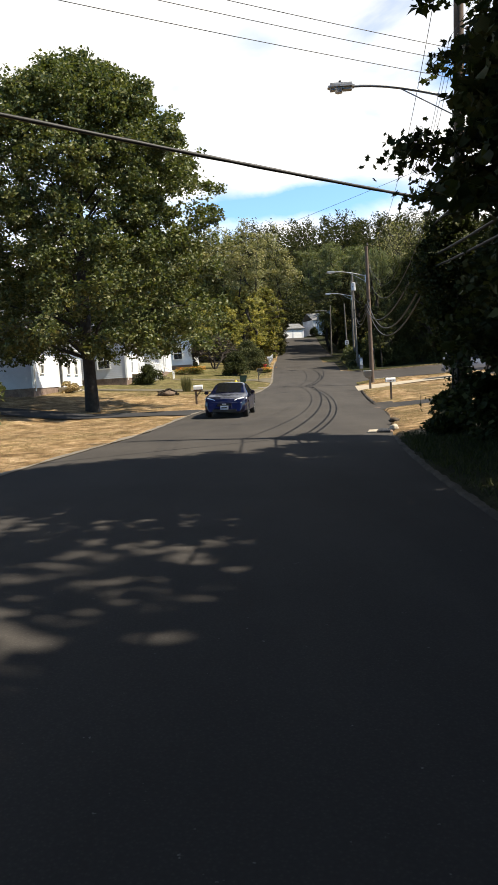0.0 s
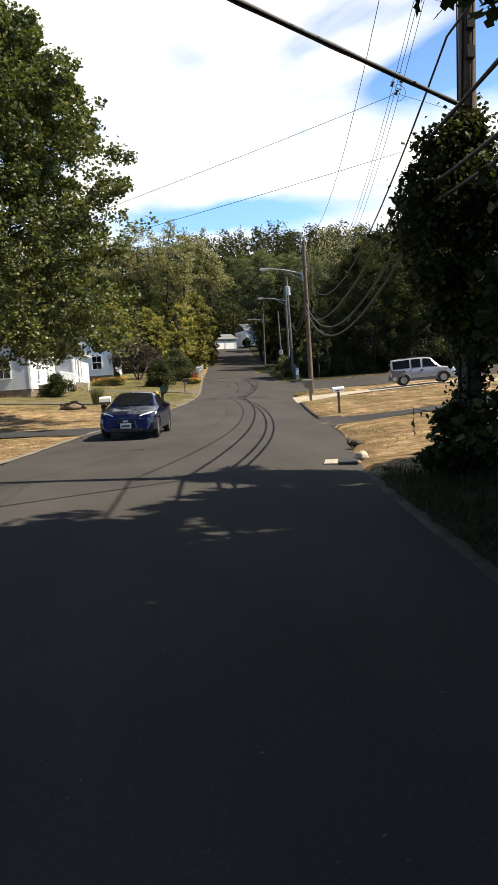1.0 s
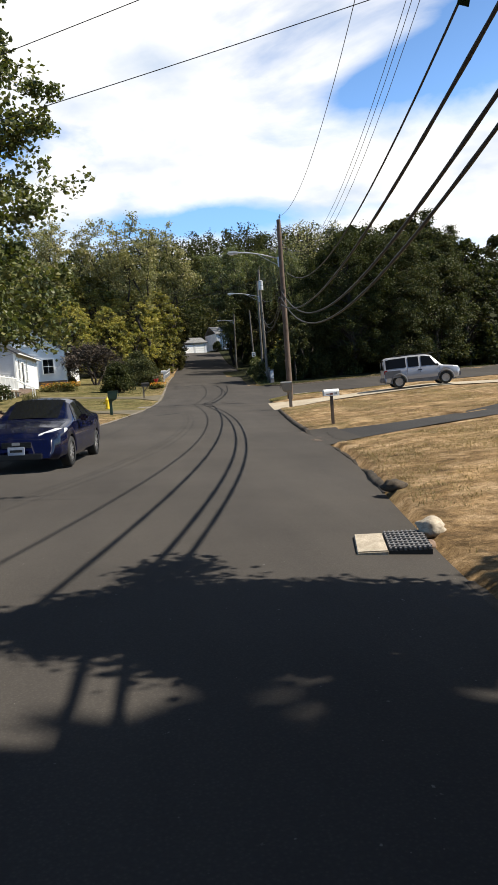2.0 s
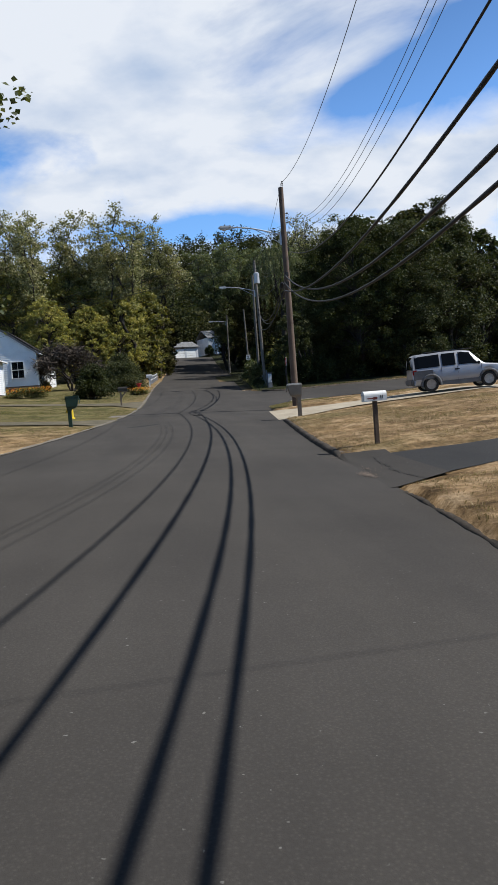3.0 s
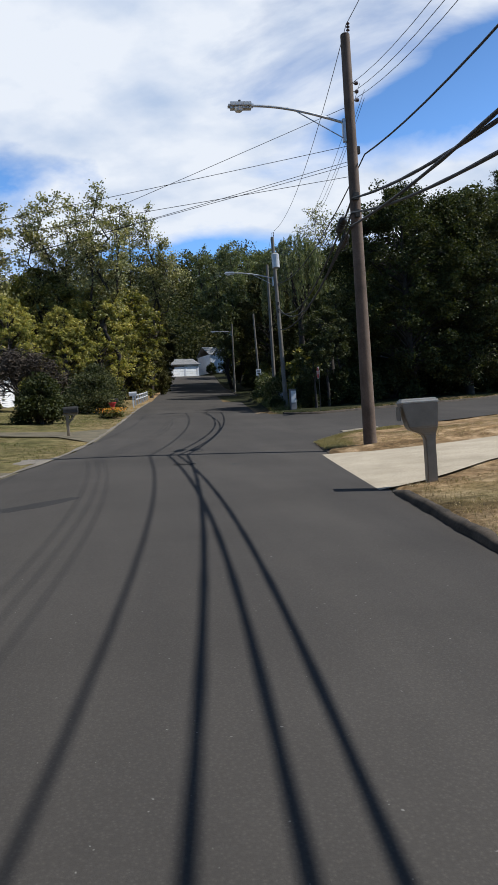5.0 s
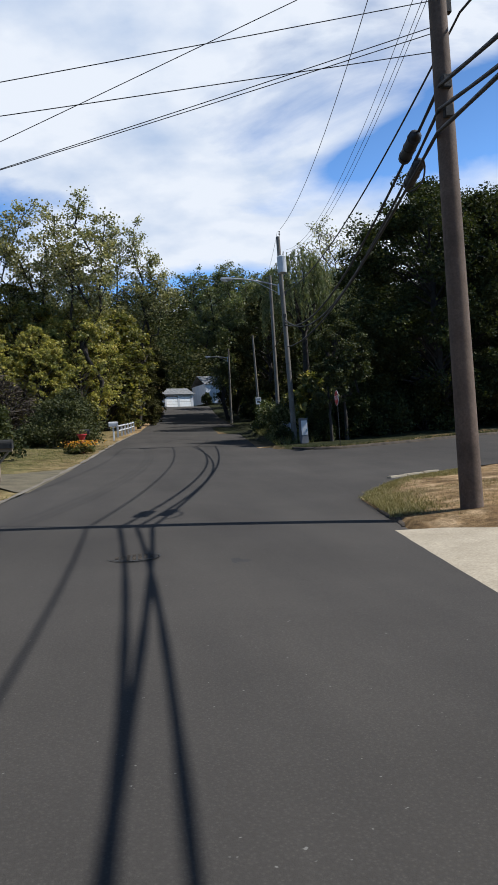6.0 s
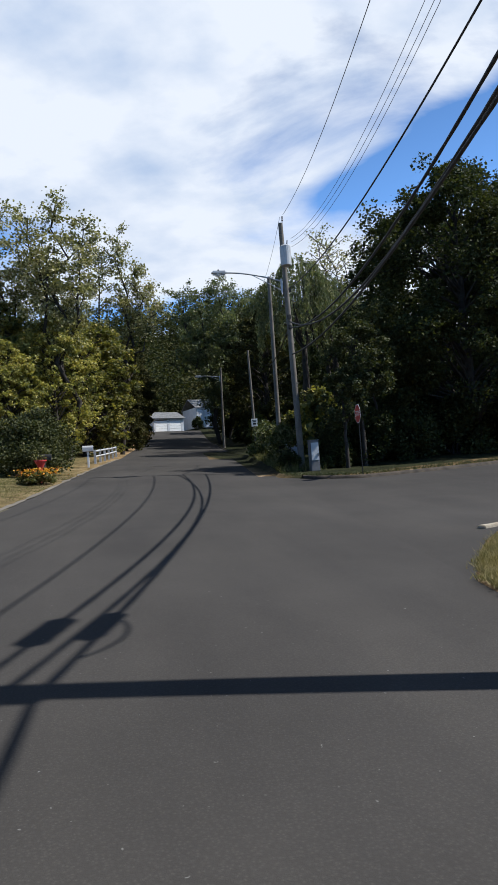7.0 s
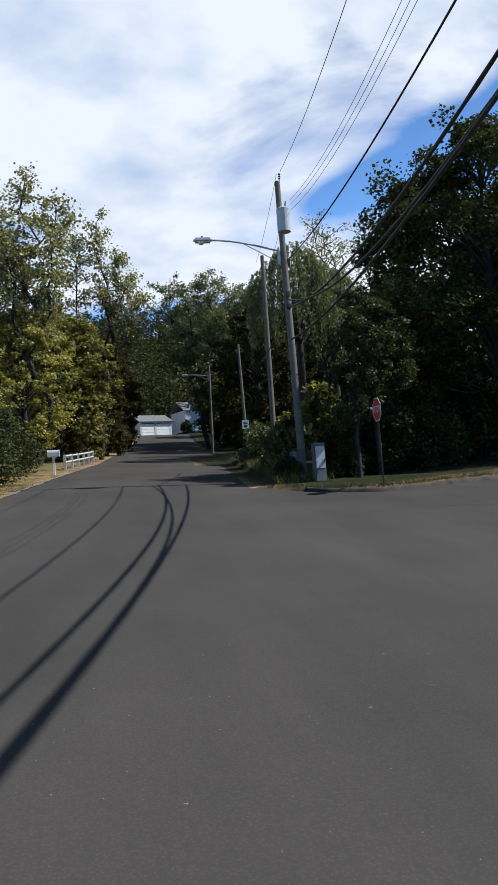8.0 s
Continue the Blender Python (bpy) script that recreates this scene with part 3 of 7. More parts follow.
def street_far(x):
    return np.interp(x, (9.0, 11.2, 12.2, 13.6, 18, 34, 80), (83, 80.2, 77.4, 76.4, 78.0, 86.0, 114))


def kerb_height(y):
    """How far the verge on the right stands above the road: none at the drives and the side street."""
    y = np.asarray(y, float)
    k = (0.05 + 0.06 * step(y, 20, 23.5)) * step(y, -50, -40) * (1 - step(y, 30.9, 31.6) * (1 - step(y, 35.2, 35.9)))
    k = k * (1 - step(y, 48.3, 49.0) * (1 - step(y, 55.6, 56.1)))
    k = k * (1 - step(y, 58.5, 61.0) * (1 - step(y, 81.5, 83.5)))
    return k * np.where((y > 56) & (y < 61), 0.6, 1.0)


def height(x, y):
    """The height of the land beside the road."""
    x, y = np.asarray(x, float), np.asarray(y, float)
    base = road_level(x, y)
    dr, dl = x - right_edge(y), left_edge(y) - x
    bank = 0.085 * (1 - step(y, 58, 66)) + 0.03 * step(y, 58, 66)
    z = base + np.where(dr > 0, kerb_height(y) + bank * np.clip(dr, 0, 9.5) + 0.012 * np.clip(dr - 9.5, 0, 60), 0)
    near_lawn = 1 - step(y, 41, 49)
    z = z + np.where(dl > 0, 0.03 * np.clip(dl, 0, 14) + near_lawn * (0.05 * np.clip(dl - 7, 0, 7) - 0.06 * np.clip(dl, 0, 6)), 0)
    # behind the side street the wood stands on a low bank
    beyond = step(y - street_far(x), 0.05, 0.5) * (x > 11.3) * (y < 120)
    z = z + 0.12 * beyond
    # the wooded hill is lower to the left
    hill = step(y, 215, 330)
    return z - hill * (10 * (1 - step(x, -60, 60)) + 14 * step(x, 80, 180))


def sheet(name, xs, ys, mat, lift=0.0):
    """A surface over rows of x (one array per y), lying on the land."""
    rows, cols = xs.shape
    zs = height(xs, ys) + lift
    v = np.stack([xs, ys, zs], -1).reshape(-1, 3)
    i, j = np.meshgrid(np.arange(rows - 1), np.arange(cols - 1), indexing="ij")
    a = (i * cols + j).ravel()
    return raw(name, v, np.stack([a, a + 1, a + cols + 1, a + cols], -1), mat, None, True)


# ---- ground, road, side street, drives ----


def build_ground():
    ys = np.unique(np.concatenate([np.linspace(-400, -80, 9), np.arange(-80, 16, 4.0), np.arange(16, 100, 0.5), np.arange(100, 200, 3), np.arange(200, 440, 6), np.linspace(440, 1500, 8)]))
    outer = np.concatenate([np.arange(0.5, 24, 0.5), np.arange(24, 70, 4), np.array([90, 130, 200, 320, 500, 900])])
    rows = []
    for y in ys:
        lo, hi = left_edge(y), right_edge(y)
        inner = np.linspace(lo + 0.05, hi - 0.05, 6)
        rows.append(np.concatenate([(lo - outer)[::-1], [lo - 0.06], inner, [hi + 0.14], hi + outer]))
    xs = np.array(rows)
    yy = np.repeat(ys[:, None], xs.shape[1], 1)
    z = height(xs, yy)
    k = len(outer) + 1
    z[:, k : k + 6] -= 0.06
    z += 0.02 * np.sin(xs * 1.3 + yy * 0.7) * np.sin(yy * 0.9 - xs * 0.4) * (np.abs(xs - 4) < 60) * ((xs < left_edge(yy) - 1) | (xs > right_edge(yy) + 1))
    inside = (xs > right_edge(yy) - 0.1) & (yy > street_near(xs) + 0.3) & (yy < street_far(xs) - 0.3) & (yy > 60)
    z[inside] -= 0.06
    v = np.stack([xs, yy, z], -1).reshape(-1, 3)
    n, m = xs.shape
    i, j = np.meshgrid(np.arange(n - 1), np.arange(m - 1), indexing="ij")
    a = (i * m + j).ravel()
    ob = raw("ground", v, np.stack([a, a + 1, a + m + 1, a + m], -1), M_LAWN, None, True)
    tagged(ob, "dry straw-coloured lawns with greener patches beside the road", "lawn", kind="structure")


def build_road():
    ys = np.concatenate([np.arange(-80, 0, 4.0), np.arange(0, 100, 1.0), np.arange(100, 187, 3)])
    t = np.linspace(0, 1, 13)
    v = []
    for y in ys:
        lo, hi = left_edge(y), right_edge(y)
        wob = 0.05 * math.sin(y * 1.7) + 0.04 * math.sin(y * 4.1 + 1)
        xs = lo + wob + (hi + 0.02 - lo - wob) * t
        crown = 0.03 * (1 - (2 * t - 1) ** 2)
        v.append(np.stack([xs, np.full(13, y), road_level(xs, y) + crown + 0.004], -1))
    v = np.array(v)
    n = len(ys)
    i, j = np.meshgrid(np.arange(n - 1), np.arange(12), indexing="ij")
    a = (i * 13 + j).ravel()
    ob = raw("road", v.reshape(-1, 3), np.stack([a, a + 1, a + 14, a + 13], -1), M_ASPHALT, None, True)
    tagged(ob, "worn grey asphalt road with cable shadows across it", "road", kind="structure")
    # side street: a sheet that opens to the right
    xs = np.concatenate([np.arange(9.0, 20, 0.5), np.arange(20, 82, 2.0)])
    s = np.linspace(0, 1, 29)
    xx = np.repeat(xs[None], 29, 0)
    near, far = street_near(xs), street_far(xs)
    yy = near[None] + (far - near)[None] * s[:, None]
    edge = right_edge(yy)
    keep = np.maximum(xx, edge - 0.5)
    ob = sheet("side_street", keep, yy, M_ASPHALT, 0.03 * step(keep - edge, 0.05, 1.2) + 0.03 * step(keep - edge, 0.0, 0.02) * 0 - 0.012 * (keep < edge))
    tagged(ob, "grey asphalt side street joining the road", "road", kind="structure")


def drive(name, label, near, far, mat, n=24, lift=0.03):
    """A drive between two edges, each a list of (x, y)."""
    s = np.linspace(0, 1, n)

    def along(line):
        line = np.array(line, float)
        d = np.concatenate([[0], np.cumsum(np.hypot(*np.diff(line, axis=0).T))])
        return np.stack([np.interp(s * d[-1], d, line[:, k]) for k in (0, 1)], -1)

    a, b = along(near), along(far)
    for line in (a, b):
        line[0, 0] += 0.45 if line[0, 0] < left_edge(line[0, 1]) + 1.0 else -0.45
    u = np.linspace(0, 1, 9)[:, None]
    xs = a[None, :, 0] + (b - a)[None, :, 0] * u
    ys = a[None, :, 1] + (b - a)[None, :, 1] * u
    away = np.maximum(xs - right_edge(ys), left_edge(ys) - xs)
    ob = sheet(name, xs, ys, mat, lift * step(away, -0.2, 0.9) + 0.012 * step(away, -0.1, 0.1) - 0.025 * (away < -0.2))
    return tagged(ob, label, "driveway", kind="structure")


def patch(name, label, x, y, rx, ry, turn, mat, seed, lift=0.008):
    """A thin uneven patch lying on the road or the verge."""
    rng, c, s = np.random.default_rng(seed), math.cos(radians(turn)), math.sin(radians(turn))
    n, v = 40, []
    for ring in (0.0, 0.35, 0.7, 1.0):
        for k in range(n):
            a = 2 * math.pi * k / n
            w = ring * (1 + 0.4 * noise.noise((math.cos(a) * 1.6, math.sin(a) * 1.6, seed)) + 0.4 * noise.noise((math.cos(a) * 5, math.sin(a) * 5, seed + 9)))
            px, py = rx * w * math.cos(a), ry * w * math.sin(a)
            gx, gy = x + px * c - py * s, y + px * s + py * c
            z = max(float(road_level(gx, gy)) + 0.027, float(height(gx, gy)) if gx > right_edge(gy) else -99)
            v.append((gx, gy, z + lift * (1 - ring ** 3) - 0.006 * (ring == 1.0)))
    f = [(i * n + k, i * n + (k + 1) % n, (i + 1) * n + (k + 1) % n, (i + 1) * n + k) for i in range(3) for k in range(n)]
    return tagged(raw(name, v, f, mat, None, True), label, "patch", kind="structure")


build_ground()
build_road()
# the worn apron before the dark driveway, with bare soil showing
APRON = [(5.95, 31.5), (6.4, 31.7), (7.0, 32.0)], [(6.2, 35.7), (6.7, 35.6), (7.2, 35.5)]
drive("apron", "worn grey asphalt apron between road and driveway", *APRON, M_ASPHALT)
drive("driveway", "dark asphalt driveway with a cracked apron", [(6.75, 32.0), (7.9, 32.4), (9.3, 33.0), (11, 33.3), (18, 34.8), (26, 37.5)], [(6.95, 35.35), (8.7, 35.1), (10.1, 35.2), (11.5, 35.4), (18, 37.2), (26, 40)], M_ASPHALT_OLD, lift=0.012)
drive("driveway", "pale concrete driveway climbing the bank", [(7.75, 48.8), (8.7, 49.25), (10.3, 50.5), (11.7, 51.2), (13.2, 51.5), (18, 51.4), (24, 51.6)], [(8.55, 55.9), (9.4, 54.8), (11.1, 54.4), (12.7, 54.5), (15, 54.9), (24, 55.4)], M_CONCRETE)
drive("driveway", "grey asphalt driveway beside the mailbox", [(-2.75, 31.4), (-4.2, 32.4), (-7, 33.2), (-16, 35)], [(-2.1, 35.4), (-4.0, 35.6), (-7, 36.4), (-16, 38.5)], M_ASPHALT_OLD)
drive("driveway", "earthy worn driveway beside the green mailbox", [(0.6, 50.4), (-0.8, 51.2), (-4, 51.5), (-13, 52.6)], [(1.2, 54.6), (-0.6, 53.4), (-4, 53.6), (-13, 54.8)], M_TRACK)
drive("driveway", "earthy dusty driveway at the road's edge", [(2.1, 63.5), (0.5, 66.2), (-3, 67.0), (-7.4, 67.6)], [(2.5, 71.5), (0.9, 69.0), (-3, 69.0), (-7.4, 69.4)], M_TRACK)


def build_kerb(y0, y1, scale, name="kerb"):
    ys = np.arange(y0, y1 + 0.01, 0.1)
    prof = ((-0.03, -0.05), (-0.012, 0.03), (0.012, 0.075), (0.05, 0.105), (0.1, 0.11), (0.16, 0.1), (0.22, 0.0))
    v = []
    for y in ys:
        e = (min(1.0, (y - y0) / 0.7, (y1 - y) / 0.7) * 0.75 + 0.25) * scale
        j = 0.03 * noise.noise((y * 1.3, y0, 0)) + 0.02 * noise.noise((y * 5.1, y0, 4))
        for dx, dz in prof:
            v.append((float(right_edge(y)) + dx + j, y, float(road_level(right_edge(y), y)) + (dz * e if dz > 0 else dz) + 0.02 * noise.noise((y * 2.1, dx * 9, 3)) + 0.014 * noise.noise((y * 7.3, dx * 22, 8))))
    n, m = len(ys), len(prof)
    f = [(i * m + k, i * m + k + 1, (i + 1) * m + k + 1, (i + 1) * m + k) for i in range(n - 1) for k in range(m - 1)]
    tagged(raw(name, v, f, M_KERB, None, True), "dark worn asphalt kerb with crumbled edges", "kerb", kind="structure")


for a, b, h in ((-60, 19.2, 0.3), (23.6, 26.4, 0.7), (26.9, 31.2, 0.3), (35.6, 48.7, 0.95), (56.0, 58.2, 0.55), (82.0, 140, 0.8)):
    build_kerb(a, b, h)


def build_street_kerb():
    xs = np.concatenate([np.arange(11.9, 20, 0.3), np.arange(20, 80, 1.0)])
    v, prof = [], ((-0.1, -0.04), (-0.05, 0.1), (0.03, 0.16), (0.14, 0.16), (0.3, 0.06))
    for x in xs:
        y = float(street_far(x))
        for dy, dz in prof:
            v.append((x, y + dy, float(height(x, y - 0.1)) + dz))
    n, m = len(xs), len(prof)
    f = [(i * m + k, i * m + k + 1, (i + 1) * m + k + 1, (i + 1) * m + k) for i in range(n - 1) for k in range(m - 1)]
    tagged(raw("kerb", v, f, M_KERB, None, True), "low dark kerb along the side street", "kerb", kind="structure")


build_street_kerb()

# stained and broken places in the road


def loose_grit(label, x, y, rx, ry, count, size, seed):
    """Grains of soil and broken stone strewn thinly over the asphalt, thickest in the middle."""
    rng = np.random.default_rng(seed)
    v, f = [], []
    for q in range(count):
        a, w = rng.uniform(0, 2 * math.pi), abs(rng.normal()) * 0.5
        gx, gy = x + rx * w * math.cos(a), y + ry * w * math.sin(a)
        z = max(float(road_level(gx, gy)) + 0.031, float(height(gx, gy)) + 0.038 if gx > right_edge(gy) else -99)
        r, turn = size * rng.uniform(0.4, 1.2), rng.uniform(0, 6)
        k = len(v)
        for m in range(5):
            e = turn + 1.2566 * m
            v.append((gx + r * rng.uniform(0.6, 1.2) * math.cos(e), gy + r * rng.uniform(0.6, 1.2) * math.sin(e), z - 0.01))
        v.append((gx, gy, z + 0.25 * r))
        f += [(k + m, k + (m + 1) % 5, k + 5) for m in range(5)]
    tagged(raw("loose_grit", v, f, M_GRIT, None), label, "grit", kind="stuff")


loose_grit("pinkish soil and grit in the broken asphalt apron", 6.0, 32.95, 0.13, 0.45, 380, 0.011, 3)
loose_grit("pale crumbs of stone along the broken apron", 6.2, 33.6, 0.2, 0.9, 40, 0.01, 4)


def crack(label, ends, wide, seed):
    """A jagged open crack in the asphalt, wandering between the given places."""
    rng = np.random.default_rng(seed)
    line = np.array(ends, float)
    d = np.concatenate([[0], np.cumsum(np.hypot(*np.diff(line, axis=0).T))])
    k = np.arange(0, d[-1], 0.08)
    p = np.stack([np.interp(k, d, line[:, m]) for m in (0, 1)], -1)
    p += np.stack([np.array([noise.noise((q * 3.1, seed, m)) * 0.09 + noise.noise((q * 11, seed, m)) * 0.03 for q in k]) for m in (0, 3)], -1)
    v = []
    for (x, y), w in zip(p, wide * rng.uniform(0.25, 1.0, len(p))):
        z = max(float(road_level(x, y)) + 0.036, float(height(x, y)) + 0.046 if x > right_edge(y) else -99)
        v += [(x - w, y - 0.3 * w, z), (x + w, y + 0.3 * w, z)]
    f = [(2 * i, 2 * i + 1, 2 * i + 3, 2 * i + 2) for i in range(len(p) - 1)]
    tagged(raw("asphalt_crack", v, f, M_CRACK, None), label, "crack", kind="structure")


crack("jagged dark crack between apron and driveway", ((6.75, 34.9), (6.6, 34.0), (6.46, 32.7), (6.5, 31.7)), 0.013, 3)
crack("fine crack across the side street", ((13.2, 72.0), (15.0, 71.2), (17.5, 71.6)), 0.03, 7)
loose_grit("pale grit where the kerb ends", 6.35, 35.75, 0.25, 0.2, 110, 0.011, 5)
patch("bare_soil", "dry soil beside the pale driveway", 1.0, 57.2, 0.35, 0.9, -8, M_DUST, 7, 0.008)
patch("tar_smear", "dark tar smear across the lane", 2.6, 49.2, 1.5, 0.26, 49, M_TAR, 8, 0.004)
patch("tar_smear", "old dark patch in the asphalt", 5.85, 54.1, 0.32, 0.6, 8, M_ASPHALT_OLD, 12, 0.004)
bm = bmesh.new()
for k in range(3):
    x, y = 11.25 + 0.56 * k, 63.12 + 0.3 * k
    was = set(bm.verts)
    box(bm, x, y, max(road_level(x, y), height(x, y)) + 0.045, 0.62, 0.15, 0.06, 0.012)
    bmesh.ops.rotate(bm, cent=(x, y, 0), matrix=Matrix.Rotation(radians(28), 3, "Z"), verts=[q for q in bm.verts if q not in was])
tagged(part("edge_stones", bm, M_CONCRETE), "row of pale stones at the islet's edge", "kerb stone", kind="structure")

# ---- trees ----


def leaf_arrays(rng, centres, size, up=0.35, droop=0.0, wide=0.42):
    """One small folded leaf at each centre, turned at random."""
    n = len(centres)
    d = rng.normal(size=(n, 3))
    d[:, 2] = d[:, 2] * 0.6 - droop
    d /= np.linalg.norm(d, axis=1, keepdims=True)
    nrm = rng.normal(size=(n, 3)) + [0, 0, up * 3]
    side = np.cross(d, nrm)
    side /= np.linalg.norm(side, axis=1, keepdims=True) + 1e-9
    s = size * rng.uniform(0.65, 1.35, (n, 1))
    fold = np.cross(side, d) * s * 0.12
    p0, p2 = centres - d * s * 0.5, centres + d * s * 0.5
    p1 = centres + side * s * wide - d * s * 0.06 + fold
    p3 = centres - side * s * wide - d * s * 0.06 + fold
    v = np.stack([p0, p1, p2, p3], 1).reshape(-1, 3)
    k = np.arange(n)[:, None] * 4
    return v, np.concatenate([k + [0, 1, 2], k + [0, 2, 3]], 0)


def lobed_leaves(rng, centres, size):
    """Leaves with five points, as a maple's."""
    n = len(centres)
    d, q = rng.normal(size=(n, 3)), rng.normal(size=(n, 3)) + [0, 0, 0.8]
    d /= np.linalg.norm(d, axis=1, keepdims=True)
    e = np.cross(d, q)
    e /= np.linalg.norm(e, axis=1, keepdims=True) + 1e-9
    s = size * rng.uniform(0.6, 1.3, (n, 1))
    rim = ((-0.5, 0.0), (-0.28, 0.34), (-0.1, 0.2), (0.16, 0.5), (0.2, 0.2), (0.55, 0.0), (0.2, -0.2), (0.16, -0.5), (-0.1, -0.2), (-0.28, -0.34))
    v = np.stack([centres] + [centres + s * (d * a + e * b) for a, b in rim], 1).reshape(-1, 3)
    k = np.arange(n)[:, None] * 11
    return v, np.concatenate([k + [0, 1 + i, 1 + (i + 1) % 10] for i in range(10)], 0)


def limb_points(rng, a, b, sag, n=6):
    t = np.linspace(0, 1, n)[:, None]
    p = np.asarray(a) + (np.asarray(b) - np.asarray(a)) * t
    p[:, 2] += (sag * np.sin(np.pi * t[:, 0]))
    p[1:-1] += rng.normal(scale=0.05 * np.linalg.norm(np.subtract(b, a)), size=(n - 2, 3)) * 0.6
    return p


def tree(name, label, x, y, z, tall, crown_low, rx, ry, trunk, puffs, puff_r, leaves, leaf, mat, seed, shape=0.5, lean=(0, 0), droop=0.0, bark=None, flat=0.75, hollow=0.35, lobed=False, base=0.62):
    """A tree: a tapered trunk with limbs out to many clumps, and a crown of single leaves about the clumps.
    shape: where up the crown it is widest. hollow: how far the clumps keep from the middle."""
    rng = np.random.default_rng(seed)
    root = thing(name, x, y, z, 0, label, "tree")
    top = tall - crown_low
    cs = []
    while len(cs) < puffs:
        u = rng.uniform(0, 1) ** 0.9
        w = base + (1 - base) * math.sin(0.5 * math.pi * u / shape) if u < shape else (1 - ((u - shape) / (1 - shape)) ** 2.3) ** 0.62
        a, r = rng.uniform(0, 2 * math.pi), math.sqrt(rng.uniform(hollow, 1.0)) * rng.uniform(0.85, 1.08)
        cs.append((lean[0] * u + math.cos(a) * r * w * rx, lean[1] * u + math.sin(a) * r * w * ry, crown_low + u * top))
    cs = np.array(cs)
    cs[:, 2] -= puff_r * 0.4
    # trunk and limbs
    chunks = []
    tp = np.array([[lean[0] * t * 0.4, lean[1] * t * 0.4, tall * 0.86 * t] for t in np.linspace(0, 1, 9)])
    tp[1:, :2] += rng.normal(scale=0.012 * tall, size=(8, 2)) * np.linspace(0.2, 1, 8)[:, None]
    tr = trunk * np.array([1.25, 1.0, 0.95, 0.85, 0.72, 0.58, 0.42, 0.26, 0.1])
    tp[0, 2] = -0.25
    chunks.append(pipe_arrays(tp, tr, 10))
    for c in cs[:: max(1, len(cs) // 70)]:
        h = max(crown_low * 0.85, min(c[2] - 0.3 * np.hypot(c[0], c[1]) - 0.4, tall * 0.8))
        k = h / (tall * 0.86) * 8
        i = min(int(k), 7)
        a = tp[i] + (tp[i + 1] - tp[i]) * (k - i)
        r = trunk * (0.34 - 0.2 * h / tall)
        chunks.append(pipe_arrays(limb_points(rng, a, c, 0.06 * tall), np.linspace(r, r * 0.15, 6), 5))
    v, f = joined(chunks)
    raw("trunk", v, f, bark or M_BARK, root, True)
    # leaves
    share = rng.dirichlet(np.full(puffs, 6.0))
    pts = []
    for c, s in zip(cs, share):
        k = max(4, int(leaves * s))
        r = puff_r * rng.uniform(0.6, 1.25)
        # several small sprays make up each clump
        e = rng.normal(size=(7, 3))
        e = e / np.linalg.norm(e, axis=1, keepdims=True) * rng.uniform(0.35, 0.95, (7, 1)) * [r, r, r * flat]
        d = rng.normal(size=(k, 3))
        d /= np.linalg.norm(d, axis=1, keepdims=True)
        d = e[rng.integers(0, 7, k)] + d * (rng.uniform(0.05, 1, (k, 1)) ** 0.45) * [0.5 * r, 0.5 * r, 0.36 * r]
        if droop:
            d[:, 2] -= droop * rng.uniform(0, 1, k) ** 1.5 * puff_r * 2.2
        pts.append(c + d)
    pts = np.concatenate(pts)
    if lobed:
        # pointed leaves on the face towards the road, plain ones within
        face = rng.uniform(size=len(pts)) < np.where(pts[:, 0] < -0.5 * rx, 0.4, 0.02)
        v, f = joined([lobed_leaves(rng, pts[face], leaf), leaf_arrays(rng, pts[~face], leaf * 1.15)])
    else:
        v, f = leaf_arrays(rng, pts, leaf, 0.35, droop)
    raw("crown", v, f, mat, root)
    return root


def land(x, y):
    return float(height(x, y))


def again(ob, x, y, turn, scale=1.0, tall=1.0):
    """Another one of a tree, turned and scaled, standing on the land."""
    return copy_thing(ob, pose(x, y, land(x, y) - 0.05, 0, 0, turn) @ Matrix.Diagonal((scale, scale, scale * tall, 1)))


# the maple on the lawn
tree("maple_tree", "large green maple with a thick dark trunk on the dry lawn", -8.75, 38.7, land(-8.75, 38.7), 18.6, 3.4, 7.8, 7.4, 0.33, 1200, 0.8, 200000, 0.168, M_MAPLE, 3, 0.3, lean=(0.5, 0), hollow=0.14, base=0.93)
# the tall trees beside the near verge, in their own shade
near_tree = tree("roadside_tree", "tall dark maple overhanging the near verge", 7.8, 9.7, land(7.8, 9.7), 14.3, 3.0, 4.7, 4.6, 0.36, 420, 0.85, 52000, 0.19, M_DARK_LEAF, 5, 0.3, lobed=True, hollow=0.1, base=0.9)


def bough(root, a, b, seed, spread=0.9, sprays=26, leaves=900, size=0.17):
    """A limb of a tree that reaches out from a to b, with flat sprays of pointed leaves along its outer half."""
    rng = np.random.default_rng(seed)
    o = np.array(root.matrix_world.translation)
    a, b = np.array(a, float) - o, np.array(b, float) - o
    line = limb_points(rng, a, b, 0.25, 9)
    chunks, pts = [pipe_arrays(line, np.linspace(0.07, 0.012, 9), 6)], []
    for k in range(sprays):
        q = rng.uniform(0.35, 1.0)
        c = np.array([np.interp(q, np.linspace(0, 1, 9), line[:, m]) for m in range(3)])
        w = spread * (1.25 - q) * 1.2 + 0.12
        tip = c + rng.normal(size=3) * [w, w, 0.55 * w] + [0, 0, -0.1]
        chunks.append(pipe_arrays(limb_points(rng, c, tip, 0.05, 4), np.linspace(0.014, 0.004, 4), 4))
        n = leaves // sprays
        t = rng.uniform(0.2, 1.1, (n, 1))
        pts.append(c + (tip - c) * t + rng.normal(size=(n, 3)) * [0.19, 0.19, 0.1])
    v, f = joined(chunks)
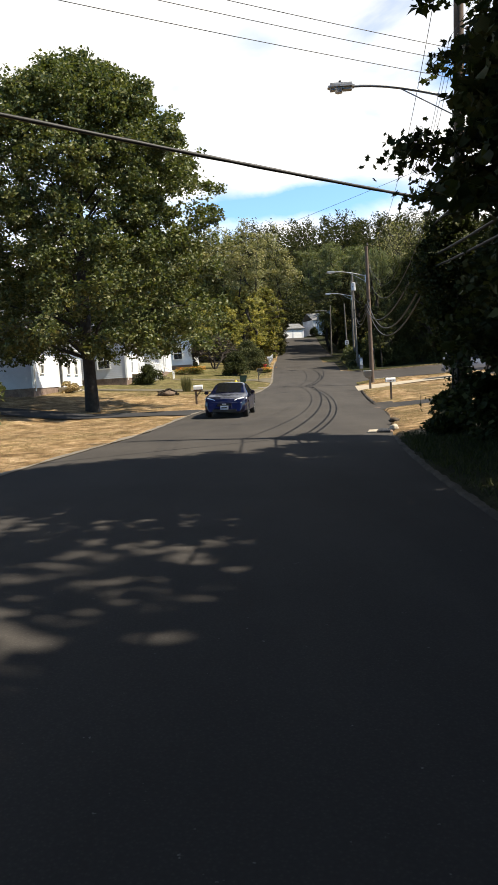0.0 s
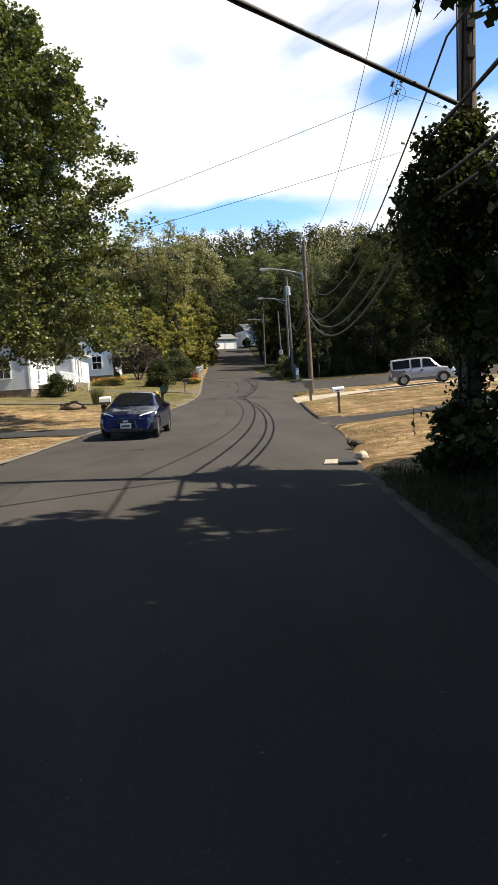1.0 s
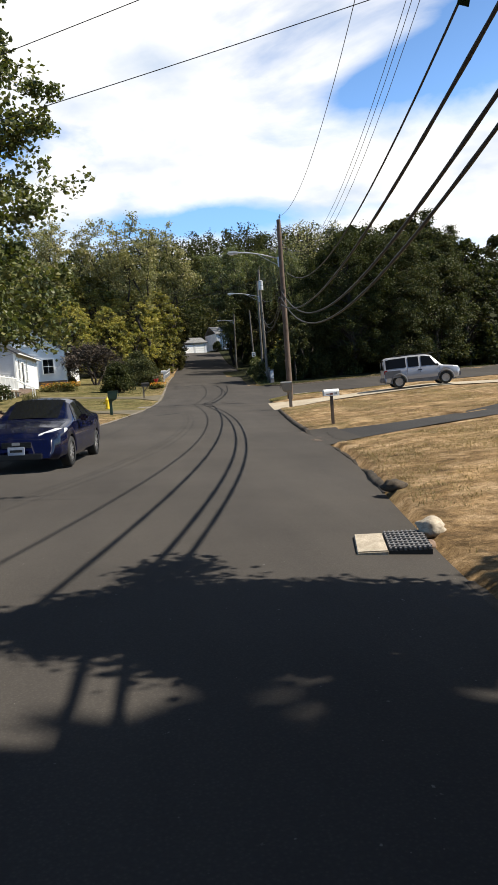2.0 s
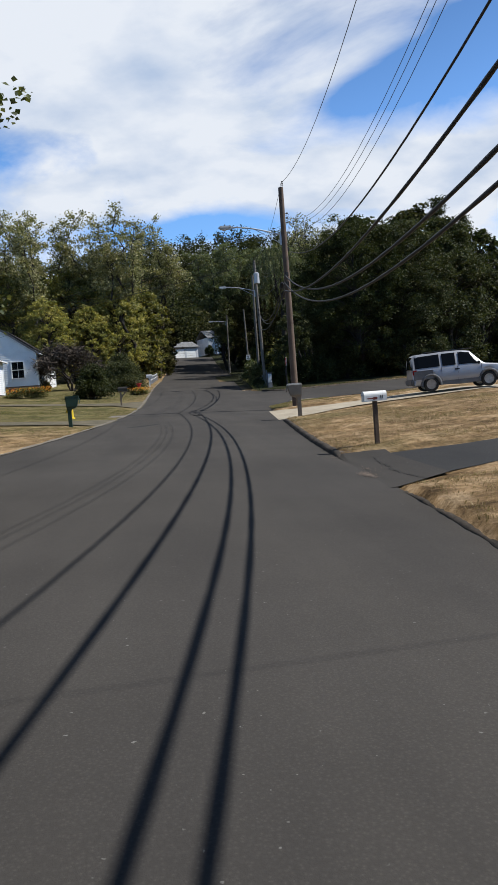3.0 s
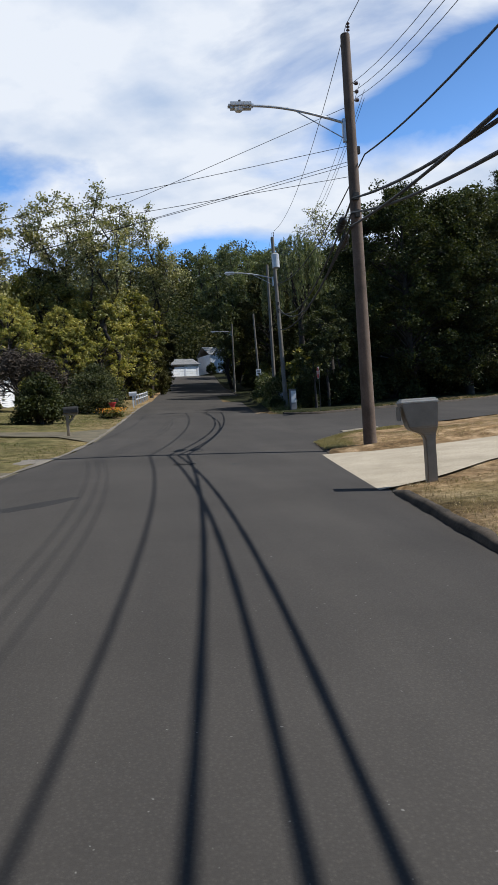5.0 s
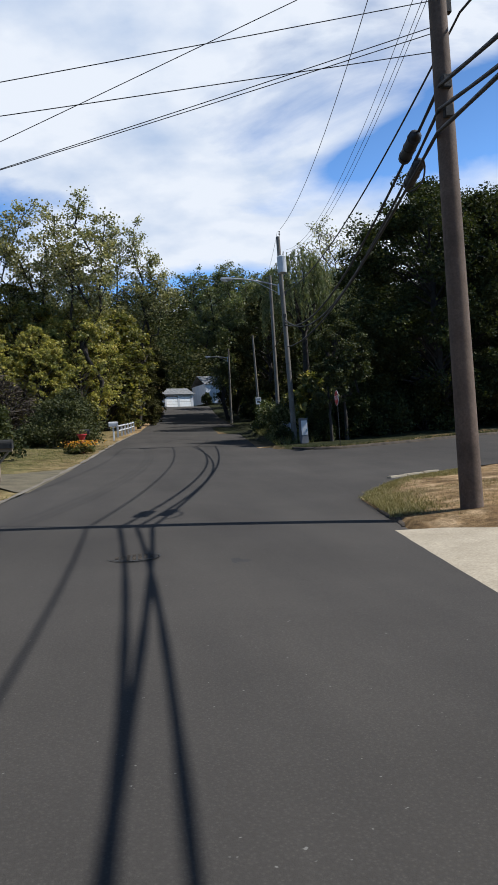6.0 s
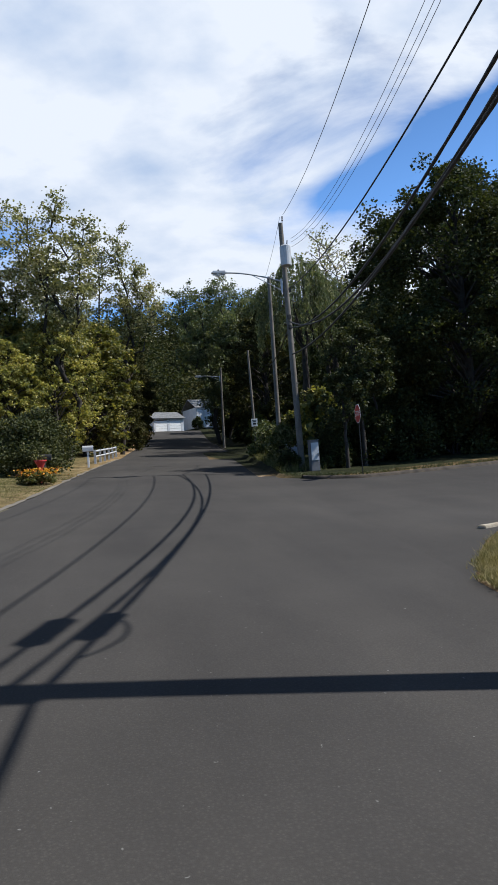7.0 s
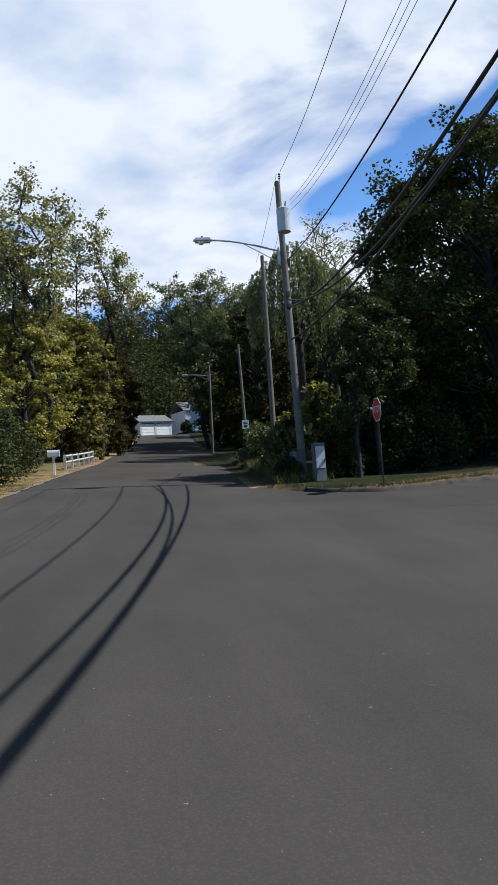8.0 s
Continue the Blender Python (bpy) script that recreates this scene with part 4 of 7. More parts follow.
    raw("limb", v, f, M_BARK, root, True)
    v, f = lobed_leaves(rng, np.concatenate(pts), size)
    raw("bough_leaves", v, f, M_DARK_LEAF, root)


near_tree.matrix_world = near_tree.matrix_basis
bough(near_tree, (7.3, 10.0, 4.6), (2.75, 12.5, 5.4), 31, 0.35, 36, 1000, 0.15)
bough(near_tree, (7.3, 10.2, 4.4), (3.4, 12.9, 4.75), 32, 0.4, 36, 1000, 0.15)
bough(near_tree, (7.3, 10.2, 6.0), (3.9, 13.4, 7.3), 33, 0.5, 40, 1200, 0.15)
bough(near_tree, (7.3, 10.2, 7.0), (4.1, 13.4, 8.6), 34, 0.6, 40, 1200, 0.15)
bough(near_tree, (7.3, 10.2, 5.0), (4.5, 13.6, 6.3), 36, 0.6, 40, 1300, 0.15)


def road_border():
    """Pale grit along the lawn side of the road."""
    ys = np.arange(8, 110, 0.6)
    v = []
    for y in ys:
        e = float(left_edge(y)) - 0.02
        w = max(0.02, 0.13 + 0.2 * noise.noise((y * 0.6, 2, 0)) + 0.16 * noise.noise((y * 2.3, 5, 0)))
        for k in (0.0, 0.5, 1.0):
            x = e - w * (k - 0.35) * 1.2
            v.append((x, y, float(road_level(x, y)) + 0.022 + 0.01 * (k == 0.5)))
    f = [(3 * i + k, 3 * i + k + 1, 3 * i + k + 4, 3 * i + k + 3) for i in range(len(ys) - 1) for k in (0, 1)]
    tagged(raw("road_border", v, f, M_DUST, None, True), "pale grit along the road's edge", "border", kind="structure")


road_border()
tree("roadside_tree", "dense dark tree on the shady verge", 6.6, 15.0, land(6.6, 15.0), 5.4, 0.0, 2.1, 1.3, 0.2, 190, 0.7, 34000, 0.16, M_DARK_LEAF, 6, 0.35, hollow=0.1)
tree("roadside_tree", "dark bushy tree behind the utility pole", 11.6, 17.6, land(11.6, 17.6), 7.5, 0.2, 3.4, 2.6, 0.24, 110, 0.95, 16000, 0.22, M_DARK_LEAF, 9, 0.4, hollow=0.1)
tree("roadside_tree", "dense dark growth along the shady verge", 6.9, 12.2, land(6.9, 12.2), 6.0, 0.0, 2.0, 2.4, 0.16, 130, 0.7, 24000, 0.16, M_DARK_LEAF, 15, 0.35, hollow=0.05)
tree("roadside_tree", "tall dark tree close to the road", 8.4, -0.9, land(8.4, -0.9), 14.5, 2.2, 5.4, 3.7, 0.36, 240, 1.1, 24000, 0.36, M_DARK_LEAF, 7, 0.42)
# this tree and the next stand out of view, added to block sky light
tree("roadside_tree", "unseen dark tree added further back to block sky light", 8.0, -7.5, land(8.0, -7.5), 16.0, 2.4, 7.5, 5.5, 0.36, 200, 1.4, 16000, 0.5, M_DARK_LEAF, 8, 0.5)
behind = tree("roadside_tree", "unseen tree added behind the start to block sky light", 9.5, -17, land(9.5, -17), 16.5, 2.4, 7.5, 6.5, 0.36, 150, 1.5, 10000, 0.6, M_DARK_LEAF, 10, 0.5)
tree("roadside_tree", "tall open tree behind the verge", 12.5, 3.4, land(12.5, 3.4), 18.5, 8.0, 4.2, 2.2, 0.34, 70, 0.9, 4600, 0.26, M_DARK_LEAF, 16, 0.45)
# unseen copies behind and beside the start, also there to block sky light
again(behind, -11.5, -6.0, 140, 1.0)
again(behind, -12.0, -19.0, 60, 1.05)
again(behind, 16.5, 2.0, 60, 1.05)
again(behind, 17.5, 13.0, 200, 1.0)

# the wood behind the side street
tree("wood_tree", "dark dense broadleaf tree at the edge of the wood", 22.6, 85.4, land(22.6, 85.4), 14.6, 1.8, 5.8, 4.9, 0.3, 260, 1.15, 92000, 0.155, M_DARK_LEAF, 11, 0.45)
tree("wood_tree", "tall maple at the edge of the wood", 27.4, 86.6, land(27.4, 86.6), 14.6, 1.6, 5.0, 5.2, 0.32, 200, 1.15, 70000, 0.16, M_EDGE_LEAF, 12, 0.5)
tree("wood_tree", "dark green tree in the wood", 33.4, 89.5, land(33.4, 89.5), 15.2, 1.6, 4.6, 4.6, 0.28, 160, 1.2, 50000, 0.2, M_EDGE_LEAF, 13, 0.4)
deep_a = tree("wood_tree", "dark broadleaf tree deep in the wood", 39, 93.5, land(39, 93.5), 14.6, 0.4, 5.0, 5.0, 0.3, 150, 1.0, 13000, 0.32, M_DARK_LEAF, 17, 0.45)
road_end = tree("wood_tree", "dark tree leaning over the end of the road", 5.4, 152, land(5.4, 152), 12.2, 0.4, 4.3, 4.3, 0.3, 170, 0.85, 15000, 0.26, M_WOODS, 19, 0.45)
deep_b = tree("wood_tree", "tall green tree deep in the wood", 45.5, 97, land(45.5, 97), 15.4, 0.4, 4.8, 4.8, 0.3, 150, 1.0, 13000, 0.32, M_WOODS, 18, 0.5)
for i, (x, y, s) in enumerate(((39.5, 106, 1.0), (53, 102, 1.0), (28, 99, 1.2), (36, 104, 1.25), (25.5, 104, 0.75), (46, 114, 1.1), (62, 113, 1.05), (21.0, 131, 1.0), (24, 140, 1.1), (21, 155, 1.0), (30, 128, 1.1), (72, 119, 1.0), (38, 142, 1.1), (25, 172, 1.0), (33, 160, 1.1))):
    again((deep_a, deep_b)[i % 2], x, y, 77 * i, s)


def willow_tree(x, y, z, tall, r, seed):
    """A dome of long hanging strands over a forked trunk."""
    rng = np.random.default_rng(seed)
    root = thing("willow_tree", x, y, z, 0, "pale willow with long drooping strands above the poles", "tree")
    chunks = [pipe_arrays(np.array([[0, 0, -0.2], [0.1, 0, tall * 0.3], [0.2, 0.1, tall * 0.6]]), [0.4, 0.32, 0.2], 8)]
    pts = []
    for i in range(200):
        a, u = rng.uniform(0, 2 * math.pi), math.sqrt(rng.uniform(0, 1))
        top = np.array([math.cos(a) * r * u, math.sin(a) * r * u, tall * (1 - 0.3 * u ** 2.4) - rng.uniform(0, 1.2)])
        if i % 9 == 0:
            chunks.append(pipe_arrays(limb_points(rng, (0.15, 0.05, tall * 0.5), top, 0.8), np.linspace(0.1, 0.015, 6), 5))
        long, sway = rng.uniform(1.5, 5.0), rng.normal(size=2) * 0.35
        k = int(long * 22)
        t = rng.uniform(0, 1, k)
        bow = np.stack([sway[0] * t + math.cos(a) * 0.5 * np.sin(t * 2), sway[1] * t + math.sin(a) * 0.5 * np.sin(t * 2), 0.25 * np.sin(t * 3) - long * t], -1)
        pts.append(top + bow + rng.normal(size=(k, 3)) * [0.07, 0.07, 0.05])
    v, f = joined(chunks)
    raw("trunk", v, f, M_BARK, root, True)
    v, f = leaf_arrays(rng, np.concatenate(pts), 0.3, 0.1, 1.8, 0.16)
    raw("crown", v, f, M_WILLOW, root)
    return root


willow = willow_tree(20.9, 112, land(20.9, 112), 17.2, 4.0, 14)
again(willow, 25.5, 117, 130, 0.95)
# the turning trees left of the road


def open_tree(label, x, y, z, tall, low, trunk, reach, leaders, mat, seed, per=50, leaf=0.22):
    """A tall tree of thin rising limbs, with small separate sprays of leaves and sky between them."""
    rng = np.random.default_rng(seed)
    root = thing("poplar_tree", x, y, z, 0, label, "tree")
    chunks, pts = [], []
    fork = tall * 0.3
    for n, (dx, dy, part_top) in enumerate(leaders):
        top = np.array([dx, dy, tall * part_top])
        line = limb_points(rng, (0, 0, -0.3) if n == 0 else (0, 0, fork * rng.uniform(0.8, 1.2)), top, 0.0, 9)
        if n:
            line[1:-1, :2] += (top[:2] * np.sin(np.linspace(0, math.pi, 9))[1:-1, None]) * 0.22
        chunks.append(pipe_arrays(line, np.linspace(trunk if n == 0 else trunk * 0.6, 0.03, 9), 7))
        h = low
        turn = rng.uniform(0, 6)
        while h < top[2] + 0.2:
            turn += 2.4 + rng.normal() * 0.4
            u = np.clip((h - low) / (top[2] - low), 0, 1)
            base = np.array([np.interp(h, line[:, 2], line[:, k]) for k in range(3)])
            out = reach * (0.5 + 0.6 * math.sin(math.pi * (u * 0.72 + 0.12))) * rng.uniform(0.4, 1.1) * (1 - 0.3 * u ** 4)
            tip = base + [math.cos(turn) * out, math.sin(turn) * out, out * rng.uniform(0.25, 0.9)]
            limb = limb_points(rng, base, tip, 0.05 * out, 6)
            chunks.append(pipe_arrays(limb, np.linspace(0.05, 0.012, 6), 4))
            for q in np.arange(0.3, 1.08, 0.42 / max(out, 0.5)):
                c = base + (tip - base) * q + rng.normal(size=3) * 0.24
                s = rng.uniform(0.26, 0.6)
                k = int(per * s / 0.36 * rng.uniform(0.6, 1.3))
                pts.append(c + rng.normal(size=(k, 3)) * [s, s, s * 0.75] * 0.72)
            h += rng.uniform(0.34, 0.7)
    v, f = joined(chunks)
    raw("trunk", v, f, M_BARK, root, True)
    v, f = leaf_arrays(rng, np.concatenate(pts), leaf, 0.2, 0.25)
    raw("crown", v, f, mat, root)
    return root


COTTON = "tall yellowing cottonwood with a thin open crown"
turn_a = open_tree(COTTON, 0.6, 109, land(0.6, 109), 21.0, 9.0, 0.26, 2.1, ((0.3, 0, 1.0), (2.3, 0.5, 0.9), (-1.9, -0.6, 0.92)), M_COTTON, 21, per=40)
turn_e = open_tree(COTTON, 4.6, 120, land(4.6, 120), 21.2, 11.0, 0.24, 2.0, ((0.9, 0, 1.0), (2.6, -0.5, 0.84), (-1.4, 0.8, 0.94), (3.6, 0.4, 0.7)), M_COTTON, 25, per=40)
turn_f = open_tree(COTTON, -4.6, 111.5, land(-4.6, 111.5), 20.2, 9.5, 0.24, 2.1, ((0.3, 0, 1.0), (-2.4, 0.5, 0.95), (1.8, 0.3, 0.88)), M_COTTON, 26, per=40)
turn_b = tree("roadside_tree", "yellow-green tree beside the road", -0.2, 110, land(-0.2, 110), 11.6, 1.4, 3.6, 3.4, 0.22, 300, 0.55, 32000, 0.17, M_YELLOW_LEAF, 22, 0.45)
turn_c = tree("roadside_tree", "bushy green tree with yellow patches", -6.0, 112, land(-6, 112), 13.6, 0.8, 5.0, 4.6, 0.28, 260, 0.8, 20000, 0.27, M_TURNING, 23, 0.45)
turn_d = tree("roadside_tree", "dark bushy tree close to the road", 4.9, 128, land(4.9, 128), 11.2, 0.3, 2.5, 3.0, 0.2, 160, 0.65, 22000, 0.19, M_WOODS, 24, 0.42)
for src, x, y, s in ((turn_f, -9.5, 108, 0.96), (turn_a, -14, 116, 1.0), (turn_f, -19, 122, 1.0), (turn_e, -2.0, 122, 0.86), (turn_c, -13, 112, 1.0), (turn_c, -20, 116, 1.1), (turn_b, -8.0, 104.5, 0.85), (turn_c, -27, 118, 1.1), (turn_c, 1.5, 116.5, 0.95), (turn_b, -3.4, 107.5, 0.8), (turn_d, 2.6, 120.5, 0.85), (turn_d, 5.4, 138, 1.1), (road_end, 2.0, 136, 1.1), (road_end, -1, 132, 1.25), (road_end, 0.5, 151, 1.35), (road_end, 5.0, 171, 1.15), (road_end, 4.2, 163, 1.3), (deep_b, -8, 140, 1.0), (deep_b, -20, 138, 1.1), (deep_a, -34, 112, 1.1), (deep_b, -42, 106, 1.1), (deep_b, -36, 126, 1.1), (deep_a, -30, 100, 0.9)):
    again(src, x, y, 61 * x + 13 * y, s)


def pine_tree(label, x, y, tall, r, seed):
    """A conifer: whorls of slightly rising limbs with short needle sprays, narrowing to the top."""
    rng = np.random.default_rng(seed)
    root = thing("pine_tree", x, y, land(x, y), 0, label, "tree")
    chunks, pts = [pipe_arrays(np.array([[0, 0, -0.3], [0.05, 0, tall * 0.5], [0, 0.05, tall]]), [0.26, 0.16, 0.03], 8)], []
    h = tall * 0.18
    while h < tall:
        u = h / tall
        for k in range(5):
            a, out = rng.uniform(0, 2 * math.pi), r * (1.08 - u) ** 0.75 * rng.uniform(0.55, 1.1)
            tip = np.array([math.cos(a) * out, math.sin(a) * out, h + out * rng.uniform(0.1, 0.4)])
            chunks.append(pipe_arrays(limb_points(rng, (0, 0, h), tip, 0.04 * out, 4), np.linspace(0.04, 0.01, 4), 4))
            n = int(60 * out) + 12
            q = rng.uniform(0.2, 1.08, (n, 1)) ** 0.8
            pts.append(np.array([0, 0, h]) + (tip - [0, 0, h]) * q + rng.normal(size=(n, 3)) * [0.26, 0.26, 0.12])
        h += rng.uniform(0.35, 0.6)
    v, f = joined(chunks)
    raw("trunk", v, f, M_BARK, root, True)
    v, f = leaf_arrays(rng, np.concatenate(pts), 0.3, 0.1, -0.3, 0.14)
    raw("crown", v, f, M_EDGE_LEAF, root)
    return root


pine = pine_tree("tall dark pine rising above the wood", 34.2, 92.5, 18.0, 2.9, 47)
again(pine, 38.5, 95.5, 70, 0.93)
POPLAR = "tall pale green poplar far along the road"
poplar = open_tree(POPLAR, 16.4, 138, land(16.4, 138), 20.0, 4.0, 0.3, 2.5, ((0.8, 0, 1.0), (-3.6, 0.4, 0.96), (-1.6, -0.8, 0.93), (3.4, 0.3, 0.92)), M_WILLOW, 15, per=60, leaf=0.22)
again(poplar, 22.5, 142, 100, 0.98)
again(poplar, 19.5, 152, 200, 1.0)
again(deep_b, 22.5, 147, 30, 0.95)
twig = open_tree("thin half-bare tree with few pale leaves", 27.6, 126, land(27.6, 126), 22.0, 12.0, 0.16, 2.6, ((0.4, 0, 1.0), (-2.2, 0.4, 0.92), (2.2, 0, 0.9)), M_COTTON, 27, per=7)
again(twig, 25.0, 118, 140, 0.95)
again(twig, 31.0, 121, 250, 0.98)
tree("roadside_shrub", "tall sunlit shrub beside the leaning pole", 15.6, 81.9, land(15.6, 81.9), 6.3, 2.9, 1.55, 1.4, 0.1, 60, 0.42, 11000, 0.11, M_EDGE_LEAF, 28, 0.4)
tree("roadside_shrub", "dense leafy shrub behind the grey cabinet", 14.6, 81.2, land(14.6, 81.2), 4.3, 1.9, 1.0, 1.0, 0.08, 34, 0.42, 6000, 0.11, M_EDGE_LEAF, 29, 0.4)


def far_woods(name, label, spots, seed, tall, per, size, mat):
    """Woods too far to count: many small crowns in one mesh."""
    rng = np.random.default_rng(seed)
    pts = []
    for x, y in spots:
        h, r = tall * rng.uniform(0.75, 1.25), tall * rng.uniform(0.24, 0.36)
        d = rng.normal(size=(per, 3))
        d /= np.linalg.norm(d, axis=1, keepdims=True)
        lump = 1 + 0.35 * np.sin(d @ rng.normal(size=3) * 5) * np.sin(d @ rng.normal(size=3) * 4)
        d = d * rng.uniform(0.7, 1, (per, 1)) * lump[:, None] * [r, r, h * 0.5]
        pts.append(d + [x, y, float(height(x, y)) + h * 0.5])
    v, f = leaf_arrays(rng, np.concatenate(pts), size, 0.5)
    tagged(raw(name, v, f, mat), label, "woods", kind="stuff")


rng_w = np.random.default_rng(40)
spots = [(x + rng_w.normal() * 2.2, y + rng_w.normal() * 2.2) for y in np.arange(212, 345, 8.5) for x in np.arange(-60 - (y - 212) * 0.25, 95 + (y - 212) * 0.35, 7.5)]
far_woods("hill_woods", "dense green woods covering the distant hill", spots, 41, 12.0, 430, 0.78, M_HILL)
spots = [(x + rng_w.normal() * 2, y + rng_w.normal() * 2) for y in np.arange(190, 214, 8) for x in np.concatenate([np.arange(-60, 4, 6.5), np.arange(24, 80, 6.5)])]
far_woods("valley_woods", "dark woods at the foot of the hill", spots, 42, 15.0, 700, 0.66, M_WOODS)

# ---- poles, lamps and cables ----


def utility_pole(x, y, z, tall, r, mat, label, lean=(0, 0)):
    root = thing("utility_pole", x, y, z, 0, label, "utility pole")
    pts = np.array([[lean[0] * t, lean[1] * t, -0.3 + (tall + 0.3) * t] for t in np.linspace(0, 1, 12)])
    v, f = pipe_arrays(pts, np.linspace(r, r * 0.68, 12), 14)
    v2, f2 = np.concatenate([v, pts[-1:] + [[0, 0, 0.01]]]), f
    raw("shaft", v, f, mat, root, True)
    bm = bmesh.new()
    rod(bm, pts[-1] - [0, 0, 0.02], pts[-1] + [0, 0, 0.015], r * 0.68, r * 0.6, 14)
    part("top_cap", bm, mat, root)
    return root


def at_height(lean, tall, h):
    return Vector((lean[0] * h / tall, lean[1] * h / tall, h))


def street_light(pole, at, reach, rise, name="lamp_arm"):
    """A curved arm with a brace and a cobra head, from the pole over the road."""
    at = Vector(at)
    t = np.linspace(0, 1, 12)
    pts = np.stack([at.x - reach * t, np.full(12, at.y), at.z + rise * np.sin(t * math.pi / 2)], -1)
    v, f = pipe_arrays(pts, 0.035, 8)
    arm = raw(name, v, f, M_STEEL, pole, True)
    bm = bmesh.new()
    k = pts[6]
    rod(bm, (at.x, at.y, at.z - 0.42), k, 0.016, seg=6)
    box(bm, at.x - 0.02, at.y, at.z - 0.2, 0.08, 0.12, 0.6, 0.01)
    part("brace", bm, M_STEEL, arm)
    e = pts[-1]
    bm = bmesh.new()
    box(bm, e[0] - 0.28, e[1], e[2] + 0.0, 0.66, 0.28, 0.17, 0.06)
    part("lamp_head", bm, M_GREY_PAINT, arm, "grey cobra-head street light")
    bm = bmesh.new()
    rod(bm, (e[0] - 0.34, e[1], e[2] - 0.14), (e[0] - 0.34, e[1], e[2] - 0.06), 0.09, 0.13, 12)
    part("lens", bm, M_LENS, arm)
    bm = bmesh.new()
    rod(bm, (e[0] - 0.3, e[1], e[2] + 0.08), (e[0] - 0.3, e[1], e[2] + 0.15), 0.035, seg=8)
    part("photo_cell", bm, M_BLACK_TRIM, arm)
    return arm


def insulator(pole, a, out=0.16, up=0.0, size=0.05):
    a = Vector(a)
    bm = bmesh.new()
    b = a + Vector((out, 0, up))
    rod(bm, a, b, 0.014, seg=6)
    for k in (0.55, 0.75, 0.95):
        c = a.lerp(b, k)
        d = (b - a).normalized() * size * 0.3
        rod(bm, c - d, c + d, size, size * 0.75, 10)
    return part("insulator", bm, M_CERAMIC, pole)


def bracket(pole, a, size=(0.14, 0.1, 0.2)):
    bm = bmesh.new()
    box(bm, a[0], a[1], a[2], *size, 0.012)
    return part("cable_bracket", bm, M_DARK, pole)


def hang(a, b, sag, n=28):
    t = np.linspace(0, 1, n)[:, None]
    p = np.asarray(a, float) + (np.asarray(b, float) - np.asarray(a, float)) * t
    p[:, 2] -= sag * 4 * (t * (1 - t))[:, 0]
    return p


def level(x, y, z):
    """A place given by the road's own slope, set upright."""
    return Vector((x + CROSSFALL * (z - 1.5), y, z - CROSSFALL * (x - 0.115 * y)))


def cable(label, a, b, sag, r, mat=None, lashed=False, name="cable"):
    a, b = (level(*q) if isinstance(q, tuple) else q for q in (a, b))
    pts = hang(a, b, sag, 60 if lashed else 28)
    rr = r * (1 + (0.12 * np.sin(np.arange(len(pts)) * 2.3) if lashed else 0))
    v, f = pipe_arrays(pts, rr, 6)
    return tagged(raw(name, v, f, mat or M_CABLE, None, True), label, "cable", "overhead cables")


A_POLE, B_POLE, C_POLE = (5.4, 18.15), (9.93, 56.42), (12.95, 82.6)
A_Z, B_Z, C_Z = land(*A_POLE), land(*B_POLE), land(*C_POLE)
lean_a = (0.37, 0.0)
pole_a = utility_pole(*A_POLE, A_Z, 11.2, 0.17, M_POLE, "tall weathered brown utility pole among the roadside leaves", lean_a)
lean_b = (0.03, 0.0)
pole_b = utility_pole(*B_POLE, B_Z, 10.78, 0.18, M_POLE, "brown wooden utility pole on the corner islet", lean_b)
lean_c = (-0.17, 0.0)
pole_c = utility_pole(*C_POLE, C_Z, 10.9, 0.148, M_POLE_GREY, "grey leaning utility pole carrying a transformer", lean_c)
D_POLE, E_POLE, F_POLE = (14.0, 92.0), (15.45, 108.0), (15.15, 126.0)
utility_pole(*D_POLE, land(*D_POLE), 10.6, 0.14, M_POLE_GREY, "slim grey utility pole behind the weeds", (0.07, 0))
pole_e = utility_pole(*E_POLE, land(*E_POLE), 8.3, 0.12, M_POLE_GREY, "short grey pole with a small white sign", (-0.16, 0))
pole_f = utility_pole(*F_POLE, land(*F_POLE), 8.6, 0.14, M_POLE_GREY, "grey utility pole with a street light at the kerb", (0.2, 0))

street_light(pole_a, (0.18, 0, 8.3), 2.55, 0.45)
street_light(pole_b, (-0.14, 0, 8.5), 2.45, 0.46)
street_light(pole_c, (-0.3, 0, 8.3), 2.5, 0.43)
street_light(pole_f, (0.05, 0, 7.6), 2.0, 0.15)
for pole, tall, lean in ((pole_a, 11.2, lean_a), (pole_b, 10.78, lean_b), (pole_c, 10.9, lean_c)):
    insulator(pole, at_height(lean, tall, tall - 0.1) + Vector((0.08, 0, 0)), 0.02, 0.42)
    for k in (0, 1, 2):
        insulator(pole, at_height(lean, tall, tall - 1.25 - 0.22 * k) + Vector((0.12, 0, 0)), 0.14)
    bracket(pole, at_height(lean, tall, tall - 3.0) + Vector((0.14, 0, 0)))
    bracket(pole, at_height(lean, tall, tall - 4.25) + Vector((-0.02, -0.16, 0)))
    bracket(pole, at_height(lean, tall, tall - 4.7) + Vector((-0.02, -0.16, 0)))
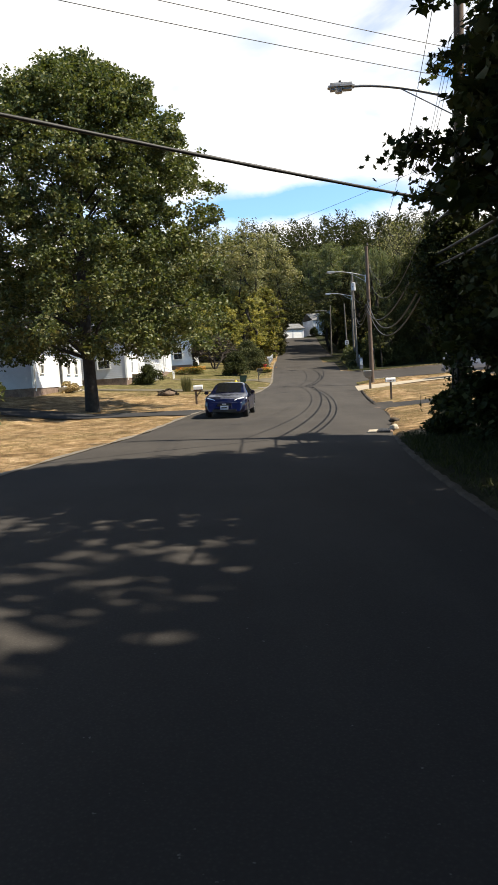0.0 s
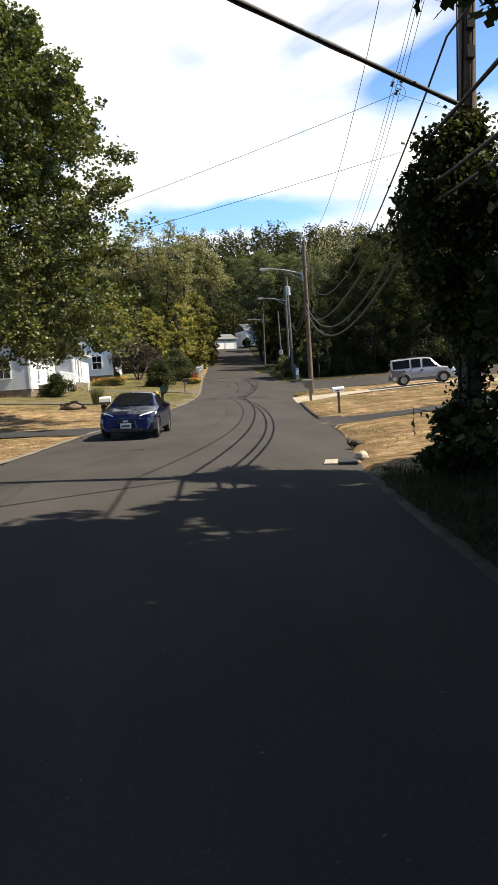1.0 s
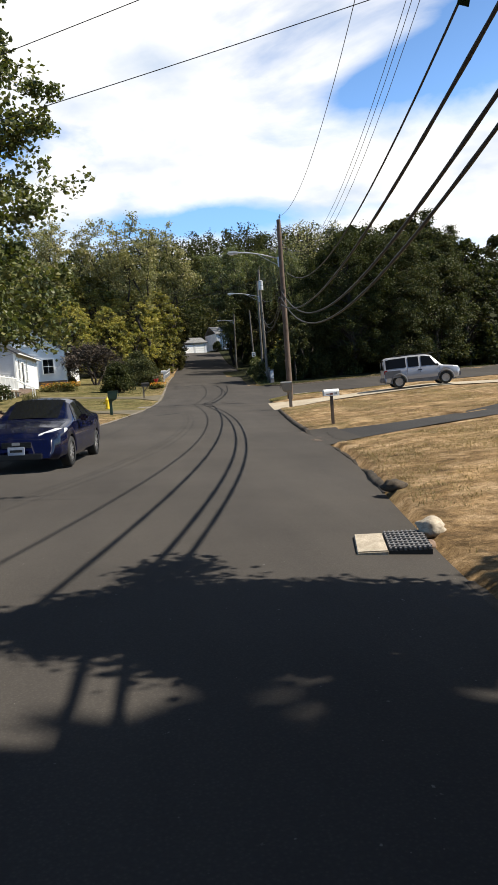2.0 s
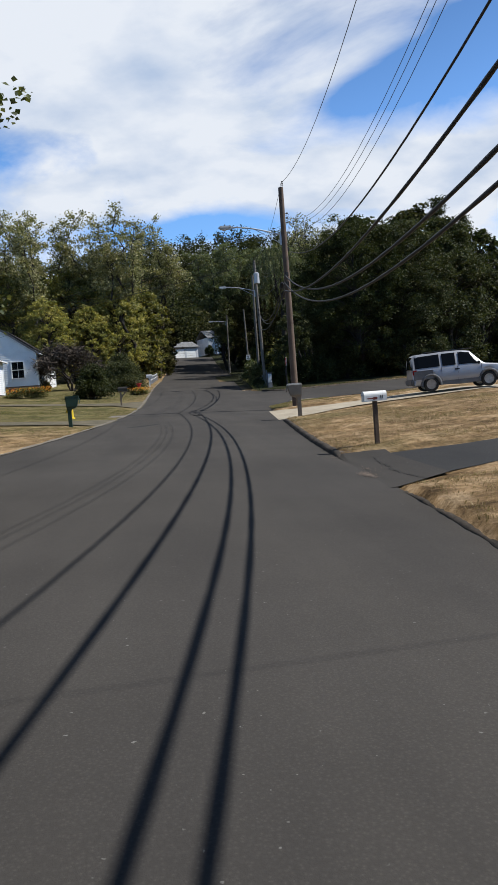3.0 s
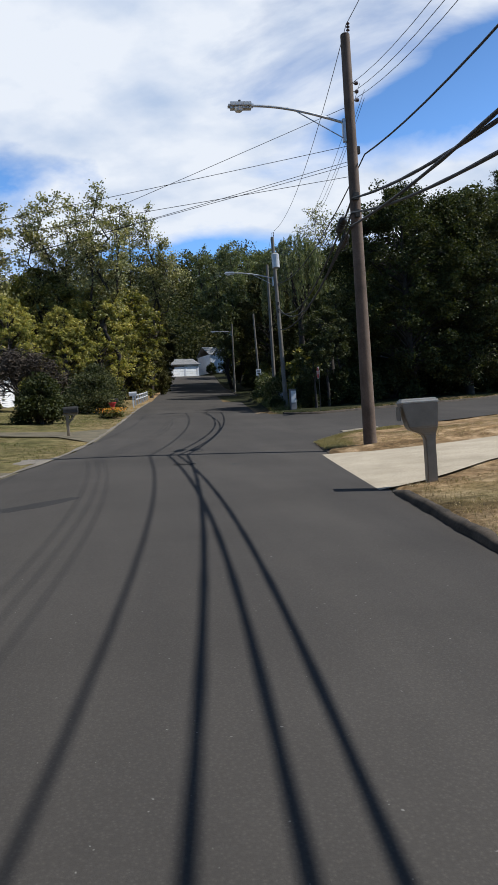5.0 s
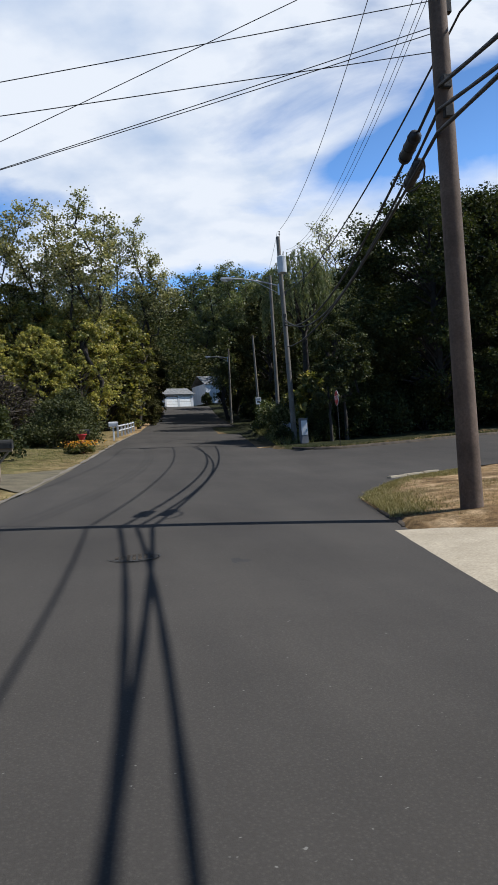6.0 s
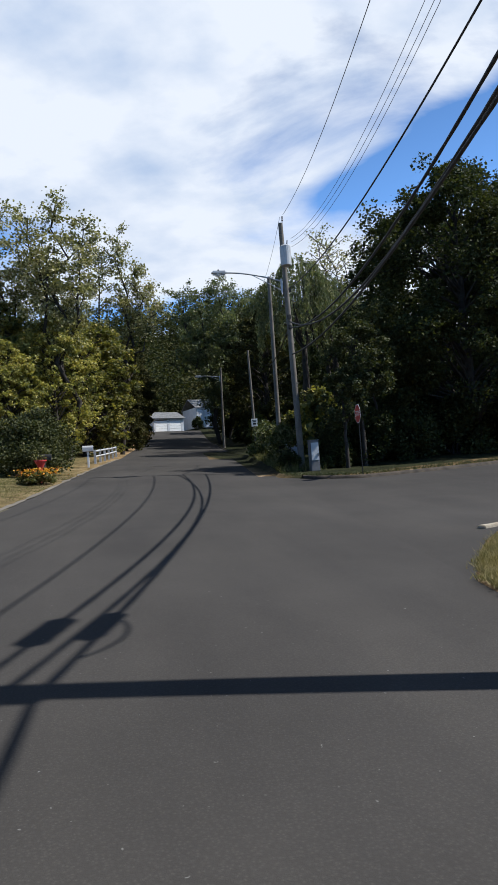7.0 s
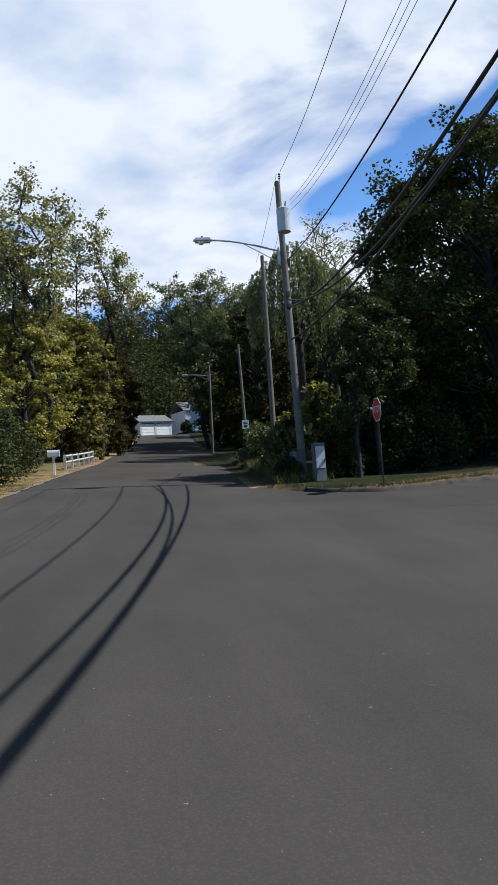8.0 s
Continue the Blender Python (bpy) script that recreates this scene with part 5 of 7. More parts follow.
# ivy climbing the near pole
rng_i = np.random.default_rng(77)
vine = thing("ivy_vine", A_POLE[0], A_POLE[1], A_Z, 0, "dark ivy climbing the wooden utility pole", "vine")
pts = []
for i in range(80):
    h = rng_i.uniform(0.2, 5.6)
    wide = 0.2
    a = rng_i.uniform(0, 2 * math.pi)
    c = np.array([0.37 * h / 11.2 + math.cos(a) * wide * rng_i.uniform(0.25, 1.1), math.sin(a) * wide * rng_i.uniform(0.25, 0.9), h])
    pts.append(c + rng_i.normal(size=(90, 3)) * [0.12, 0.12, 0.13])
for i in range(150):
    # a bushy head of shoots about the pole, below the cables
    h = 2.2 + 3.2 * rng_i.uniform() ** 0.8
    wide = 0.3 + 0.62 * math.sin(math.pi * (h - 2.0) / 3.7)
    a, r = rng_i.uniform(0, 2 * math.pi), math.sqrt(rng_i.uniform(0.05, 1))
    c = np.array([0.05 + math.cos(a) * wide * r, 0.1 + math.sin(a) * wide * r, h])
    pts.append(c + rng_i.normal(size=(120, 3)) * [0.13, 0.13, 0.11])
v, f = leaf_arrays(rng_i, np.concatenate(pts), 0.09, 0.1, 0.4)
raw("leaves", v, f, M_DARK_LEAF, vine)
stems = [pipe_arrays(hang((0.2 * math.cos(k), 0.2 * math.sin(k), -0.1), (0.3 + 0.17 * math.cos(k + 1), 0.17 * math.sin(k + 1), 8.5), 0.0, 12), np.linspace(0.03, 0.01, 12), 5) for k in range(5)]
v, f = joined(stems)
raw("stem", v, f, M_BARK, vine, True)
shoot = thing("bramble_shoot", 4.62, 17.6, land(4.62, 17.6), 0, "thin dark bramble shoot with hanging leaves", "vine")
arch = np.array([[0.55, 0.1, 0.2], [0.3, 0.02, 0.75], [0.05, 0, 0.92], [-0.2, 0, 0.98], [-0.34, 0, 1.02], [-0.35, 0, 0.8], [-0.34, 0, 0.58]])
v, f = pipe_arrays(arch, np.linspace(0.008, 0.003, 7), 5)
raw("stem", v, f, M_BARK, shoot, True)
p = np.array([[0.1, 0, 0.86], [-0.02, 0, 0.86], [-0.12, 0, 0.88], [-0.22, 0, 0.92], [-0.34, 0, 0.95], [-0.35, 0, 0.85], [-0.35, 0, 0.77], [-0.34, 0, 0.66], [-0.33, 0, 0.62]])
v, f = leaf_arrays(rng_i, p, 0.1, -0.2, 3.0, 0.25)
raw("foliage", v, f, M_DARK_LEAF, shoot)
def cable_vine(label, a, b, sag, far, thick, seed):
    """Creeper grown along the first stretch of a cable, with loose hanging shoots."""
    rng = np.random.default_rng(seed)
    line = hang(a, b, sag, 400)[: int(400 * far)]
    root = thing("ivy_vine", *line[0], 0, label, "vine")
    o = line[0]
    chunks, leaf = [], []
    for k in range(int(60 * thick)):
        u = rng.uniform(0, 1) ** 1.5
        c = line[int(u * (len(line) - 1))] - o
        w = thick * (1 - 0.85 * u)
        d = rng.normal(size=3) * [0.45 * w, 0.3 * w, 0.3 * w] - [0, 0, 0.35 * w]
        chunks.append(pipe_arrays(limb_points(rng, c, c + d, 0.04, 4), np.linspace(0.008, 0.003, 4), 4))
        n = int(26 * (1 - 0.5 * u)) + 4
        leaf.append(c + d * rng.uniform(0, 1.1, (n, 1)) + rng.normal(size=(n, 3)) * 0.09)
    chunks.append(pipe_arrays(line[::6] - o + [0, 0, -0.03], 0.012, 5))
    v, f = joined(chunks)
    raw("stem", v, f, M_BARK, root, True)
    v, f = leaf_arrays(rng, np.concatenate(leaf), 0.1, 0.1, 0.8)
    raw("leaves", v, f, M_DARK_LEAF, root)


cable_vine("dark creeper grown along the lower telephone cable", (4.89, 18.05, 4.13), (9.8, 56.3, 6.7), 2.016, 0.055, 0.9, 78)
cable_vine("dark creeper trailing from the telephone cable", (4.886, 18.05, 4.41), (9.84, 56.3, 7.08), 1.968, 0.05, 0.8, 79)
# transformer on the third pole
bm = bmesh.new()
c = at_height(lean_c, 10.9, 9.3) + Vector((0.02, -0.36, 0))
rod(bm, c - Vector((0, 0, 0.42)), c + Vector((0, 0, 0.42)), 0.24, 0.24, 18)
rod(bm, c + Vector((0, 0, 0.42)), c + Vector((0, 0, 0.5)), 0.24, 0.14, 18)
can = part("transformer", bm, M_GREY_PAINT, pole_c, "grey transformer can")
bm = bmesh.new()
rod(bm, c + Vector((0.08, 0, 0.46)), c + Vector((0.12, 0, 0.72)), 0.035, 0.02, 8)
part("bushing", bm, M_CERAMIC, can)

# spans, by height above each pole's foot at both ends
A_TOP = Vector((*A_POLE, A_Z)); B_TOP = Vector((*B_POLE, B_Z)); C_TOP = Vector((*C_POLE, C_Z)); Z_TOP = Vector((2.2, -22, 0.7)); D_TOP = Vector((*D_POLE, land(*D_POLE)))


def at_c(h, dx=0.0):
    return C_TOP + at_height(lean_c, 10.9, h) + Vector((dx, 0, 0))


# along the road: x and z at the first pole, x and z at the corner pole, sag
SPANS = ((5.462, 12.053, 9.969, 11.561, 2.354, 0.01, M_WIRE), (5.467, 9.633, 10.019, 10.05, 3.16, 0.0065, M_WIRE), (5.507, 9.501, 10.137, 9.89, 3.112, 0.0065, M_WIRE), (5.549, 9.248, 10.119, 9.675, 3.134, 0.0065, M_WIRE), (5.26, 6.711, 10.25, 8.214, 1.953, 0.02, M_CABLE))
for n, (xa, za, xb, zb, sag, r, m) in enumerate(SPANS):
    lab = "black cable strung along the road" if n == 4 else "thin grey power line along the road"
    a, b = Vector((xa, 18.05, za)), Vector((xb, 56.3, zb))
    hc = min(zb - B_Z + (0.35 if n == 4 else 0.75), 11.3)
    cable(lab, a, b, sag, r, m)
    off = 0.22 if 0 < n < 4 else 0.0
    cable(lab, b + Vector((off, 0, 0)), at_c(hc, 0.15 + 1.2 * off), sag * 0.4, r, m)
    cable(lab, Vector((2.2 + 0.02 * n, -22, za + 1.2)), a, sag * 0.6, r, m)
THICK = ((4.951, 5.216, 9.749, 6.349, 1.443, 5.02, 0.75, 0.03), (4.886, 4.411, 9.84, 7.082, 1.968, 6.22, 1.21, 0.03), (4.89, 4.13, 9.799, 6.708, 2.016, 6.5, 1.5, 0.028))
for xa, za, xb, zb, sag, hc, sag_c, r in THICK:
    lab = "thick black telephone cable sagging between the poles"
    a, b = Vector((xa, 18.05, za)), Vector((xb, 56.3, zb))
    cable(lab, a, b, sag, r, M_CABLE, True)
    cable(lab, b, at_c(hc, 0.0), sag_c, r, M_CABLE, True)
    cable(lab, Vector((2.1, -22, za + 1.2)), a, sag * 0.5, r, M_CABLE, True)
# a pair of wires that crosses the road from taps between the poles
cable("thin service wire tapped from the power line", (6.15, 24.0, 8.36), (-11.0, 26.6, 2.95), 0.15, 0.006, M_CABLE)
cable("thin service wire tapped from the power line", (6.1, 23.6, 6.85), (-11.0, 28.2, 3.5), 0.15, 0.006, M_CABLE)
cable("thin service wire tapped from the power line", (6.15, 24.0, 8.36), (26.0, 27.0, 5.5), 0.3, 0.005, M_CABLE)
# the clamps and jumper loops where they are tapped
tap_at = level(6.15, 24.0, 8.36)
tap = thing("wire_tap", *tap_at, 0, "black clamps and jumper loops on the power lines", "wire tap")
for k, (dx, dz) in enumerate(((0.0, 0.02), (0.14, 0.3), (-0.1, 0.22))):
    bm = bmesh.new()
    rod(bm, (dx, -0.12, dz), (dx, 0.12, dz + 0.01), 0.025, 0.018, 8)
    rod(bm, (dx, 0.0, dz - 0.06), (dx, 0.0, dz + 0.06), 0.02, seg=6)
    part("clamp", bm, M_DARK, tap)
    t = np.linspace(0, math.pi, 12)
    v, f = pipe_arrays(np.stack([dx + 0.22 * np.sin(t) * (-1) ** k, np.full(12, 0.02 * k), dz + 0.2 * np.cos(t)], -1), 0.007, 5)
    raw("jumper", v, f, M_CABLE, tap, True)
# service drops to the houses
for z, end in ((8.25, (-10.4, 64.75, 4.9)), (8.15, (-10.4, 65.0, 5.15)), (8.65, (-13.9, 58.4, 4.2)), (7.84, (-13.9, 58.3, 4.4)), (9.7, (-10.4, 64.8, 3.7))):
    cable("thin service wire dropping to a house", (9.75, 56.5, z), end, 0.08, 0.007, M_CABLE)
for h, r in ((11.2, 0.008), (9.3, 0.008), (6.3, 0.025)):
    cable("dark cable running on to the next pole", at_c(h), D_TOP + Vector((-0.25, 0, h - 0.9)), 0.2, r)
cable("thick twisted cable crossing over the road", (5.4, 18.1, 5.75), (-20.0, -1.9, 6.1), 0.25, 0.035, M_CABLE, True)
for h in (9.5, 9.2, 8.8):
    cable("thin power line crossing over the road", (5.45, 18.15, h), (-24.0, 4.0, h + 1.0), 0.4, 0.008, M_WIRE)

# ---- houses ----


def siding_wall(name, parent, mat, a, b, z0, z1, openings=(), course=0.16, gable=None):
    """A lapped clapboard wall from a to b (outside on the right hand going from a to b), with holes for its openings
    (start, end, low, high along the wall). gable: (top height) of a triangle above z1."""
    a, b = Vector((*a, 0)), Vector((*b, 0))
    u = (b - a).normalized()
    n = Vector((u.y, -u.x, 0))
    length = (b - a).length
    bm = bmesh.new()

    def strip(s0, s1, low, high, t0=None, t1=None):
        t0, t1 = s0 if t0 is None else t0, s1 if t1 is None else t1
        p = [a + u * s0 + n * 0.026 + Vector((0, 0, low)), a + u * s1 + n * 0.026 + Vector((0, 0, low)), a + u * t1 + n * 0.004 + Vector((0, 0, high)), a + u * t0 + n * 0.004 + Vector((0, 0, high)), a + u * s0 + n * 0.004 + Vector((0, 0, low)), a + u * s1 + n * 0.004 + Vector((0, 0, low))]
        v = [bm.verts.new(c) for c in p]
        bm.faces.new(v[:4])
        bm.faces.new((v[4], v[5], v[1], v[0]))

    z = z0
    while z < z1 - 1e-4:
        top = min(z + course, z1)
        cuts = sorted((max(0, s), min(length, e)) for s, e, lo, hi in openings if lo < top - 0.01 and hi > z + 0.01)
        s = 0.0
        for c0, c1 in cuts:
            if c0 > s:
                strip(s, c0, z, top)
            s = max(s, c1)
        if s < length:
            strip(s, length, z, top)
        z = top
    if gable:
        while z < gable - 0.02:
            top = min(z + course, gable)
            k0, k1 = (z - z1) / (gable - z1) / 2, (top - z1) / (gable - z1) / 2
            strip(length * k0, length * (1 - k0), z, top, length * k1, length * (1 - k1))
            z = top
    return part(name, bm, mat, parent)


def window(parent, a, u, n, w, h, muntins=True, frame_mat=None):
    """A sash window whose lower left corner is at a, along u, facing n."""
    m = Matrix((u, n, Vector((0, 0, 1)))).transposed().to_4x4()
    m.translation = a
    bm = bmesh.new()
    for x, z, sx, sz in ((-0.05, h / 2, 0.1, h + 0.2), (w + 0.05, h / 2, 0.1, h + 0.2), (w / 2, h + 0.05, w, 0.1), (w / 2, h / 2, w, 0.05)):
        box(bm, x, 0.03, z, sx, 0.09, sz)
    if muntins:
        box(bm, w / 2, 0.0, h / 2, 0.025, 0.03, h)
    bmesh.ops.transform(bm, matrix=m, verts=bm.verts)
    win = part("window", bm, frame_mat or M_WHITE_PAINT, parent)
    bm = bmesh.new()
    box(bm, w / 2, 0.06, -0.05, w + 0.24, 0.16, 0.06)
    bmesh.ops.transform(bm, matrix=m, verts=bm.verts)
    part("sill", bm, frame_mat or M_WHITE_PAINT, win)
    bm = bmesh.new()
    box(bm, w / 2, -0.03, h / 2, w, 0.012, h)
    bmesh.ops.transform(bm, matrix=m, verts=bm.verts)
    part("pane", bm, M_GLASS, win).visible_shadow = False
    bm = bmesh.new()
    box(bm, w / 2, -0.12, h * 0.75, w, 0.01, h * 0.5)
    bmesh.ops.transform(bm, matrix=m, verts=bm.verts)
    part("blind", bm, M_BEIGE, win)
    return win


def door(parent, a, u, n, w, h, mat):
    m = Matrix((u, n, Vector((0, 0, 1)))).transposed().to_4x4()
    m.translation = a
    bm = bmesh.new()
    box(bm, w / 2, -0.02, h / 2, w, 0.05, h)
    for z in (0.28, 0.72):
        for x in (0.28, 0.72):
            box(bm, w * x, 0.01, h * z, w * 0.3, 0.02, h * 0.32, 0.006)
    bmesh.ops.transform(bm, matrix=m, verts=bm.verts)
    d = part("door", bm, mat, parent)
    bm = bmesh.new()
    for x, z, sx, sz in ((-0.06, h / 2, 0.12, h + 0.2), (w + 0.06, h / 2, 0.12, h + 0.2), (w / 2, h + 0.06, w, 0.12)):
        box(bm, x, 0.03, z, sx, 0.1, sz)
    bmesh.ops.transform(bm, matrix=m, verts=bm.verts)
    part("door_frame", bm, M_WHITE_PAINT, d)
    bm = bmesh.new()
    rod(bm, m @ Vector((w * 0.9, 0.0, h * 0.47)), m @ Vector((w * 0.9, 0.07, h * 0.47)), 0.03, seg=8)
    part("handle", bm, M_STEEL, d)


def roof_slope(bm, e0, e1, r0, r1, row=0.22):
    """Lapped shingle rows between an eave (e0, e1) and a ridge (r0, r1)."""
    e0, e1, r0, r1 = map(Vector, (e0, e1, r0, r1))
    n = max(2, int((r0 - e0).length / row))
    nrm = (e1 - e0).cross(r0 - e0).normalized()
    if nrm.z < 0:
        nrm = -nrm
    for i in range(n):
        a, b = i / n, (i + 1) / n
        p = [e0.lerp(r0, a) + nrm * 0.03, e1.lerp(r1, a) + nrm * 0.03, e1.lerp(r1, b) + nrm * 0.008, e0.lerp(r0, b) + nrm * 0.008, e0.lerp(r0, a), e1.lerp(r1, a)]
        v = [bm.verts.new(c) for c in p]
        bm.faces.new(v[:4])
        bm.faces.new((v[4], v[5], v[1], v[0]))
    v = [bm.verts.new(c - nrm * 0.1) for c in (e0, e1, r1, r0)]
    bm.faces.new(v)
    for c, d in ((e0, r0), (e1, r1)):
        bm.faces.new([bm.verts.new(q) for q in (c + nrm * 0.02, d + nrm * 0.02, d - nrm * 0.1, c - nrm * 0.1)])
    bm.faces.new([bm.verts.new(q) for q in (e0 + nrm * 0.02, e1 + nrm * 0.02, e1 - nrm * 0.1, e0 - nrm * 0.1)])


def house(label, x0, x1, y0, y1, base, eave, ridge, front=(), side=(), side_mat=None, front_mat=None, roof_mat=None, plinth=0.45, name="house"):
    """A house whose ridge runs along y; x1 is the side to the road. front and side: openings of the road wall (along y from y0)
    and of the wall at y0 (along x from x0): (kind, start, width, low, height), heights from the floor."""
    root = thing(name, (x0 + x1) / 2, (y0 + y1) / 2, base, 0, label, "house")
    hx, hy = (x1 - x0) / 2, (y1 - y0) / 2
    fl = plinth
    bm = bmesh.new()
    box(bm, 0, 0, plinth / 2 - 0.3, 2 * hx - 0.06, 2 * hy - 0.06, plinth + 0.6)
    part("foundation", bm, M_BRICK, root)
    fo = [(s, s + w, fl + lo, fl + lo + h) for k, s, w, lo, h in front]
    so = [(s, s + w, fl + lo, fl + lo + h) for k, s, w, lo, h in side]
    siding_wall("wall", root, front_mat or M_SIDING, (hx, -hy), (hx, hy), fl, eave, fo)
    siding_wall("wall", root, side_mat or M_SIDING, (-hx, -hy), (hx, -hy), fl, eave, so, gable=ridge)
    siding_wall("wall", root, side_mat or M_SIDING, (hx, hy), (-hx, hy), fl, eave, gable=ridge)
    siding_wall("wall", root, front_mat or M_SIDING, (-hx, hy), (-hx, -hy), fl, eave)
    bm = bmesh.new()
    o = 0.35
    drop = (ridge - eave) / hx * o
    roof_slope(bm, (hx + o, -hy - 0.2, eave - drop), (hx + o, hy + 0.2, eave - drop), (0, -hy - 0.2, ridge), (0, hy + 0.2, ridge))
    roof_slope(bm, (-hx - o, hy + 0.2, eave - drop), (-hx - o, -hy - 0.2, eave - drop), (0, hy + 0.2, ridge), (0, -hy - 0.2, ridge))
    part("roof", bm, roof_mat or M_SHINGLE, root)
    for sx, sy in ((1, -1), (1, 1), (-1, -1)):
        bm = bmesh.new()
        box(bm, sx * hx, sy * hy, (fl + eave) / 2, 0.14, 0.14, eave - fl)
        part("corner_board", bm, M_WHITE_PAINT, root)
    bm = bmesh.new()
    rod(bm, (hx + o + 0.06, -hy - 0.2, eave - drop - 0.03), (hx + o + 0.06, hy + 0.2, eave - drop - 0.03), 0.06, seg=8)
    rod(bm, (hx + 0.1, -hy + 0.12, fl - 0.2), (hx + 0.1, -hy + 0.12, eave - 0.1), 0.04, seg=6)
    part("gutter", bm, M_WHITE_PAINT, root)
    for k, s, w, lo, h in front:
        a, u, n = Vector((hx, -hy + s, fl + lo)), Vector((0, 1, 0)), Vector((1, 0, 0))
        door(root, a, u, n, w, h, M_DARK if k == "dark_door" else M_WHITE_PAINT) if "door" in k else window(root, a, u, n, w, h)
    for k, s, w, lo, h in side:
        a, u, n = Vector((-hx + s, -hy, fl + lo)), Vector((1, 0, 0)), Vector((0, -1, 0))
        door(root, a, u, n, w, h, M_WHITE_PAINT) if "door" in k else window(root, a, u, n, w, h)
    return root, hx, hy


# white house: shade is put into the siding colour of its side walls
house_a, hx, hy = house("white clapboard house behind the maple with a dark front door", -22.5, -14.0, 45.6, 58.6, land(-14, 52) - 0.1, 3.5, 6.6,
                        front=(("window", 1.6, 0.8, 1.0, 1.1), ("dark_door", 6.2, 0.95, 0.0, 2.05), ("window", 8.6, 0.85, 0.95, 1.2), ("window", 11.0, 0.85, 0.95, 1.2)), side=(("window", 5.0, 1.0, 0.9, 1.3), ("window", 1.6, 1.0, 0.9, 1.3)), side_mat=M_SIDING_GREY_SHADE)
bm = bmesh.new()
for i in range(3):
    box(bm, hx + 0.65 + 0.3 * (1 - i), 6.7 - hy + 0.0, 0.09 + 0.16 * i - 0.1, 1.3 - 0.35 * i + 0.3, 1.7, 0.18)
part("front_steps", bm, M_CONCRETE, house_a, "pale concrete steps")

# here and on the wing, side walls again take the grey that stands for shade
house_b, hx, hy = house("white clapboard house with narrow windows and a railed deck", -17.5, -10.5, 60.6, 71.0, land(-10.5, 66) - 0.1, 3.35, 5.6,
                        front=(("window", 2.6, 0.7, 0.7, 1.5), ("window", 6.6, 0.6, 0.7, 1.5), ("white_door", 8.3, 0.9, 0.0, 2.05)), side=(("window", 4.6, 1.0, 0.9, 1.3),), side_mat=M_SIDING_GREY_SHADE)
# the wing beside the deck
wing, whx, why = house("white clapboard wing with a small porch front", -14.4, -8.9, 71.3, 81.6, land(-8.9, 77) - 0.1, 3.3, 4.9, front=(("window", 1.0, 0.7, 0.7, 1.5), ("dark_door", 2.5, 0.9, 0.0, 2.05), ("window", 4.4, 0.7, 0.7, 1.5)), side_mat=M_SIDING_GREY_SHADE, name="house_wing")

house_c, chx, chy = house("white gabled cottage with grey roof panels beside the drive", -13.5, -6.9, 86.5, 99.0, land(-6.9, 92) - 0.15, 3.5, 5.9,
                          front=(("window", 1.2, 0.9, 0.7, 1.4), ("white_door", 3.6, 0.95, 0.0, 2.05), ("window", 5.6, 0.9, 0.7, 1.4), ("window", 7.6, 0.9, 0.7, 1.4)), side=(("window", 4.5, 1.0, 0.75, 1.4), ("window", 1.4, 1.0, 0.75, 1.4), ("window", 2.9, 0.8, 3.6, 0.9)))
for i in range(2):
    bm = bmesh.new()
    s, z = chx / (chx), (5.9 - 3.5) / chx
    y_a, y_b = -3.9 + 3.9 * i, -0.2 + 3.9 * i
    c = [(chx * 0.85, y_a, 3.5 + (chx * 0.15) * z + 0.1), (chx * 0.85, y_b, 3.5 + (chx * 0.15) * z + 0.1), (chx * 0.15, y_b, 3.5 + chx * 0.85 * z + 0.1), (chx * 0.15, y_a, 3.5 + chx * 0.85 * z + 0.1)]
    lo = [bm.verts.new(q) for q in c]
    hi = [bm.verts.new(Vector(q) + Vector((0.03, 0, 0.05))) for q in c]
    bm.faces.new(lo[::-1]); bm.faces.new(hi)
    for k in range(4):
        bm.faces.new((lo[k], lo[(k + 1) % 4], hi[(k + 1) % 4], hi[k]))
    part("roof_panel", bm, M_BLACK_TRIM, house_c, "dark flat roof panel")

# deck in front of the second house
deck = thing("deck", -9.6, 67.1, land(-9.6, 67.1), 0, "white railed wooden deck along the house front", "deck")
bm = bmesh.new()
box(bm, 0, 0, 0.62, 1.75, 7.6, 0.1)
part("deck_floor", bm, M_WOOD_GREY, deck)
for y in np.arange(-3.75, 3.8, 1.5):
    bm = bmesh.new()
    box(bm, 0.82, y, 0.85, 0.1, 0.1, 1.75)
    part("post", bm, M_WHITE_PAINT, deck)
for y in np.arange(-3.6, 3.7, 0.16):
    bm = bmesh.new()
    box(bm, 0.82, y, 1.12, 0.035, 0.035, 0.85)
    part("baluster", bm, M_WHITE_PAINT, deck)
for z in (0.72, 1.58):
    bm = bmesh.new()
    box(bm, 0.82, 0, z, 0.08, 7.6, 0.07)
    part("rail", bm, M_WHITE_PAINT, deck)
for sgn in (-1, 1):
    bm = bmesh.new()
    rod(bm, (0.9, 3.3 + sgn * 0.5, 1.45), (2.1, 3.3 + sgn * 0.5, 0.75), 0.04, seg=6)
    rod(bm, (2.1, 3.3 + sgn * 0.5, -0.1), (2.1, 3.3 + sgn * 0.5, 0.8), 0.045, seg=6)
    part("stair_rail", bm, M_WHITE_PAINT, deck)
bm = bmesh.new()
for i in range(4):
    box(bm, 1.05 + 0.28 * i, 3.3, 0.5 - 0.16 * i, 0.3, 1.0, 0.06)
part("stair", bm, M_WOOD_GREY, deck)

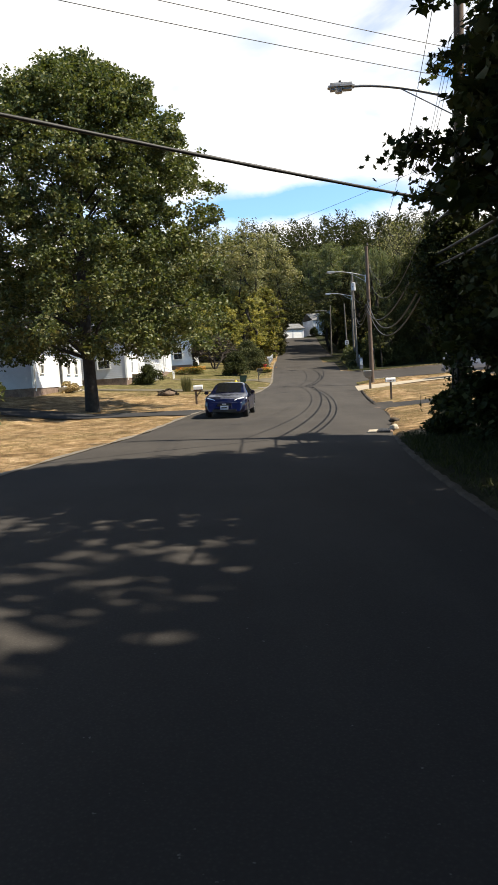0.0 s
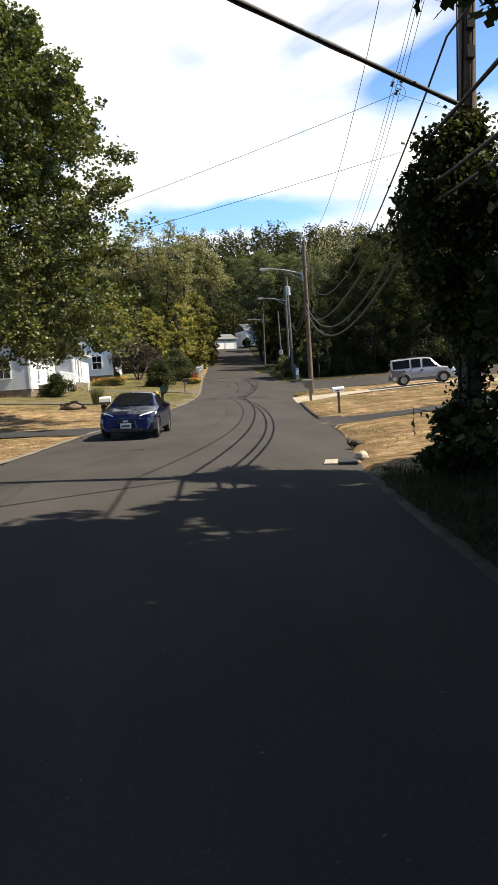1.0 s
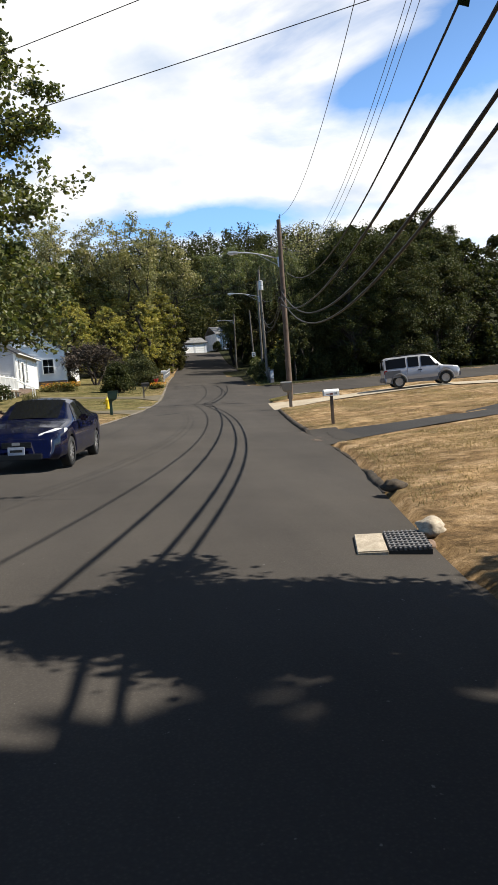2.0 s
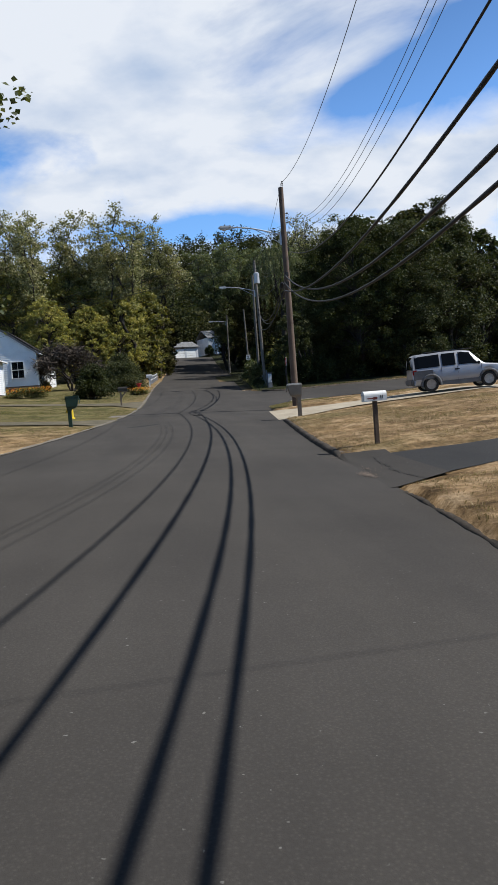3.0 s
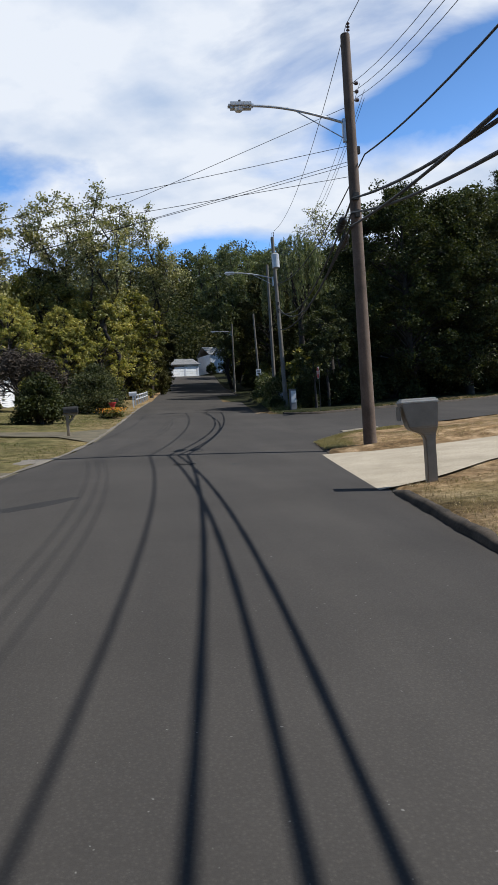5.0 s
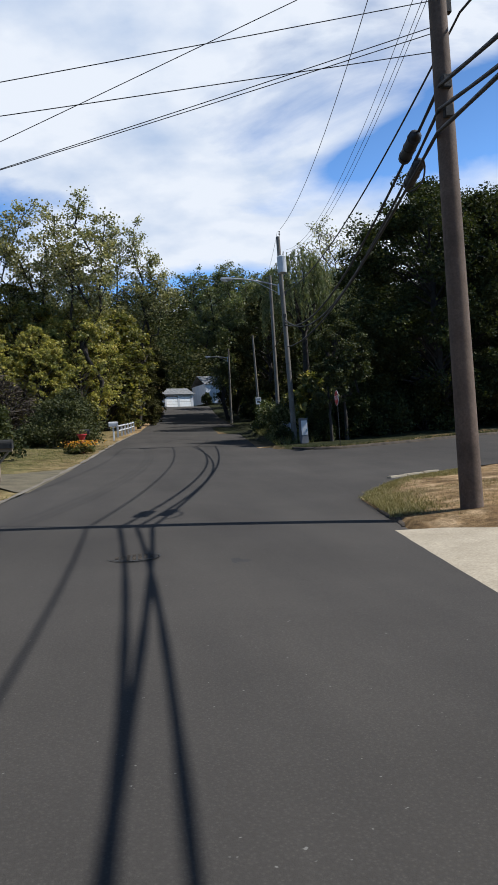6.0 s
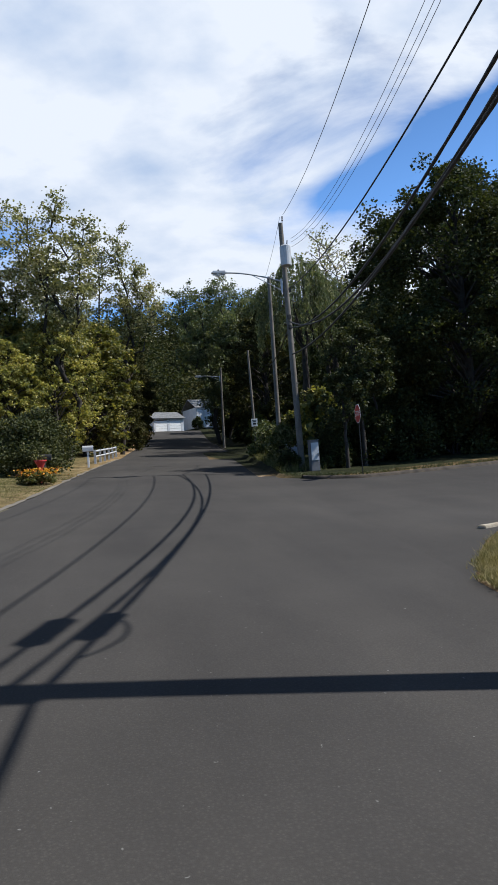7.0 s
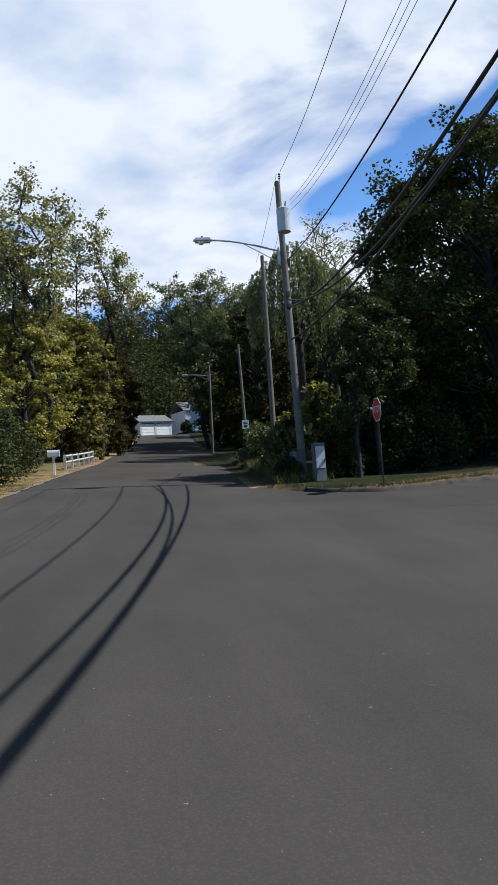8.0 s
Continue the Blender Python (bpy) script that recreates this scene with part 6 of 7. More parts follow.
# its dark siding colour stands for walls in deep shade
house_d, dhx, dhy = house("dark-roofed house half hidden behind the trees", 29.0, 36.5, 57.0, 64.3, land(29, 62) - 0.1, 4.4, 6.8, side_mat=M_SIDING_BROWN_SHADE, front_mat=M_SIDING_BROWN_SHADE)

# buildings at the end of the road
garage = thing("garage", 11.4, 189.5, 11.35, 24, "white double garage with a pale roof at the road's end", "garage")
siding_wall("wall", garage, M_SIDING_GREY_SHADE, (-3.2, -3), (3.2, -3), 0, 2.6, ((0.35, 2.85, 0, 2.1), (3.3, 5.8, 0, 2.1)))
siding_wall("wall", garage, M_SIDING, (3.2, -3), (3.2, 3), 0, 2.6)
siding_wall("wall", garage, M_SIDING, (-3.2, 3), (-3.2, -3), 0, 2.6)
bm = bmesh.new()
roof_slope(bm, (-3.5, -3.4, 2.5), (3.5, -3.4, 2.5), (-3.5, 0, 4.0), (3.5, 0, 4.0))
roof_slope(bm, (3.5, 3.4, 2.5), (-3.5, 3.4, 2.5), (3.5, 0, 4.0), (-3.5, 0, 4.0))
part("roof", bm, M_SHINGLE_PALE, garage)
for x in (-2.85 + 1.25, 0.1 + 1.25):
    bm = bmesh.new()
    for k in range(4):
        box(bm, x, -2.96, 0.27 + 0.52 * k, 2.46, 0.05, 0.49, 0.01)
    part("garage_door", bm, M_WHITE_PAINT, garage)
far_house = thing("house", 19.9, 196, 12.1, 16, "small grey-white gabled house at the end of the road", "house")
siding_wall("wall", far_house, M_SIDING_GREY_SHADE, (-2.6, -4), (2.4, -4), 0, 4.1, ((1.6, 2.6, 0.9, 2.2),))
siding_wall("wall", far_house, M_SIDING, (2.4, -4), (2.4, 4), 0, 4.1)
siding_wall("wall", far_house, M_SIDING, (-2.6, 4), (-2.6, -4), 0, 4.1)
window(far_house, Vector((-1.0, -4, 0.9)), Vector((1, 0, 0)), Vector((0, -1, 0)), 1.0, 1.3)
bm = bmesh.new()
roof_slope(bm, (-2.9, -4.3, 4.0), (2.7, -4.3, 4.0), (-2.9, 0, 6.1), (2.7, 0, 6.1))
roof_slope(bm, (2.7, 4.3, 4.0), (-2.9, 4.3, 4.0), (2.7, 0, 6.1), (-2.9, 0, 6.1))
part("roof", bm, M_SHINGLE_PALE, far_house)

# ---- mailboxes, hydrant, signs, street furniture ----


def half_round_box(bm, w, d, h, z, y=0.0):
    """The classic mailbox body: a box with a half-round top, its length along x."""
    seg = 10
    prof = [(-w / 2, 0), (w / 2, 0)] + [(w / 2 * math.cos(math.pi * i / seg), h - w / 2 + w / 2 * math.sin(math.pi * i / seg)) for i in range(seg + 1)]
    ends = []
    for x in (-d / 2, d / 2):
        ends.append([bm.verts.new((x, y + p, z + q)) for p, q in prof])
    bm.faces.new(ends[0][::-1]); bm.faces.new(ends[1])
    n = len(prof)
    for i in range(n):
        bm.faces.new((ends[0][i], ends[0][(i + 1) % n], ends[1][(i + 1) % n], ends[1][i]))


def metal_mailbox(label, x, y, turn, body_mat, post_mat, top=1.15, post=0.05, w=0.2, d=0.5, h=0.24, arm=False, flag=False, bars=True, post_r=None):
    """A metal box on a post; its door faces -x."""
    root = thing("mailbox", x, y, land(x, y), turn, label, "mailbox", "mailboxes along the road")
    bm = bmesh.new()
    box(bm, 0.0 if not arm else 0.14, 0, (top - h) / 2 - 0.15, post * 2, post * 2, top - h + 0.3, 0.008)
    part("post", bm, post_mat, root)
    if arm:
        bm = bmesh.new()
        box(bm, 0, 0, top - h - 0.045, 0.55, 0.09, 0.09, 0.006)
        rod(bm, (0.14, 0, top - h - 0.45), (-0.16, 0, top - h - 0.08), 0.035, seg=4)
        part("arm", bm, post_mat, root)
    bm = bmesh.new()
    half_round_box(bm, w, d, h, top - h)
    body = part("body", bm, body_mat, root)
    bm = bmesh.new()
    half_round_box(bm, w * 1.06, 0.025, h * 1.03, top - h - 0.003)
    bmesh.ops.translate(bm, vec=(-d / 2, 0, 0), verts=bm.verts)
    rod(bm, (-d / 2 - 0.02, 0, top - 0.07), (-d / 2 - 0.05, 0, top - 0.07), 0.018, seg=6)
    part("door", bm, body_mat, root)
    if bars:
        bm = bmesh.new()
        for k in (-0.012, 0.03):
            box(bm, 0.12 + k, -w / 2 - 0.003, top - h * 0.6, 0.012, 0.004, 0.07)
        part("number_bars", bm, M_BLACK_TRIM, body)
    if flag:
        bm = bmesh.new()
        box(bm, -0.08, -w / 2 - 0.012, top - h * 0.72, 0.22, 0.008, 0.025)
        box(bm, -0.02, -w / 2 - 0.012, top - h * 0.72, 0.09, 0.01, 0.055)
        part("flag", bm, M_OLD_RED, body, "dull dark red flag")
    return root


def moulded_mailbox(label, x, y, turn, mat, top=1.17, flag=True, cap_mat=None):
    """A one-piece plastic mailbox: a tapering post that flares into a deep box."""
    root = thing("mailbox", x, y, land(x, y), turn, label, "mailbox", "mailboxes along the road")
    bm = bmesh.new()
    prev = None
    for z, xa, xb, w in ((-0.1, -0.06, 0.08, 0.16), (0.62, -0.06, 0.08, 0.15), (0.7, -0.1, 0.09, 0.16), (0.76, -0.26, 0.1, 0.2), (0.8, -0.3, 0.11, 0.24), (top - 0.09, -0.38, 0.13, 0.25), (top - 0.05, -0.4, 0.135, 0.25)):
        ring = [bm.verts.new((a, b, z)) for a, b in ((xa, -w / 2), (xb, -w / 2), (xb, w / 2), (xa, w / 2))]
        if prev:
            for i in range(4):
                bm.faces.new((prev[i], prev[(i + 1) % 4], ring[(i + 1) % 4], ring[i]))
        else:
            bm.faces.new(ring[::-1])
        prev = ring
    bm.faces.new(prev)
    bmesh.ops.bevel(bm, geom=list(bm.edges), offset=0.012, segments=2, affect="EDGES", clamp_overlap=True)
    body = part("body", bm, mat, root)
    bm = bmesh.new()
    box(bm, -0.13, 0, top - 0.045, 0.56, 0.27, 0.05, 0.02)
    box(bm, -0.13, 0, top - 0.012, 0.5, 0.2, 0.03, 0.012)
    part("lid", bm, cap_mat or mat, body)
    bm = bmesh.new()
    box(bm, -0.405, 0, top - 0.2, 0.02, 0.2, 0.2, 0.008)
    part("door", bm, mat, body)
    if flag:
        bm = bmesh.new()
        box(bm, -0.2, -0.138, top - 0.13, 0.2, 0.012, 0.035, 0.004)
        part("flag", bm, M_RED_PAINT, body, "red flag")
        bm = bmesh.new()
        for i in range(4):
            box(bm, -0.2 + 0.05 * i, -0.128, top - 0.22, 0.03, 0.004, 0.03)
        part("number_bars", bm, M_WHITE_PAINT, body)
    return root


metal_mailbox("white metal mailbox on a brown wooden post with an arm", -3.0, 41.0, 180, M_WHITE_PAINT, M_WOOD, 1.12, 0.055, 0.24, 0.52, 0.26, arm=True)
metal_mailbox("white metal mailbox on a weathered square post", 7.35, 36.4, 0, M_WHITE_PAINT, M_POLE, 1.13, 0.045, 0.19, 0.49, 0.215, flag=True)
plastic_box = moulded_mailbox("brownish moulded plastic mailbox with a pale cap", 8.42, 48.8, -8, M_BEIGE, 1.2, False, M_CAP)
plastic_box.scale = (1.1, 1.3, 1.12)
moulded_mailbox("dark green moulded plastic mailbox beside the hydrant", -0.5, 50.35, 180, M_GREEN_PLASTIC, 1.22, False)
metal_mailbox("dark metal mailbox on a brown post with a brace", 1.1, 66.6, 180, M_DARK, M_WOOD_GREY, 1.2, 0.055, 0.24, 0.55, 0.25, arm=True)
metal_mailbox("dark metal mailbox behind the flower bed", 2.0, 83.0, 180, M_DARK, M_WOOD_GREY, 1.1, 0.05, 0.24, 0.55, 0.25)
metal_mailbox("pale grey metal mailbox on a white post", 3.0, 95.5, 180, M_GREY_PAINT, M_WHITE_PAINT, 1.3, 0.06, 0.3, 0.6, 0.34)

hyd = thing("fire_hydrant", -1.04, 55.9, land(-1.04, 55.9), 0, "yellow fire hydrant on the lawn", "hydrant")
bm = bmesh.new()
rod(bm, (0, 0, -0.05), (0, 0, 0.06), 0.17, seg=14); rod(bm, (0, 0, 0.05), (0, 0, 0.5), 0.11, 0.105, 14); rod(bm, (0, 0, 0.5), (0, 0, 0.54), 0.15, seg=14)
part("barrel", bm, M_YELLOW_PAINT, hyd)
bm = bmesh.new()
rod(bm, (0, 0, 0.54), (0, 0, 0.66), 0.12, 0.05, 14); rod(bm, (0, 0, 0.66), (0, 0, 0.72), 0.03, seg=5)
part("bonnet", bm, M_YELLOW_PAINT, hyd)
for d in ((-0.2, 0, 0), (0, -0.2, 0), (0, 0.2, 0)):
    bm = bmesh.new()
    rod(bm, (0, 0, 0.38), (d[0], d[1], 0.38), 0.06, seg=10); rod(bm, (d[0] * 0.8, d[1] * 0.8, 0.38), (d[0] * 1.1, d[1] * 1.1, 0.38), 0.072, seg=6)
    part("outlet", bm, M_YELLOW_PAINT, hyd)

# storm drain with its pale slab and grate
drain = thing("storm_drain", 3.62, 20.55, float(road_level(3.62, 20.55)) + 0.02, -14, "pale concrete storm drain slab with an iron grate", "drain")
bm = bmesh.new()
box(bm, -0.1, 0.0, 0.0, 0.42, 0.74, 0.06, 0.012)
part("slab", bm, M_STONE, drain)
# black sheet below the bars, standing for the dark of the open shaft
bm = bmesh.new()
box(bm, 0.4, 0.02, -0.005, 0.56, 0.74, 0.05)
part("grate_dark_sheet", bm, M_BLACK_TRIM, drain)
drain.scale = (0.66, 1.0, 1.0)
for i in range(9):
    bm = bmesh.new()
    box(bm, 0.14 + 0.064 * i, 0.02, 0.03, 0.03, 0.74, 0.03, 0.004)
    part("grate_bar", bm, M_CLADDING, drain)
for y in (-0.3, -0.2, -0.1, 0.0, 0.1, 0.2, 0.3):
    bm = bmesh.new()
    box(bm, 0.4, y, 0.036, 0.56, 0.03, 0.03, 0.004)
    part("grate_bar", bm, M_CLADDING, drain)


def boulder(label, x, y, r, mat, seed, squash=0.7, name="rock"):
    bm = bmesh.new()
    bmesh.ops.create_icosphere(bm, subdivisions=3, radius=r)
    for v in bm.verts:
        k = 1 + 0.35 * noise.noise(v.co * (1.6 / r) + Vector((seed, 0, 0))) + 0.12 * noise.noise(v.co * (5 / r) + Vector((0, seed, 0)))
        v.co = Vector((v.co.x * k, v.co.y * k, v.co.z * k * squash))
    ob = part(name, bm, mat, None, "", True)
    ob.location = (x, y, land(x, y) + r * squash * 0.45)
    return tagged(ob, label, name)


boulder("pale rounded rock beside the storm drain", 4.22, 20.75, 0.14, M_STONE, 3)
boulder("small brown stone at the kerb", 4.05, 20.4, 0.07, M_BRICK, 5)
boulder("dark crumbled lump of the old kerb", 4.75, 23.3, 0.16, M_KERB, 8, 0.5)

# manhole cover in the road
man = thing("manhole_cover", 4.82, 54.5, float(road_level(4.82, 54.5)) + 0.034, 0, "round iron manhole cover set in the asphalt", "manhole cover")
bm = bmesh.new()
rod(bm, (0, 0, -0.02), (0, 0, 0.006), 0.27, seg=36)
part("cover", bm, M_ASPHALT_OLD, man)
bm = bmesh.new()
for i in range(36):
    a, b = 2 * math.pi * i / 36, 2 * math.pi * (i + 1) / 36
    q = [bm.verts.new((r * math.cos(t), r * math.sin(t), 0.009)) for r, t in ((0.29, a), (0.29, b), (0.31, b), (0.31, a))]
    bm.faces.new(q)
part("ring", bm, M_DARK, man)
for i in range(-3, 4):
    for j in range(-3, 4):
        if i * i + j * j < 11:
            bm = bmesh.new()
            box(bm, i * 0.066, j * 0.066, 0.008, 0.04, 0.04, 0.008)
            part("stud", bm, M_KERB, man)

# stop sign, turned almost edge-on, facing the side street
sign = thing("stop_sign", 13.76, 76.9, land(13.76, 76.9) + 0.1, 89, "red octagonal stop sign facing the side street", "sign")
bm = bmesh.new()
box(bm, 0, -0.025, 1.0, 0.04, 0.026, 2.5)
part("post", bm, M_DARK, sign)
bm = bmesh.new()
m8 = Matrix.Translation((0, 0, 2.1)) @ Matrix.Rotation(radians(90), 4, "X") @ Matrix.Rotation(radians(22.5), 4, "Z")
bmesh.ops.create_cone(bm, cap_ends=True, segments=8, radius1=0.36, radius2=0.36, depth=0.006, matrix=m8)
border = part("face", bm, M_WHITE_PAINT, sign)
bm = bmesh.new()
bmesh.ops.create_cone(bm, cap_ends=True, segments=8, radius1=0.335, radius2=0.335, depth=0.012, matrix=m8)
part("red_field", bm, M_RED_PAINT, border)
text = bpy.data.curves.new("stop_word", "FONT")
text.body, text.size, text.align_x, text.align_y, text.extrude = "STOP", 0.27, "CENTER", "CENTER", 0.001
for side in (-1, 1):
    word = new("word", text)
    word.parent = border
    word.matrix_local = Matrix.Translation((0, side * 0.0085, 2.1)) @ Matrix.Rotation(radians(180 if side > 0 else 0), 4, "Z") @ Matrix.Rotation(radians(90), 4, "X")
    if not text.materials:
        text.materials.append(M_WHITE_PAINT)

# grey cabinet and the small signs at the poles
cab = thing("utility_cabinet", 12.98, 80.55, land(12.98, 80.55), 6, "pale grey utility cabinet at the foot of the pole", "cabinet")
bm = bmesh.new()
box(bm, 0, 0, 0.62, 0.38, 0.3, 1.24, 0.02)
part("body", bm, M_CLADDING, cab)
bm = bmesh.new()
box(bm, 0, -0.155, 0.8, 0.32, 0.02, 0.72, 0.006)
cd = part("door", bm, M_GREY_PAINT, cab)
bm = bmesh.new()
box(bm, 0.12, -0.175, 0.66, 0.02, 0.03, 0.14, 0.004)
part("handle", bm, M_DARK, cd)
bm = bmesh.new()
box(bm, 0, 0, 1.26, 0.42, 0.34, 0.04, 0.01)
part("lid", bm, M_CLADDING, cab)
elec = thing("electric_cabinet", 13.6, 88.0, land(13.6, 88), 0, "grey electric cabinet among the weeds", "cabinet")
bm = bmesh.new()
box(bm, 0, 0, 0.6, 0.9, 0.6, 1.2, 0.03)
part("body", bm, M_GREY_PAINT, elec)
bm = bmesh.new()
box(bm, 0, -0.305, 0.6, 0.78, 0.02, 1.0, 0.006)
part("door", bm, M_GREY_PAINT, elec)
bm = bmesh.new()
box(bm, -0.05, -0.16, 2.4, 0.5, 0.02, 0.62, 0.004)
plate = part("speed_sign", bm, M_WHITE_PAINT, pole_e, "small white road sign")
for z, w in ((2.58, 0.36), (2.48, 0.3), (2.3, 0.26)):
    bm = bmesh.new()
    box(bm, -0.05, -0.174, z, w, 0.008, 0.05 if z > 2.4 else 0.14)
    part("sign_bars", bm, M_BLACK_TRIM, plate)

# white guide rail by the culvert, left of the road
rail = thing("guide_rail", 0, 0, 0, 0, "white painted guide rail beside the road", "rail")
pts = [(3.1 + 1.05 * t, 101 + 14 * t) for t in np.linspace(0, 1, 6)]
for x, y in pts:
    bm = bmesh.new()
    box(bm, x, y, land(x, y) + 0.4, 0.16, 0.16, 1.1, 0.01)
    part("post", bm, M_GREY_PAINT, rail)
for z in (0.48, 0.85):
    for (xa, ya), (xb, yb) in zip(pts, pts[1:]):
        bm = bmesh.new()
        rod(bm, (xa, ya, land(xa, ya) + z), (xb, yb, land(xb, yb) + z), 0.07, seg=4)
        part("rail", bm, M_GREY_PAINT, rail)

# splice closures near the corner pole
for k, (lab, t0, r, ln) in enumerate((("black splice closure hanging on the cable", 0.06, 0.115, 0.95), ("black splice closure on the lower cable", 0.066, 0.105, 0.95))):
    xb, zb, hc = THICK[1 + k][2], THICK[1 + k][3], THICK[1 + k][5]
    pts = hang((xb, 56.3, zb), at_c(hc, 0.0), THICK[1 + k][6], 200)
    p, q = Vector(pts[int(200 * t0)]), Vector(pts[int(200 * t0) + 6])
    d = (q - p).normalized()
    p = p - Vector((0.06 * (1 - 2 * k), 0, 0.06))
    sp = thing("splice_closure", *p, 0, lab, "splice closure", "splice closures")
    bm = bmesh.new()
    for s0, s1, r0, r1 in ((-0.5, -0.4, 0.06, 0.8), (-0.4, 0.4, 0.8, 0.8), (0.4, 0.5, 0.8, 0.06)):
        rod(bm, d * ln * s0, d * ln * s1, r * r0 * 1.2, r * r1 * 1.2, 12)
    part("shell", bm, M_CABLE, sp, "", True)
    for s in (-0.3, 0.0, 0.3):
        bm = bmesh.new()
        rod(bm, d * ln * (s - 0.02), d * ln * (s + 0.02), r * 1.05, seg=12)
        part("band", bm, M_BLACK_TRIM, sp)

# a slack loop hanging from the lowest cable beside the closures
pts = hang((THICK[0][2], 56.3, THICK[0][3]), at_c(THICK[0][5], 0.0), THICK[0][6], 200)[6:16]
bow = np.sin(np.linspace(0, math.pi, len(pts))) ** 0.7
v, f = pipe_arrays(pts + np.stack([0.13 * bow, 0 * bow, -0.12 * bow], -1), 0.016, 6)
tagged(raw("cable_loop", v, f, M_CABLE, None, True), "slack black loop hanging from the telephone cable", "cable", "overhead cables")

# ---- vehicles ----


def car_sections(stations):
    """Stations along the car: (s, half width, sill z, belt z, roof z, roof half width)."""
    st = np.array(stations, float)

    def at(s):
        return [float(np.interp(s, st[:, 0], st[:, k])) for k in range(1, 6)]

    return st, at


def ring_points(v):
    w, sill, belt, roof, rw = v
    mid = sill + (belt - sill) * 0.5
    g = max(roof - belt, 0.0)
    return [(w * 0.92, sill), (w, sill + 0.12), (w * 1.01, mid), (w * 0.985, belt - 0.06), (w * 0.95, belt), (rw + (w * 0.95 - rw) * 0.15, belt + g * 0.88), (rw * 0.9, belt + g * 0.98), (rw * 0.45, belt + g * 1.0 + 0.015), (0, belt + g + 0.025)]


def car_body(bm, st, at, wheels, wheel_r, fine=0.07):
    """The shell, lofted between the stations, with round wheel openings left in its sides."""
    ss = np.arange(st[0, 0], st[-1, 0] + 1e-6, fine)
    ss = np.unique(np.concatenate([ss, st[:, 0]]))
    rows = []
    for s in ss:
        pts = ring_points(at(s))
        for wx in wheels:
            d = abs(s - wx)
            if d < wheel_r * 1.12:
                arch = math.sqrt((wheel_r * 1.12) ** 2 - d * d) + wheel_r
                pts = [(p, max(q, min(arch, pts[3][1] - 0.03))) if i < 3 else (p, q) for i, (p, q) in enumerate(pts)]
        rows.append([bm.verts.new((s, sgn * p, q)) for sgn in (1,) for p, q in pts] + [bm.verts.new((s, -p, q)) for p, q in reversed(pts[:-1])])
    for a, b in zip(rows, rows[1:]):
        for i in range(len(a) - 1):
            bm.faces.new((a[i], b[i], b[i + 1], a[i + 1]))
        bm.faces.new((a[-1], b[-1], b[0], a[0]))
    bm.faces.new(rows[0]); bm.faces.new(rows[-1][::-1])
    bmesh.ops.recalc_face_normals(bm, faces=bm.faces)


def side_glass(name, parent, at, s0, s1, sgn, lo=0.08, hi=0.86, cut0=0.0, cut1=0.0, mat=None):
    """A side window on the slope between belt and roof; cut0 and cut1 slant its ends."""
    bm = bmesh.new()
    rows = []
    for f in np.linspace(lo, hi, 5):
        row = []
        for k in np.linspace(0, 1, 7):
            s = s0 + cut0 * f + (s1 - cut1 * f - s0 - cut0 * f) * k
            w, sill, belt, roof, rw = at(s)
            y0, y1 = w * 0.95, rw + (w * 0.95 - rw) * 0.15
            row.append(bm.verts.new((s, sgn * (y0 + (y1 - y0) * f / 0.88 + 0.012), belt + (roof - belt) * f)))
        rows.append(row)
    for a, b in zip(rows, rows[1:]):
        for i in range(6):
            bm.faces.new((a[i], a[i + 1], b[i + 1], b[i]))
    return part(name, bm, mat or M_CAR_GLASS, parent)


def across_glass(name, parent, s0, z0, w0, s1, z1, w1, out, mat=None):
    """A windscreen or rear window between two heights."""
    bm = bmesh.new()
    rows = []
    for f in np.linspace(0, 1, 5):
        s, z, w = s0 + (s1 - s0) * f, z0 + (z1 - z0) * f, w0 + (w1 - w0) * f
        rows.append([bm.verts.new((s + out - 0.06 * k * k * (1 if out > 0 else -1), k * w, z + 0.05 - 0.034 * k * k)) for k in np.linspace(-1, 1, 9)])
    for a, b in zip(rows, rows[1:]):
        for i in range(8):
            bm.faces.new((a[i], a[i + 1], b[i + 1], b[i]))
    return part(name, bm, mat or M_CAR_GLASS, parent)


def car_wheel(parent, s, y, r, width, sgn, spokes=7):
    bm = bmesh.new()
    seg = 28
    prof = ((r * 0.66, -width / 2), (r * 0.93, -width / 2), (r, -width / 2 + 0.03), (r, width / 2 - 0.03), (r * 0.93, width / 2), (r * 0.66, width / 2))
    rows = [[bm.verts.new((s + p * math.cos(2 * math.pi * i / seg), y + q, r + p * math.sin(2 * math.pi * i / seg))) for p, q in prof] for i in range(seg)]
    for i in range(seg):
        a, b = rows[i], rows[(i + 1) % seg]
        for k in range(len(prof) - 1):
            bm.faces.new((a[k], b[k], b[k + 1], a[k + 1]))
    wheel = part("wheel", bm, M_RUBBER, parent, "black tyre", True)
    bm = bmesh.new()
    rod(bm, (s, y - width * 0.3, r), (s, y + sgn * width * 0.38, r), r * 0.16, seg=12)
    rod(bm, (s, y + sgn * width * 0.05, r), (s, y + sgn * width * 0.12, r), r * 0.64, seg=24)
    for i in range(spokes):
        a = 2 * math.pi * i / spokes
        box(bm, 0, 0, 0, r * 0.52, 0.03, r * 0.13, 0.006, Matrix.Translation((s + math.cos(a) * r * 0.38, y + sgn * width * 0.34, r + math.sin(a) * r * 0.38)) @ Matrix.Rotation(-a, 4, "Y"))
    for i in range(24):
        a = 2 * math.pi * i / 24
        box(bm, 0, 0, 0, 0.035, width * 0.8, r * 0.18, 0.0, Matrix.Translation((s + math.cos(a) * r * 0.66, y, r + math.sin(a) * r * 0.66)) @ Matrix.Rotation(-a + math.pi / 2, 4, "Y"))
